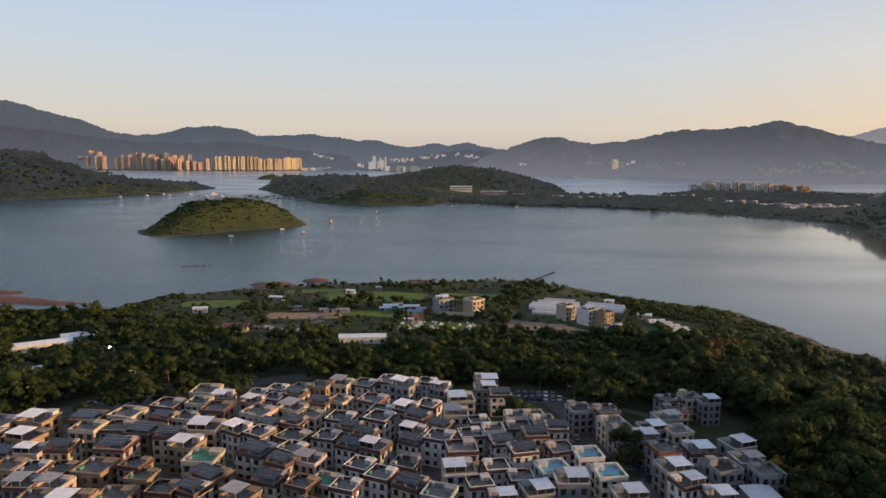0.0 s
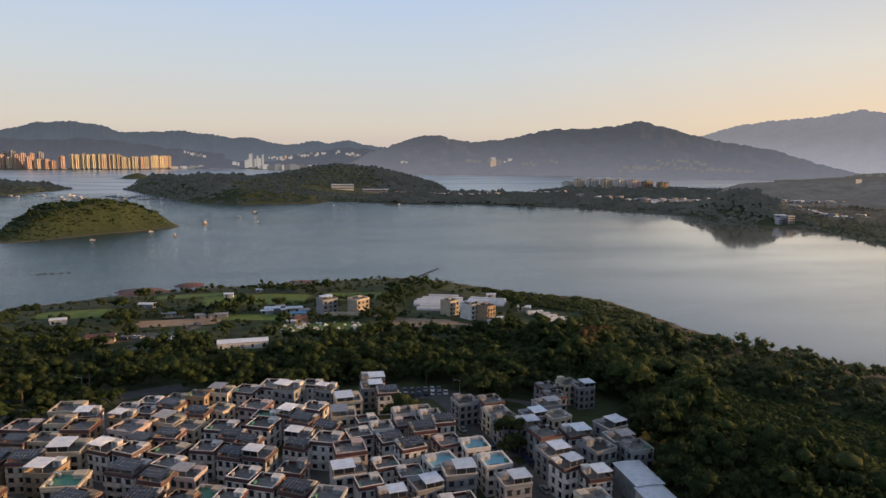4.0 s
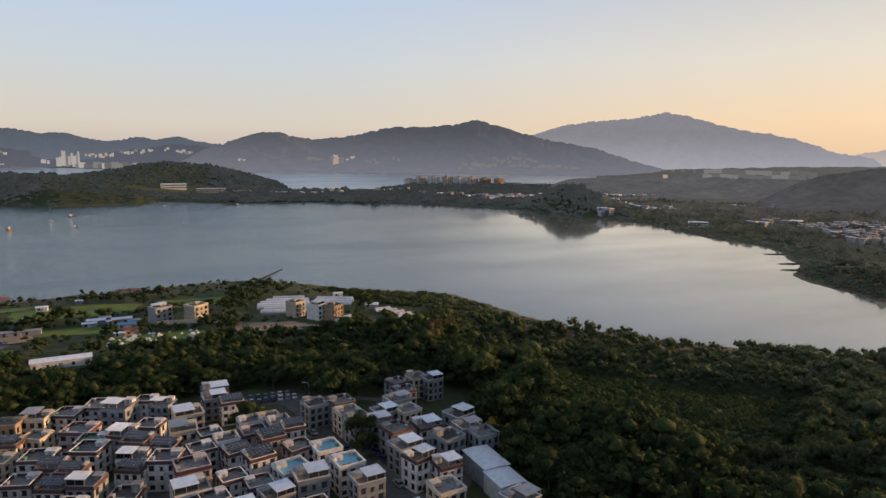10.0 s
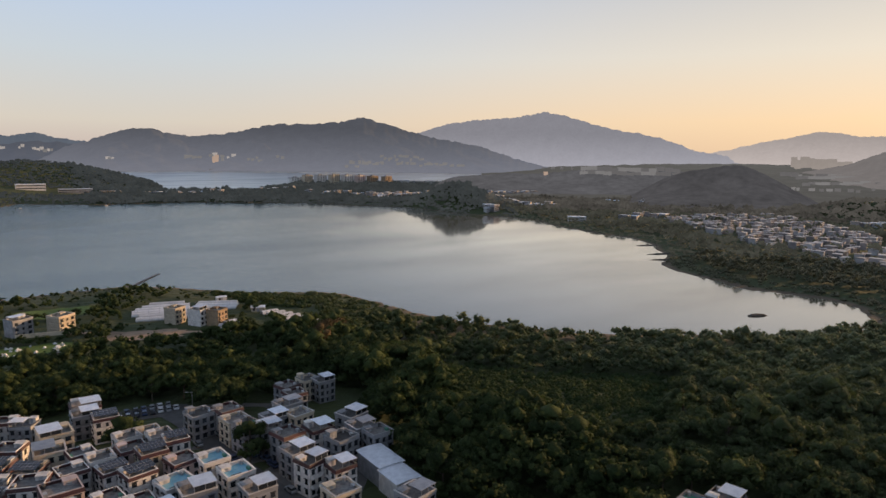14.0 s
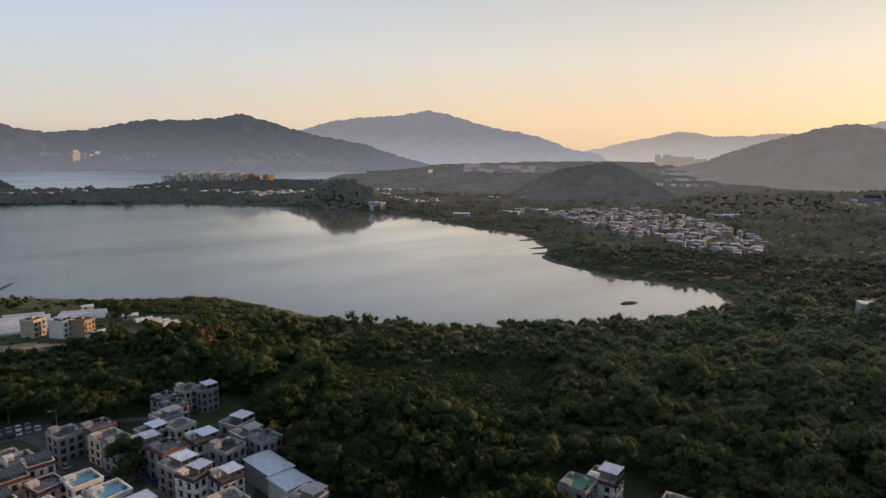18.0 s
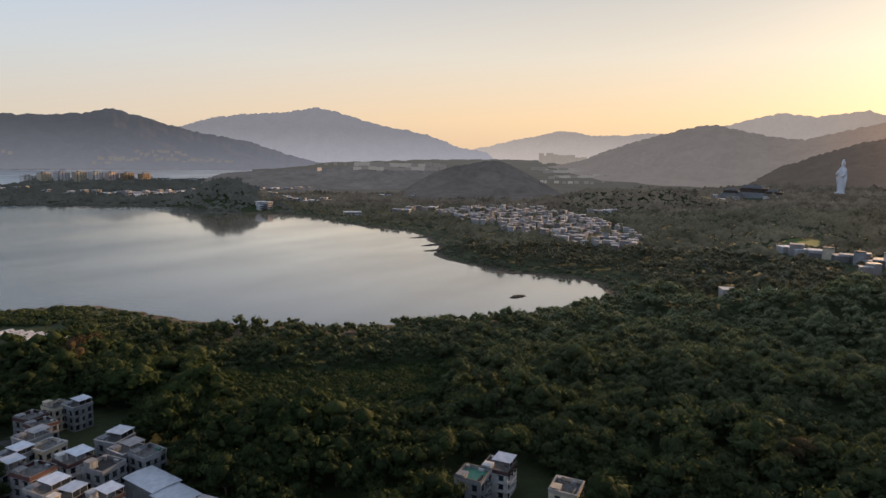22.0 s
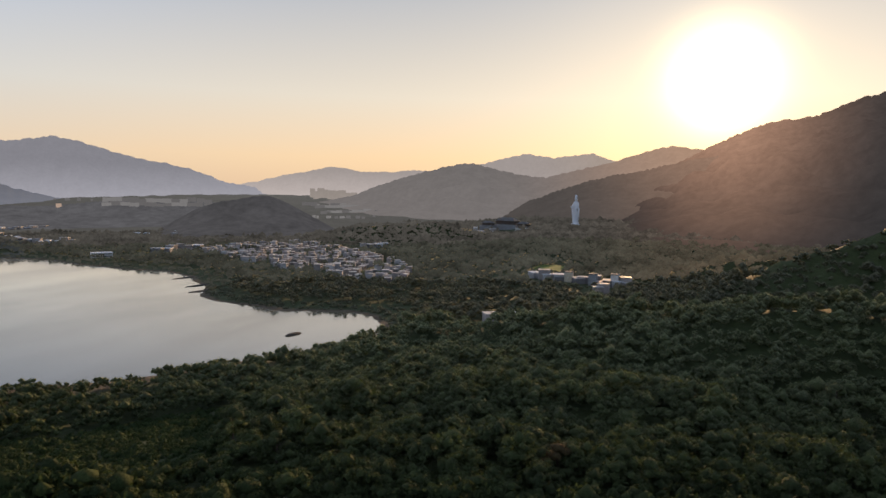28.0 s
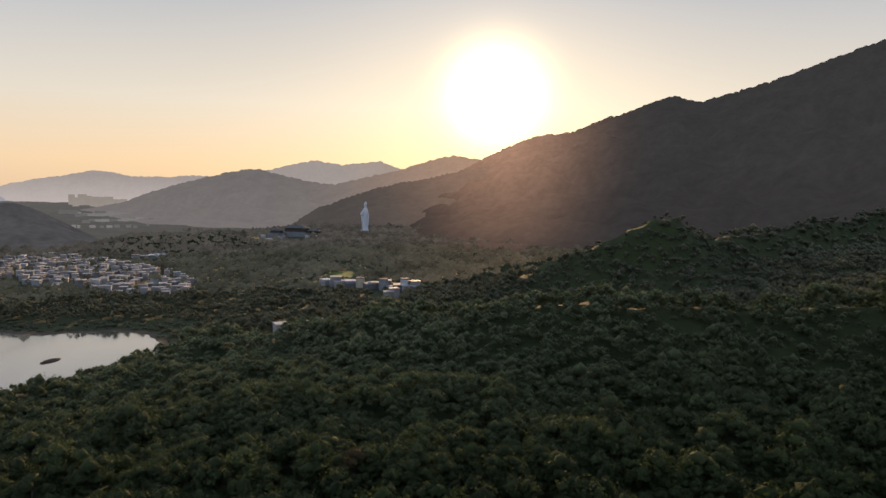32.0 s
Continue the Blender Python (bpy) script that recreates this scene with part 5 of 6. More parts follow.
def shed(name, label, x, y, l, w, h, turn, roof, wall, group="", pitch=0.12, z=None):
    """A low shed: four walls, a shallow two-sided roof with eaves, a door."""
    s = thing(name, label, "shed", group, at=put(x, y, turn, z=z))
    part("wall", boxes((-l / 2, l / 2, -w / 2, w / 2, -1.5, h)), wall, s)
    bm = bmesh.new()
    e = 0.4
    rise = w * 0.5 * pitch * 2
    sec = [(-w / 2 - e, h), (0, h + rise), (w / 2 + e, h), (w / 2 + e, h + 0.14), (0, h + rise + 0.14), (-w / 2 - e, h + 0.14)]
    a = [bm.verts.new((-l / 2 - e, yy, zz)) for yy, zz in sec]
    b = [bm.verts.new((l / 2 + e, yy, zz)) for yy, zz in sec]
    for i in range(6):
        j = (i + 1) % 6
        bm.faces.new((a[i], b[i], b[j], a[j]))
    bm.faces.new(a)
    bm.faces.new(b[::-1])
    bmesh.ops.recalc_face_normals(bm, faces=bm.faces[:])
    part("roof", bm, roof, s)
    part("door", boxes((-0.6, 0.6, -w / 2 - 0.06, -w / 2, 0, min(2.1, h - 0.2))), steel, s)
    for k in range(max(1, int(l / 5))):
        part("window", window_mesh(1.15, 1.25), pane_dark, s, at=pose(-l / 2 + 1.6 + k * 5, -w / 2, 0.9))
    return s


tin_red = surface("rusty_red_tin", (0.20, 0.07, 0.05), (0.13, 0.06, 0.05), 1.5, 0.3, 0.7, 0.2, 0.2)
for nm, lb, x, y, l, w, h, t, rf, wl in (
        ("long_shed", "long white-roofed shed beside the trees", -199, 304, 34, 8, 3.6, 32, sheet_white, plaster[1]), ("long_shed", "white-roofed shed behind the trees", -186, 322, 16, 9, 4, 32, sheet_white, plaster[4]),
        ("shed", "small white tin-roofed shed by the road", -172, 262, 9, 5, 3, 20, sheet_white, plaster[4]), ("shed", "grey tin-roofed hut by the road", -176, 252, 7, 5, 3, -10, sheet_grey, plaster[4]),
        ("shed", "yellow-green canvas-roofed stall among trees", -188, 334, 10, 4, 3, 25, lawn, plaster[4]), ("long_shed", "long low white-roofed building among palms", -41, 327, 24, 7, 3.4, 6, sheet_white, plaster[1]),
        ("shed", "pale blue-walled hut among the trees", -75, 338, 16, 5, 3, -4, sheet_white, plaster[1]), ("shed", "red-roofed farm house with a veranda", -113, 346, 13, 7, 3.6, 6, tin_red, plaster[0]),
        ("shed", "white garden hut on the lawn", -148, 387, 8, 5, 3, 10, sheet_white, plaster[1]), ("shed", "white tarpaulin-roofed stall on the grass", -32, 400, 9, 5, 2.8, 0, sheet_white, plaster[4]),
        ("shed", "white-roofed farm stall on the lawn", -19, 398, 10, 5, 3, 5, sheet_white, plaster[2]), ("shed", "small open barn with a red roof", -14, 372, 7, 5, 3, 20, tin_red, plaster[2]),
        ("shed", "grey tin shed beside the farm house", 96, 351, 8, 5, 3, -20, sheet_grey, plaster[1]), ("shed", "white tin shed beside the farm house", 100, 357, 7, 5, 3, 15, sheet_white, plaster[4]),
        ("shed", "low white tin shed in the yard", 93, 345, 8, 4, 2.6, 5, sheet_white, plaster[1]), ("shed", "pale flat shed by the greenhouses", 124, 384, 8, 6, 2.6, -20, sheet_white, plaster[0]),
        ("shed", "small white shed on the far lawn", -64, 446, 6, 4, 2.6, 0, sheet_white, plaster[1]), ("shed", "white shed beside the greenhouses", 112, 422, 6, 4, 2.6, 0, sheet_white, plaster[1]),
        ("shed", "long low grey shed of a farm yard", -66, 389, 18, 4, 2.6, 3, sheet_grey, plaster[4]),
        ("shed", "low white-roofed stall beside the lawns", -35, 395, 7, 3, 2.4, 5, sheet_white, plaster[4]),
        ("shed", "low red-roofed stall beside the lawns", -32, 401, 5, 4, 2.4, -12, tin_red, plaster[4]),
        ("shed", "low grey-roofed stall beside the lawns", -28, 405, 6, 4, 2.6, 10, sheet_grey, plaster[4]),
        ("shed", "low white-roofed stall beside the lawns", -24, 397, 6, 3.4, 2.4, 20, sheet_white, plaster[4]),
        ("shed", "low blue-roofed stall beside the lawns", -16, 387, 9, 5, 2.4, 2, sheet_blue, plaster[4]),
        ("shed", "low white-roofed stall beside the lawns", -19, 399, 5, 4, 2.6, -8, sheet_white, plaster[4]),
        ("shed", "low grey-roofed stall beside the lawns", -13, 394, 6, 4, 2.4, 14, sheet_grey, plaster[4]),
        ("shed", "low red-roofed stall beside the lawns", -17, 375, 7, 4, 2.4, 8, tin_red, plaster[4]),
        ("shed", "low white-roofed stall beside the lawns", -19, 369, 5, 3, 2.2, -5, sheet_white, plaster[4]),
        ("shed", "low white-roofed stall beside the lawns", -67, 417, 6, 4, 2.4, 0, sheet_white, plaster[4]),
        ("shed", "low white-roofed stall beside the lawns", -110, 422, 9, 5, 2.6, -10, sheet_white, plaster[4]),
        ("shed", "low white-roofed stall beside the lawns", -45, 460, 5, 3, 2.2, 0, sheet_white, plaster[4]),
        ("shed", "low grey-roofed stall beside the lawns", -89, 396, 12, 4, 2.4, 4, sheet_grey, plaster[4])):
    shed(nm, lb, x, y, l, w, h, t, rf, wl, "farm sheds")
big = shed("workshop", "large workshop with a broad white metal roof", 81, 149, 12.5, 7.4, 6.0, 92, sheet_white, plaster[4], pitch=0.03)
shed("annex", "white-roofed annex with glazed roof rooms", 80.8, 138, 9, 7.2, 5.6, 92, sheet_white, plaster[1], pitch=0.04)

for code, tone, x, y, t, sx, sy, lb in (("w", 4, 1, 394, 30, 1.3, 1.0, "grey three-storey farm house with a white stair tower"), ("p", 0, 20, 392, 38, 1.25, 1.1, "cream three-storey house glowing in low sun"),
                                         ("p", 0, 75, 380, 36, 1.0, 1.0, "cream three-storey house beside the greenhouses"), ("c", 1, 86, 370, 36, 1.1, 1.1, "white three-storey house with a roof canopy"), ("p", 2, 94, 364, 36, 1.0, 1.0, "tan three-storey house glowing in low sun")):
    h = village_house(code, 1, tone, 9)
    h["label"], h["group"] = lb, "farm houses"
    h.matrix_basis = put(x, y, t, sx, sy, 1.0)
part("terrace_wall", boxes((-14, 12, -7, -6.6, -0.5, 2.2)), plaster[0], tagged(thing("garden_wall", "low cream wall round the sunlit house", "wall", at=put(14, 392, -8))))

# ---- cars, tents and campers ----
glass_car = surface("car_glass", (0.015, 0.017, 0.02), (0.02, 0.022, 0.025), 0.5, 0.3, 0.08, 0.0, 0.1)
rubber = surface("tyre_rubber", (0.02, 0.02, 0.02), (0.03, 0.03, 0.03), 0.3, 0.1, 0.9, 0.1, 0.0)
paints = [("white", surface("white_car_paint", (0.62, 0.62, 0.62), (0.58, 0.58, 0.58), 1, 0.3, 0.3, 0, 0.1)), ("black", surface("black_car_paint", (0.02, 0.02, 0.022), (0.025, 0.025, 0.03), 1, 0.3, 0.25, 0, 0.1)),
          ("silver", surface("silver_car_paint", (0.35, 0.36, 0.37), (0.32, 0.33, 0.34), 1, 0.3, 0.3, 0, 0.1, 0.5)), ("dark blue", surface("blue_car_paint", (0.03, 0.05, 0.12), (0.03, 0.05, 0.1), 1, 0.3, 0.3, 0, 0.1))]


def car(colour, paint):
    c = thing("car", f"parked {colour} car on the asphalt", "car", "parked cars")

    def loft(sections):
        bm = bmesh.new()
        rings = [[bm.verts.new((x, y, z)) for x, y, z in s] for s in sections]
        for a, b in zip(rings, rings[1:]):
            for i in range(len(a)):
                j = (i + 1) % len(a)
                bm.faces.new((a[i], a[j], b[j], b[i]))
        bm.faces.new(rings[0][::-1])
        bm.faces.new(rings[-1])
        bmesh.ops.recalc_face_normals(bm, faces=bm.faces[:])
        return bm
    body = loft([[(x, -w, 0.28), (x, w, 0.28), (x, w, h * 0.8), (x, w * 0.9, h), (x, -w * 0.9, h), (x, -w, h * 0.8)] for x, w, h in ((-2.15, 0.78, 0.75), (-1.9, 0.88, 0.98), (-0.9, 0.9, 1.0), (0.9, 0.9, 0.95), (1.9, 0.86, 0.82), (2.2, 0.74, 0.6))])
    b = part("body", body, paint, c)
    part("cabin_glass", loft([[(x, -w, 0.9), (x, w, 0.9), (x, w * 0.82, h), (x, -w * 0.82, h)] for x, w, h in ((-1.9, 0.8, 0.95), (-1.4, 0.84, 1.42), (0.2, 0.84, 1.44), (1.05, 0.8, 0.95))]), glass_car, b)
    part("car_roof", boxes((-1.35, 0.2, -0.66, 0.66, 1.42, 1.47)), paint, b)
    bm = bmesh.new()
    tube(bm, (0, -0.1, 0), (0, 0.1, 0), 0.32, 0.32, 10)
    wheel = mesh_of("wheel", bm, rubber)
    for x in (-1.35, 1.4):
        for y in (-0.82, 0.82):
            part("wheel", wheel, rubber, c, at=pose(x, y, 0.32))
    return c


cars = [car(*p) for p in paints]
spots = [(52.5, 196, 98), (53, 191, 100), (54, 186, 96), (55.5, 180, 100), (41.5, 205, 100), (58, 170, 104), (59, 163, 100), (61, 157, 98), (51, 201, 95), (63, 148, 96), (57.5, 175, 100), (46.5, 211, 104), (49, 205.5, 100), (43.5, 196, 98), (47, 188, 100), (49.5, 181, 102), (62, 152, 98), (64, 143, 96), (57, 154, 98)]
spots += [(27 + i * 2.6, 234 + (i % 2) * 0.6, 82) for i in range(8)] + [(30 + i * 2.7, 240, 84) for i in range(6)]
spots += [(-107 + i * 3, 351 - (i % 3), 70) for i in range(5)] + [(-105 + i * 4.2, 318 + i * 7.0, 58) for i in range(9)] + [(-112, 234, 35), (-88, 246.5, 30), (-126, 222, 48)]
for i, (x, y, t) in enumerate(spots):
    m = put(x, y, t) @ Matrix.Translation((0, 0, 0.3))
    if i < 4:
        cars[i].matrix_basis = m
    else:
        copy_thing(cars[(i * 7 // 3) % 4], Matrix.Identity(4)).matrix_basis = m


def tent():
    t = thing("tent", "small pale camping tent on the grass", "tent", "tents on the clearing")
    bm = bmesh.new()
    b = [bm.verts.new(c) for c in ((-1.6, -1.3, 0), (1.6, -1.3, 0), (1.6, 1.3, 0), (-1.6, 1.3, 0))]
    r = [bm.verts.new((-0.9, 0, 1.7)), bm.verts.new((0.9, 0, 1.7))]
    for f in ((b[0], b[1], r[1], r[0]), (b[2], b[3], r[0], r[1]), (b[1], b[2], r[1]), (b[3], b[0], r[0]), (b[3], b[2], b[1], b[0])):
        bm.faces.new(f)
    part("canvas", bm, plastic, t)
    part("flap", boxes((-0.4, 0.4, -1.36, -1.24, 0, 1.0)), steel, t)
    return t


tn = tent()
rng = random.Random(12)
tn.matrix_basis = put(-12, 362, 10, z=z_at(-12, 362) + 0.15)
for i in range(46):
    x, y = -24 + 44 * rng.random(), 352 + 17 * rng.random()
    copy_thing(tn, Matrix.Identity(4)).matrix_basis = put(x, y, rng.uniform(0, 180), rng.uniform(0.4, 0.75), None, rng.uniform(0.4, 0.6), z=z_at(x, y) + 0.15)


# ---- street lamps ----
lit = bpy.data.materials.new("lamp_glow")
lit.use_nodes = True
lit.node_tree.nodes["Principled BSDF"].inputs["Emission Color"].default_value = (1, 0.93, 0.8, 1)
lit.node_tree.nodes["Principled BSDF"].inputs["Emission Strength"].default_value = 12


def street_lamp(on):
    s = thing("street_lamp", "tall grey street lamp beside the road" + (", lit" if on else ""), "street lamp", "street lamps")
    bm = bmesh.new()
    tube(bm, (0, 0, 0), (0, 0, 9), 0.11, 0.07, 6)
    part("pole", bm, steel, s)
    bm = bmesh.new()
    tube(bm, (0, 0, 8.9), (1.6, 0, 9.3), 0.06, 0.05, 5)
    part("arm", bm, steel, s)
    part("lamp_head", boxes((1.4, 2.2, -0.16, 0.16, 9.2, 9.38)) if not on else boxes((1.2, 2.3, -0.4, 0.4, 9.0, 9.4)), lit if on else steel, s)
    return s


lp = street_lamp(False)
lp.matrix_basis = put(-117, 238, 220)
for x, y, t in ((-90, 252, 220), (-142, 216, 230), (48, 222, 180), (51, 200, 180), (56, 178, 180)):
    copy_thing(lp, Matrix.Identity(4)).matrix_basis = put(x, y, t)
street_lamp(True).matrix_basis = put(-145, 277, 200)


# ---- the village across the bay and the settlements along the shores ----
dull = [surface("dull_white_wall", (0.42, 0.41, 0.41), (0.30, 0.29, 0.29), 6, 1, 0.85, 0.1, 0.3), surface("dull_pink_wall", (0.37, 0.33, 0.31), (0.28, 0.25, 0.24), 6, 1, 0.85, 0.1, 0.3),
        surface("dull_grey_wall", (0.20, 0.19, 0.185), (0.15, 0.14, 0.14), 6, 1, 0.85, 0.1, 0.3), surface("pale_flat_roof", (0.46, 0.45, 0.44), (0.24, 0.235, 0.23), 7, 1, 0.55, 0.1, 0.5)]


def plain_house(tone, label, group, floors=3, w=9.0, d=9.0, roof=None, tower=False, banded=True, name="house"):
    """A house seen from far: walls, roof rim, stair tower."""
    h = thing(name, label, "house", group)
    H = floors * 2.9
    part("wall", boxes((-w / 2, w / 2, -d / 2, d / 2, -2, H)), dull[tone], h)
    part("roof_rim", boxes((-w / 2 - 0.3, w / 2 + 0.3, -d / 2 - 0.3, d / 2 + 0.3, H, H + 0.7)), roof or dull[3], h)
    if banded:
        part("window_band", boxes(*[(-w / 2 + 0.9, w / 2 - 0.9, -d / 2 - 0.06, -d / 2 + 0.02, f * 2.9 + 1.0, f * 2.9 + 2.0) for f in range(floors)]), pane_dark, h)
    if tower:
        part("stair_tower", boxes((w * 0.05, w * 0.42, 0, d * 0.4, H + 0.7, H + 2.4)), dull[tone], h)
    return h


def settle(masters, spots, seed, turn=(0, 20), size=(0.85, 1.2), tall=(0.8, 1.15)):
    r = random.Random(seed)
    used = set()
    for x, y in spots:
        mst = r.choice(masters)
        s = r.uniform(*size)
        m = put(x, y, r.uniform(*turn) + r.choice((0, 90)), s, s * r.uniform(0.8, 1.1), r.uniform(*tall))
        if mst.name not in used:
            used.add(mst.name)
            mst.matrix_basis = m
        else:
            copy_thing(mst, Matrix.Identity(4)).matrix_basis = m
    for mst in masters:
        if mst.name not in used:
            x, y = spots[0]
            mst.matrix_basis = put(x + 9, y + 9, 10)


dim_roof = surface("weathered_flat_roof", (0.50, 0.49, 0.49), (0.26, 0.255, 0.25), 7, 1, 0.6, 0.1, 0.5)
hamlet = [plain_house(0, "white village house in the dense hamlet", "hamlet houses", roof=dim_roof), plain_house(1, "cream village house in the dense hamlet", "hamlet houses", roof=dim_roof, tower=True, banded=False),
          plain_house(1, "pinkish tiled village house in the hamlet", "hamlet houses"), plain_house(2, "grey village house in the hamlet", "hamlet houses", 3, roof=dim_roof, banded=False),
          plain_house(0, "long white terraced house in the hamlet", "hamlet houses", 3, 14, 8, roof=sheet_grey), plain_house(2, "dark grey village house in the hamlet", "hamlet houses", 2, tower=True, banded=False, roof=dim_roof)]
r = np.random.RandomState(31)
gxs, gys = np.meshgrid(np.arange(600, 1110, 16.0), np.arange(200, 660, 16.0))
hx = (gxs + r.uniform(-5, 5, gxs.shape)).ravel()
hy = (gys + r.uniform(-5, 5, gys.shape)).ravel()
ok = inside(HAMLET, hx, hy) & (shore(hx, hy) > 40) & (waves(hx, hy, 60, 41) > -0.45)
settle(hamlet, list(zip(hx[ok], hy[ok])), 8, (-8, 24), (0.62, 1.05), (0.5, 0.85))
shore_row = [plain_house(0, "small white house on the far shore", "shore houses", 2, 10, 9, roof=sheet_white, name="shore_house"), plain_house(1, "small cream house on the far shore", "shore houses", 3, 9, 9, name="shore_house"),
             plain_house(2, "small grey house on the far shore", "shore houses", 2, 12, 9, roof=sheet_grey, name="shore_house")]
r2 = random.Random(17)
spots = []
for x0, y0, x1, y1, n, wob in SETTLED:
    for i in range(n):
        u = (i + 0.5) / n
        spots.append((x0 + (x1 - x0) * u + r2.uniform(-wob, wob) * 0.5, y0 + (y1 - y0) * u + r2.uniform(-wob, wob) * 0.5))
spots = [s for s in spots if shore(np.array([s[0]]), np.array([s[1]]))[0] > 12]
settle(shore_row, spots, 9, (0, 40), (0.9, 1.5), (0.8, 1.3))


def slab_block(name, label, x, y, l, w, h, turn, tone, group, floors, roof=None, z=None, category="building"):
    """A long block with a window band on every floor."""
    b = thing(name, label, category, group, at=put(x, y, turn, z=z))
    part("wall", boxes((-l / 2, l / 2, -w / 2, w / 2, -3, h)), plaster[tone] if isinstance(tone, int) else tone, b)
    part("roof", boxes((-l / 2 - 0.4, l / 2 + 0.4, -w / 2 - 0.4, w / 2 + 0.4, h, h + 0.8)), roof or concrete, b)
    for f in range(floors):
        zf = (f + 0.35) * h / floors
        part("window_band", boxes((-l / 2 + 1, l / 2 - 1, -w / 2 - 0.1, -w / 2 + 0.02, zf, zf + h / floors * 0.36)), pane_dark, b)
    return b


for i, (x, y, l, h, t, tone) in enumerate(((720, 1850, 34, 22, -10, 1), (752, 1835, 30, 28, -8, 0), (786, 1815, 36, 29, -8, 1), (824, 1800, 34, 30, -6, 0), (862, 1790, 36, 29, -4, 1), (900, 1780, 34, 28, -4, 3), (938, 1770, 36, 26, -4, 2), (976, 1750, 34, 25, 0, 2))):
    blk = slab_block("apartment_block", "low cream apartment block on the far peninsula", x, y, l, 16, h, t + 24, tone, "peninsula blocks", 6)
    for k in (-0.26, 0.02, 0.27):
        part("bay", boxes((k * l - 2.4, k * l + 2.4, -9.4, -8, -2, h + 1.6)), plaster[tone], blk)
    part("roof_block", boxes((-5, 4, -3, 5, h + 0.8, h + 4)), plaster[4], blk)
for i in range(9):
    slab_block("terrace", "long grey row of terraced houses by the water", 960 + i * 34, 1800 - i * 30, 40, 12, 11 + i % 3, -25 + i, 4 if i % 2 else 1, "terraces", 3, sheet_grey)
slab_block("factory", "long white low building on the island shore", 44, 1560, 52, 16, 11, 4, 1, "shore sheds", 2, sheet_white)
slab_block("factory", "long grey low building on the island shore", 122, 1545, 62, 14, 8, 2, 4, "shore sheds", 2, sheet_white)
slab_block("factory", "cream low building on the island shore", 182, 1500, 40, 14, 10, 0, 0, "shore sheds", 2)
slab_block("boathouse", "white waterside house on posts", 684, 872, 16, 10, 7, -20, 1, "shore sheds", 2, sheet_white)
slab_block("boathouse", "white waterside hall by the bay", 706, 684, 26, 10, 6, -40, 1, "shore sheds", 2, sheet_white)
for i, (x, y, h) in enumerate(((718, 62, 11), (697, 35, 12), (690, 12, 13))):
    slab_block("tower_block", "pale mid-rise block in the valley hamlet", x, y, 8, 9, h, 80, (0, 4, 1)[i], "valley blocks", 5)
slab_block("factory", "long white shed in the valley hamlet", 735, 88, 34, 9, 5, 60, 1, "valley blocks", 1, sheet_white)
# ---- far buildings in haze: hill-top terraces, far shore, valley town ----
# walls glow with painted haze, the pink one with painted low sun
hazy_wall = haze_glow_mat("hazy_far_wall", (0.3, 0.28, 0.26), (0.185, 0.176, 0.174), 0.85)
hazy_dark = haze_glow_mat("hazy_far_shade", (0.2, 0.19, 0.18), (0.125, 0.118, 0.118), 0.85)
hazy_white = haze_glow_mat("hazy_white_wall", (0.4, 0.38, 0.36), (0.40, 0.36, 0.335), 0.8)
hazy_pale = haze_glow_mat("hazy_pale_wall", (0.3, 0.28, 0.26), (0.29, 0.25, 0.225), 0.9)
hazy_pink = haze_glow_mat("hazy_sunlit_wall", (0.4, 0.32, 0.26), (0.42, 0.30, 0.23), 0.8)
rh = random.Random(6)


def far_block(name, label, group, x, y, z, l, w, h, turn, material):
    """A building seen from far off, in one piece: body with balcony bays and a raised roof."""
    n = max(1, int(l / 9))
    out = []
    for i in range(n):
        c, q = -l / 2 + (i + 0.5) * l / n, l / n * 0.2
        out += [(c - q, -w / 2), (c - q, -w / 2 - 1.4), (c + q, -w / 2 - 1.4), (c + q, -w / 2)]
    out = [(-l / 2, -w / 2)] + out + [(l / 2, -w / 2), (l / 2, w / 2), (-l / 2, w / 2)]
    bm = bmesh.new()
    prism(bm, out, -6, h)
    top = max(bm.faces, key=lambda f: f.calc_center_median().z)
    got = bmesh.ops.inset_region(bm, faces=[top], thickness=min(2.2, l * 0.1))
    step = rh.uniform(1, 3)
    for v in top.verts:
        v.co.z += step
    ob = tagged(new(name, mesh_of(name, bm, material)), label, "building", group)
    ob.matrix_basis = pose(x, y, z, 0, 0, turn)
    return ob


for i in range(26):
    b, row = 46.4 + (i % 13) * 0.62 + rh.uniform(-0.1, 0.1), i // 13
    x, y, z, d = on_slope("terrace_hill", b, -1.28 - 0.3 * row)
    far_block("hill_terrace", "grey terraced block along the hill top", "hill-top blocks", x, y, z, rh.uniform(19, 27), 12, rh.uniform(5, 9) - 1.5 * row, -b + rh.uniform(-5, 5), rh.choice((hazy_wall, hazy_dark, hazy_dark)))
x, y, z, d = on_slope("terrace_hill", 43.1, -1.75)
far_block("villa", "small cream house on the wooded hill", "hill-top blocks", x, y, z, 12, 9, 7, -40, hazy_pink)
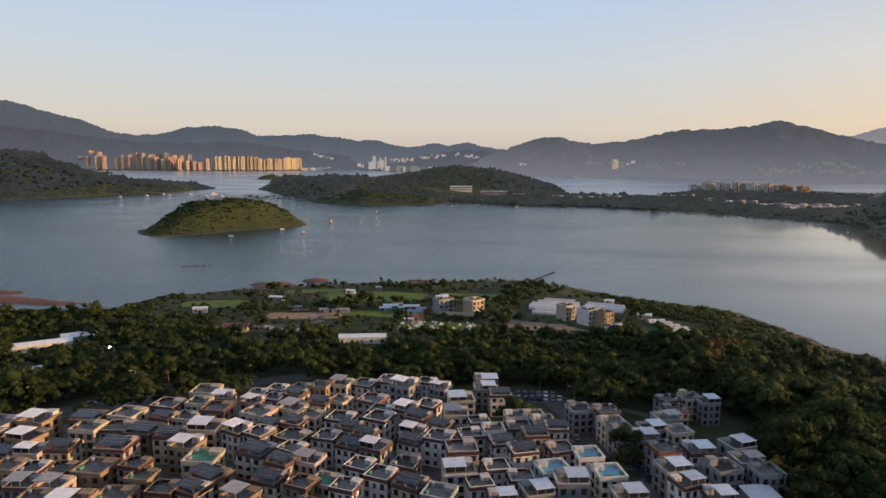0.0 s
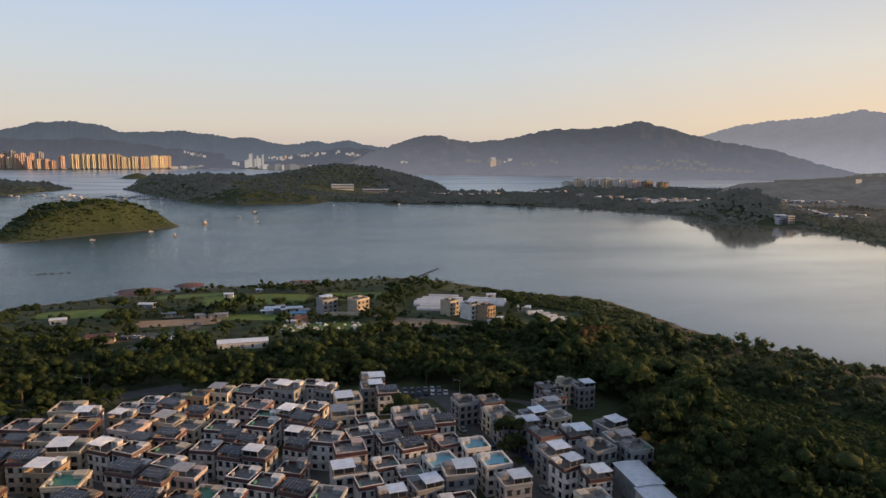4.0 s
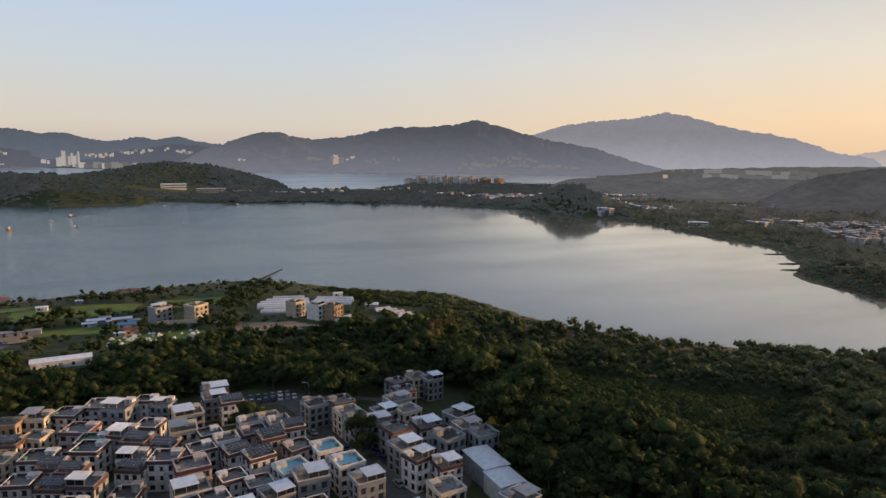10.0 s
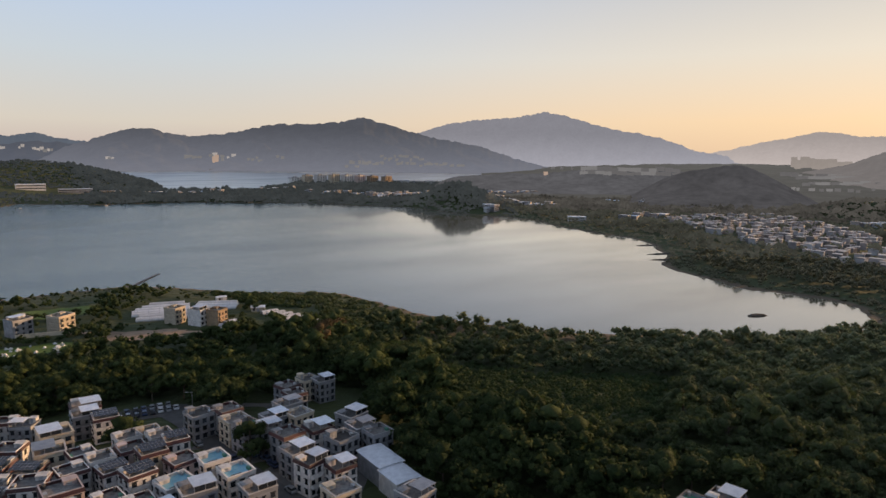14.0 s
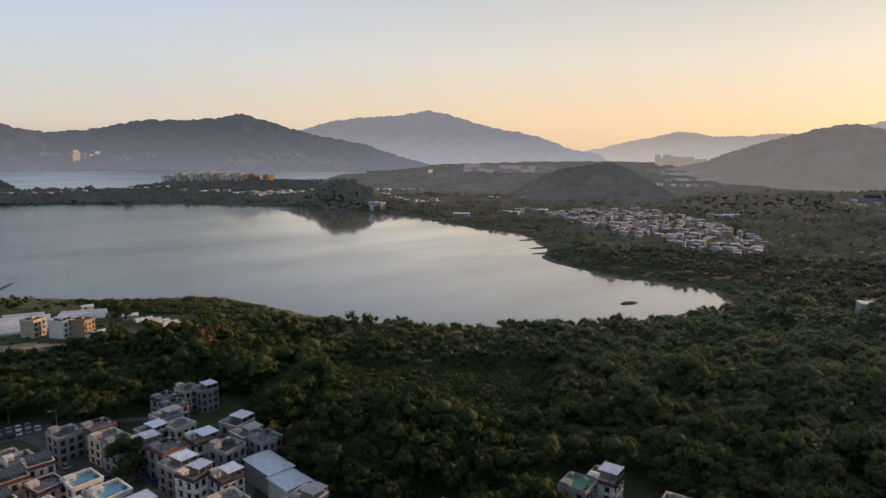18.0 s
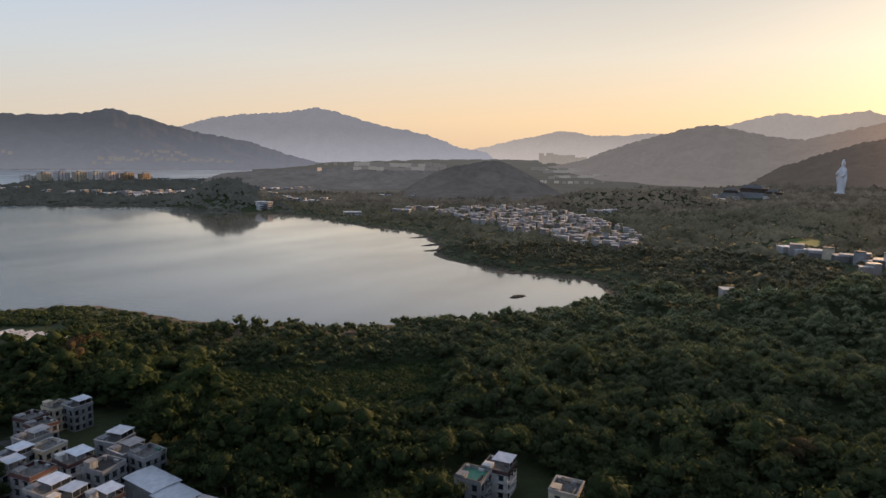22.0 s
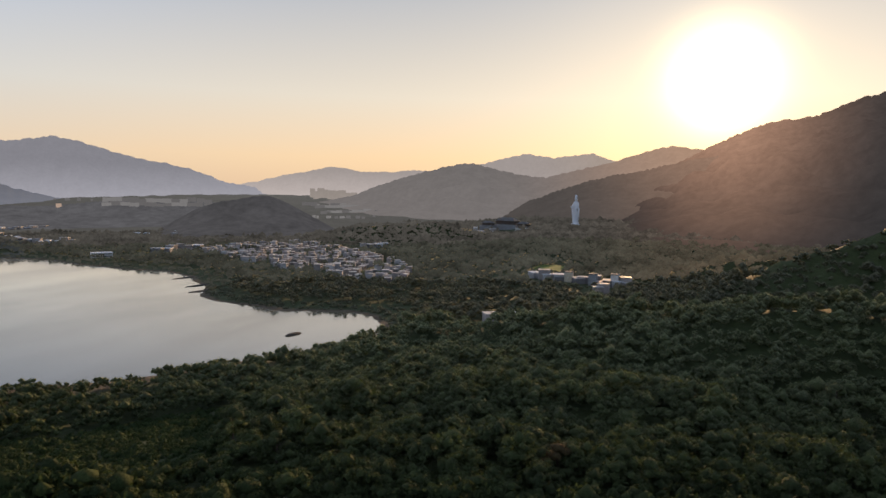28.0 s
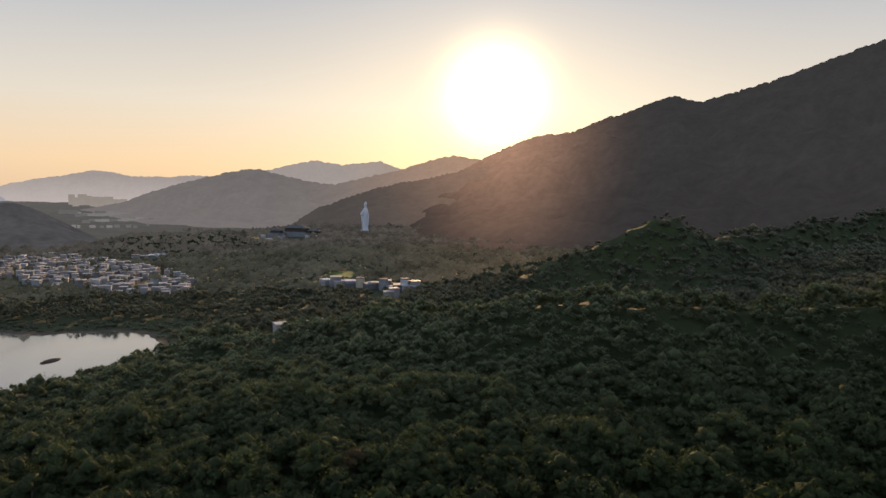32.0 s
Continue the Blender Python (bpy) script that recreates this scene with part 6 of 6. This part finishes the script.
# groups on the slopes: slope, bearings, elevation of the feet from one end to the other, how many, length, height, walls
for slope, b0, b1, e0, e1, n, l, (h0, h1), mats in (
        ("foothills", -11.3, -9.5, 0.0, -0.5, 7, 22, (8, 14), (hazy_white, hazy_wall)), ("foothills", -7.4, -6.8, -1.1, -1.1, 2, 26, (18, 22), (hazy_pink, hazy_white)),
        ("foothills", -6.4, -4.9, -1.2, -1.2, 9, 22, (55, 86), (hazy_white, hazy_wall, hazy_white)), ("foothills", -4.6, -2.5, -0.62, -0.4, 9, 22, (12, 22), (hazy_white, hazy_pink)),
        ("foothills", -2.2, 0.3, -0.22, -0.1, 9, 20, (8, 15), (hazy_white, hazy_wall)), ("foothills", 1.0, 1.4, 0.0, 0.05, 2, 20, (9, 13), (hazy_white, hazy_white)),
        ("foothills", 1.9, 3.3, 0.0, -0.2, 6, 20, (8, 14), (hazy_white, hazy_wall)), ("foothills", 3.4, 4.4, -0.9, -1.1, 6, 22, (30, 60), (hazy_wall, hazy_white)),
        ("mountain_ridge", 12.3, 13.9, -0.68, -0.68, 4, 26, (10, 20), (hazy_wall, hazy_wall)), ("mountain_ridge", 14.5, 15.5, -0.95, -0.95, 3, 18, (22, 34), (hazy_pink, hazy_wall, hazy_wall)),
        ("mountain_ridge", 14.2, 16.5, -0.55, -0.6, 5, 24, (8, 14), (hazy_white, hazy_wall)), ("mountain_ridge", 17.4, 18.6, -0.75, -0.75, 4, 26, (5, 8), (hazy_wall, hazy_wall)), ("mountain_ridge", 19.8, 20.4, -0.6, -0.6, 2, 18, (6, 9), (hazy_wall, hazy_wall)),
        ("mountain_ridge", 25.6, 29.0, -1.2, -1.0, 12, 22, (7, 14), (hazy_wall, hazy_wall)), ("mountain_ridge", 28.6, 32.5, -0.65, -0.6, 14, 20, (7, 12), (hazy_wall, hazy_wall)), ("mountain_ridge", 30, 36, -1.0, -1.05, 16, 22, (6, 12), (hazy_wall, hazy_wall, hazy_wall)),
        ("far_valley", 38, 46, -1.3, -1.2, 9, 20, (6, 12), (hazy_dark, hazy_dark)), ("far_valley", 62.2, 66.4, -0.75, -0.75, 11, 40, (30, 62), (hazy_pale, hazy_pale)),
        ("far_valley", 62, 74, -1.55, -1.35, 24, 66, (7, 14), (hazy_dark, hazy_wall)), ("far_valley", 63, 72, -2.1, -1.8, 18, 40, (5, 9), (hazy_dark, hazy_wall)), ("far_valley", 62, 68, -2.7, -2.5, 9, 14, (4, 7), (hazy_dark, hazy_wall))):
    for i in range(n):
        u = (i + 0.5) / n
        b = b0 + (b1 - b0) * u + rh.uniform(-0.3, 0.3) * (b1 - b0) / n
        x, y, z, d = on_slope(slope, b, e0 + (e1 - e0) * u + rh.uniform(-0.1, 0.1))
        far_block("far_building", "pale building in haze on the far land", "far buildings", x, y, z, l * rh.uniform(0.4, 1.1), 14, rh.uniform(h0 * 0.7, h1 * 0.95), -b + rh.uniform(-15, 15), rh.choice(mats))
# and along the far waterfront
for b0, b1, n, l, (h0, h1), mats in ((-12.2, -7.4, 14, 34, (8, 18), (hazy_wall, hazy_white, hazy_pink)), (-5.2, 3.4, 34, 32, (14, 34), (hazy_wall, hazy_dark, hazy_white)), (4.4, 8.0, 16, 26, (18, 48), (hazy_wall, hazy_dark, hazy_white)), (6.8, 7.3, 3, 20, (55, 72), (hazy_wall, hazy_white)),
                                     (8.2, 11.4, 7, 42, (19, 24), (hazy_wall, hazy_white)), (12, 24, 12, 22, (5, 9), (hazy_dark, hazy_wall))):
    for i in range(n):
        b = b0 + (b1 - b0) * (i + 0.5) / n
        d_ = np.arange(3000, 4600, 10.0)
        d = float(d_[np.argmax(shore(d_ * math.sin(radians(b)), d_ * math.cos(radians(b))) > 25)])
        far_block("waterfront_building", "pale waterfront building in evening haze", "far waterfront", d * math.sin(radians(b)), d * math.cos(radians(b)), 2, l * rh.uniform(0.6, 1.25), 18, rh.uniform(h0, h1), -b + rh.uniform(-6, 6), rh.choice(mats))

# ---- towers across the harbour ----
tower_walls = [surface("beige_tower_wall", (0.55, 0.44, 0.33), (0.47, 0.38, 0.29), 12, 3, 0.8, 0.1, 0.18), surface("pink_tower_wall", (0.52, 0.36, 0.29), (0.46, 0.33, 0.27), 12, 3, 0.8, 0.1, 0.15),
               surface("yellow_tower_wall", (0.60, 0.52, 0.36), (0.52, 0.45, 0.33), 12, 3, 0.8, 0.1, 0.15), surface("grey_tower_wall", (0.34, 0.34, 0.35), (0.28, 0.28, 0.30), 12, 3, 0.8, 0.1, 0.15)]


def tower(kind, label):
    """A residential tower, 100 m high, with deep light wells between its wings."""
    t = thing("tower_block", label, "tower block", "harbour towers")
    out = [(-16, -5), (-16, -12), (-9, -12), (-9, -8), (-4, -8), (-4, -14), (4, -14), (4, -8), (9, -8), (9, -12), (16, -12), (16, -5), (11, -5), (11, 5), (16, 5), (16, 12), (-16, 12), (-16, 5), (-11, 5), (-11, -5)]
    bm = bmesh.new()
    prism(bm, out, -3, 100)
    part("wall", bm, tower_walls[kind], t)
    part("roof_block", boxes((-5, 5, -4, 4, 100, 106)), tower_walls[3], t)
    part("podium", boxes((-20, 20, -18, 16, -3, 9)), tower_walls[3], t)
    return t


towers = [tower(0, "tall beige residential tower across the harbour"), tower(1, "tall pinkish residential tower across the harbour"), tower(2, "tall pale yellow residential tower across the harbour"), tower(3, "tall grey tower across the harbour")]
r3 = random.Random(44)
placed = 0


def shore_distance(bearing, start=3300):
    d = np.arange(start, 4700, 10.0)
    s = shore(d * math.sin(radians(bearing)), d * math.cos(radians(bearing)))
    return float(d[np.argmax(s > 40)])


def stand(mst, m, first):
    if first:
        mst.matrix_basis = m
    else:
        copy_thing(mst, Matrix.Identity(4)).matrix_basis = m


seen = set()
rows = [(-33.4, -27.6, 12, 0.4, (0.03, 0.22), (0, 1, 2)), (-31.5, -27.2, 8, 0.0, (-0.35, -0.15), (1, 0)), (-35.5, -33.6, 4, 0.0, (0, 0.1), (0, 1)), (-26.8, -22.5, 9, 0.1, (-0.45, -0.1), (0, 2, 1)), (-25.5, -21.0, 8, 0.3, (-0.15, 0.05), (1, 3, 0)),
        (-22.3, -19.6, 5, 0, (-0.7, -0.3), (1, 0)), (-19.4, -15.8, 10, 0.0, (-0.22, -0.12), (2, 2, 0)), (-15.8, -13.9, 6, 0.0, (-0.45, -0.3), (1, 2)), (-13.8, -12.3, 5, 0, (-0.28, -0.2), (2, 0))]
for b0, b1, n, back, (e0, e1), kinds in rows:
    for i in range(n):
        b = b0 + (b1 - b0) * (i + 0.5) / n + r3.uniform(-0.08, 0.08)
        d = min(4560, shore_distance(b) + 40 + back * 300)
        up = 100 + d * math.tan(radians(r3.uniform(e0, e1)))
        k = r3.choice(kinds)
        m = put(d * math.sin(radians(b)), d * math.cos(radians(b)), -b + 32 + r3.uniform(-10, 10), 0.8 * d / 4200, z=2) @ Matrix.Diagonal((1, 1, (up - 2) / 106, 1))
        stand(towers[k], m, k not in seen)
        seen.add(k)
if 3 not in seen:
    stand(towers[3], put(4200 * math.sin(radians(-20.4)), 4200 * math.cos(radians(-20.4)), 20, 0.8, z=2), True)
# ---- the white statue and the monastery halls ----
white_bronze = surface("white_statue_coat", (0.78, 0.78, 0.80), (0.70, 0.71, 0.74), 6, 1, 0.45, 0.1, 0)


def statue():
    """A tall robed figure on a lotus base, in one plain mesh; 70 m."""
    bm = bmesh.new()
    prof = [(0, 11.5, 9.5, 0), (2.0, 12.5, 10.5, 0), (4.0, 10.8, 9.0, 0), (5.0, 8.0, 6.6, 0), (9, 8.6, 6.6, 0), (16, 8.0, 6.0, 0), (26, 7.6, 5.6, 0.2), (36, 8.4, 5.6, 0.5), (43, 9.2, 5.8, 0.6), (49, 8.6, 5.4, 0.4), (53, 6.4, 4.4, 0.2), (55.5, 3.0, 2.8, 0), (57, 3.3, 3.2, -0.2),
            (60, 4.2, 4.2, -0.3), (63, 4.2, 4.3, -0.3), (65.5, 3.3, 3.6, 0), (68, 2.0, 2.2, 0.2), (70, 0.6, 0.7, 0.2)]
    n = 20
    rings = []
    for z, rx, ry, sh in prof:
        ring = []
        for i in range(n):
            a = 2 * math.pi * i / n
            fold = 1 + (0.06 * math.cos(7 * a) if 5 < z < 50 else 0.10 * math.cos(10 * a) if z < 4.5 else 0)
            ring.append(bm.verts.new((rx * fold * math.cos(a), ry * fold * math.sin(a) - sh, z)))
        rings.append(ring)
    for a, b in zip(rings, rings[1:]):
        for i in range(n):
            bm.faces.new((a[i], a[(i + 1) % n], b[(i + 1) % n], b[i]))
    bm.faces.new(rings[-1])
    bm.faces.new(rings[0][::-1])
    tube(bm, (-7.5, -2, 47), (-9.5, -5.5, 38), 2.6, 2.2, 8)
    tube(bm, (-9.5, -5.5, 38), (-10.5, -7.5, 43), 1.8, 1.2, 8)
    tube(bm, (7, -2, 47), (6, -5.8, 36), 2.6, 2.2, 8)
    tube(bm, (6, -5.8, 36), (1, -7.5, 37), 2.0, 1.3, 8)
    tube(bm, (9, -1, 40), (8.6, -1, 12), 2.6, 1.2, 8)
    tube(bm, (-9, -3, 36), (-8.0, -2, 14), 2.0, 1.0, 8)
    me = mesh_of("statue", bm, white_bronze)
    me.polygons.foreach_set("use_smooth", np.ones(len(me.polygons), bool))
    return me


SX, SY = 1481, 118
st = tagged(new("statue", statue()), "giant white robed statue on a lotus base", "statue")
st.matrix_basis = pose(SX, SY, 31, 0, 0, -115) @ Matrix.Diagonal((0.86, 0.86, 0.985, 1))
base = thing("statue_terrace", "broad stone terrace under the white statue", "terrace", at=pose(SX, SY, 0))
bm = bmesh.new()
prism(bm, [(26 * math.cos(2 * math.pi * i / 16), 26 * math.sin(2 * math.pi * i / 16)) for i in range(16)], 10, 31)
part("terrace_wall", bm, plaster[4], base)
bm = bmesh.new()
prism(bm, [(14 * math.cos(2 * math.pi * i / 12), 14 * math.sin(2 * math.pi * i / 12)) for i in range(12)], 31, 31.8)
part("plinth", bm, dark_deck, base)


def hall(x, y, l, w, h, turn, z):
    t = thing("temple_hall", "dark temple hall with a broad hipped roof", "temple", "monastery halls", at=pose(x, y, z, 0, 0, turn))
    part("terrace", boxes((-l * 0.65, l * 0.65, -w * 0.75, w * 0.75, -12, 1.2)), plaster[4], t)
    part("wall", boxes((-l / 2, l / 2, -w / 2, w / 2, 1.2, h)), surface("dark_timber", (0.10, 0.07, 0.05), (0.07, 0.05, 0.04), 2, 0.4, 0.7, 0.1, 0.1), t)
    bm = bmesh.new()
    e = 3.0
    secs = [((-l / 2 - e, -w / 2 - e, h + 0.6), (l / 2 + e, w / 2 + e)), ((-l / 2, -w / 2, h + 1.2), (l / 2, w / 2)), ((-l * 0.3, -1, h + w * 0.35), (l * 0.3, 1))]
    rings = [[bm.verts.new((a[0], a[1], a[2])), bm.verts.new((b[0], a[1], a[2])), bm.verts.new((b[0], b[1], a[2])), bm.verts.new((a[0], b[1], a[2]))] for a, b in secs]
    for r0, r1 in zip(rings, rings[1:]):
        for i in range(4):
            bm.faces.new((r0[i], r0[(i + 1) % 4], r1[(i + 1) % 4], r1[i]))
    bm.faces.new(rings[-1])
    bm.faces.new(rings[0][::-1])
    part("roof", bm, surface("grey_roof_tile", (0.16, 0.15, 0.15), (0.11, 0.105, 0.10), 3, 0.6, 0.7, 0.2, 0.1), t)


hall(1420, 262, 46, 22, 9, 70, 30)
hall(1400, 222, 24, 14, 6, 70, 28)
hall(1395, 300, 24, 14, 6, 70, 28)
slab_block("retaining_wall", "long pale retaining wall below the monastery", 1330, 200, 60, 4, 5, 75, 1, "monastery walls", 1, category="wall")
slab_block("retaining_wall", "pale stone wall beside the statue", 1400, 95, 34, 4, 4, 60, 1, "monastery walls", 1, category="wall")

# ---- boats, rafts, pier, islets ----
wood = surface("weathered_wood", (0.20, 0.15, 0.10), (0.12, 0.09, 0.065), 1, 0.2, 0.85, 0.2, 0.2)


def boat(label, hull_mat, l, big=False):
    b = thing("boat", label, "boat", "moored boats")
    bm = bmesh.new()
    secs = [(-0.5, 0.13, 0.9), (-0.35, 0.16, 0.8), (0.1, 0.17, 0.8), (0.36, 0.11, 1.0), (0.5, 0.015, 1.25)]
    rings = [[bm.verts.new((x * l, -w * l, h * l * 0.1)), bm.verts.new((x * l, -w * l * 0.6, -0.4)), bm.verts.new((x * l, w * l * 0.6, -0.4)), bm.verts.new((x * l, w * l, h * l * 0.1))] for x, w, h in secs]
    for p, q in zip(rings, rings[1:]):
        for i in range(4):
            bm.faces.new((p[i], p[(i + 1) % 4], q[(i + 1) % 4], q[i]))
    bm.faces.new(rings[0][::-1])
    bm.faces.new(rings[-1])
    bmesh.ops.recalc_face_normals(bm, faces=bm.faces[:])
    part("hull", bm, hull_mat, b)
    part("cabin", boxes((-0.3 * l, 0.05 * l, -0.1 * l, 0.1 * l, 0.08 * l, 0.24 * l)), plaster[1], b)
    part("cabin_roof", boxes((-0.34 * l, 0.09 * l, -0.12 * l, 0.12 * l, 0.24 * l, 0.26 * l)), sheet_white, b)
    if big:
        bm = bmesh.new()
        tube(bm, (0.1 * l, 0, 0.1 * l), (0.1 * l, 0, 0.6 * l), 0.12, 0.06, 5)
        part("mast", bm, steel, b)
        part("upper_cabin", boxes((-0.26 * l, -0.04 * l, -0.08 * l, 0.08 * l, 0.26 * l, 0.38 * l)), plaster[1], b)
    return b


orange = surface("orange_hull_paint", (0.42, 0.19, 0.05), (0.36, 0.16, 0.05), 1, 0.3, 0.5, 0, 0)
for lb, mt, l, bg, x, y, t in (("orange fishing boat with a white cabin", orange, 15, True, -166, 959, 70), ("orange work boat at anchor", orange, 12, True, -177, 818, 90), ("dark fishing boat at anchor", dark_deck, 15, True, -113, 1119, 20), ("small white boat at anchor", plaster[1], 9, False, -132, 1054, 0),
                               ("small dark boat at anchor", dark_deck, 8, False, -94, 967, 40), ("small white motor boat near the islet", plaster[1], 8, False, -259, 786, 10), ("small white boat by the island", plaster[1], 9, False, -215, 862, 30), ("white ferry near the shore", plaster[1], 22, True, -560, 1585, 30),
                               ("small white boat off the peninsula", plaster[1], 9, False, 20, 1290, 0), ("small white boat off the causeway", plaster[1], 9, False, 150, 1300, 15)):
    boat(lb, mt, l * 0.7, bg).matrix_basis = pose(x, y, 0.2, 0, 0, t)


def raft(seed):
    r = random.Random(seed)
    f = thing("fish_raft", "wooden fish-farm raft with a small hut", "raft", "fish rafts")
    part("deck", boxes((-12, 12, -7, 7, 0.2, 0.6)), wood, f)
    for k in range(4):
        part("net_float", boxes((-11 + k * 5.8, -6.4 + k * 5.8, -6, 6, 0.6, 0.85)), sheet_blue if k % 2 else dark_deck, f)
    part("hut", boxes((6, 11, -3, 3, 0.6, 3.4)), r.choice((plaster[1], sheet_grey)), f)
    part("hut_roof", boxes((5.6, 11.4, -3.4, 3.4, 3.4, 3.6)), sheet_grey, f)
    return f


rafts = [raft(1), raft(2)]
r5 = random.Random(3)
line = [(-721, 1451), (-700, 1500), (-662, 1555), (-610, 1560), (-545, 1440), (-511, 1515), (-473, 1560), (-398, 1504), (-339, 1473), (-300, 1441), (-430, 1480), (-460, 1530), (-360, 1520), (-640, 1510), (-420, 1560), (-500, 1470), (-380, 1450), (-580, 1500), (-330, 1510), (-440, 1440)]
k = 0
for x, y in line:
    for j in range(1):
        m = pose(x + r5.uniform(-22, 22), y + r5.uniform(-14, 14), 0.1, 0, 0, r5.uniform(-20, 40))
        if shore(np.array([m.translation.x]), np.array([m.translation.y]))[0] > -6:
            continue
        stand(rafts[k % 2], m, k < 2)
        k += 1
pier = thing("pier", "narrow stone jetty running into the bay", "jetty")
bm = bmesh.new()
for i in range(12):
    a, b = Vector((73, 516, 0)), Vector((100, 560, 0))
    c = a.lerp(b, (i + 0.5) / 12)
    box(bm, c.x - 1.0, c.x + 1.0, c.y - 2.2, c.y + 2.2, -2, 0.5 - 0.03 * i)
part("causeway", bm, surface("wet_stone", (0.10, 0.09, 0.08), (0.07, 0.065, 0.06), 1, 0.3, 0.6, 0.3, 0), pier)
for x, y, rx, ry, h, lb in ((393, 220, 7, 2.5, 1.2, "small dark rocky islet in the bay"), (560, 420, 16, 3, 0.9, "low rocky bank off the shore"), (528, 396, 12, 3, 0.8, "low rocky bank off the shore"), (600, 470, 14, 3, 0.8, "low rocky bank off the shore")):
    bm = bmesh.new()
    bmesh.ops.create_icosphere(bm, subdivisions=3, radius=1)
    for v in bm.verts:
        q = noise.noise(v.co * 2.3 + Vector((x, y, 0)))
        v.co = Vector((v.co.x * rx * (1 + 0.3 * q), v.co.y * ry * (1 + 0.3 * q), v.co.z * h * (1 + 0.5 * q)))
    ob = tagged(new("rock_islet", mesh_of("rock_islet", bm, surface("dark_rock", (0.07, 0.06, 0.05), (0.045, 0.04, 0.035), 2, 0.4, 0.9, 0.4, 0))), lb, "islet", "rock islets")
    ob.matrix_basis = pose(x, y, 0, 0, 0, -20)
for i, (x, y) in enumerate(((-230, 567), (-226, 569), (-221, 571), (-215, 573), (-209, 574))):
    bm = boxes((-1.6, 1.6, -0.5, 0.5, -0.2, 0.4))
    ob = tagged(new("float", mesh_of("float", bm, dark_deck)), "dark mooring float lying on the water", "float", "mooring floats")
    ob.matrix_basis = pose(x, y, 0.1, 0, 0, 25)
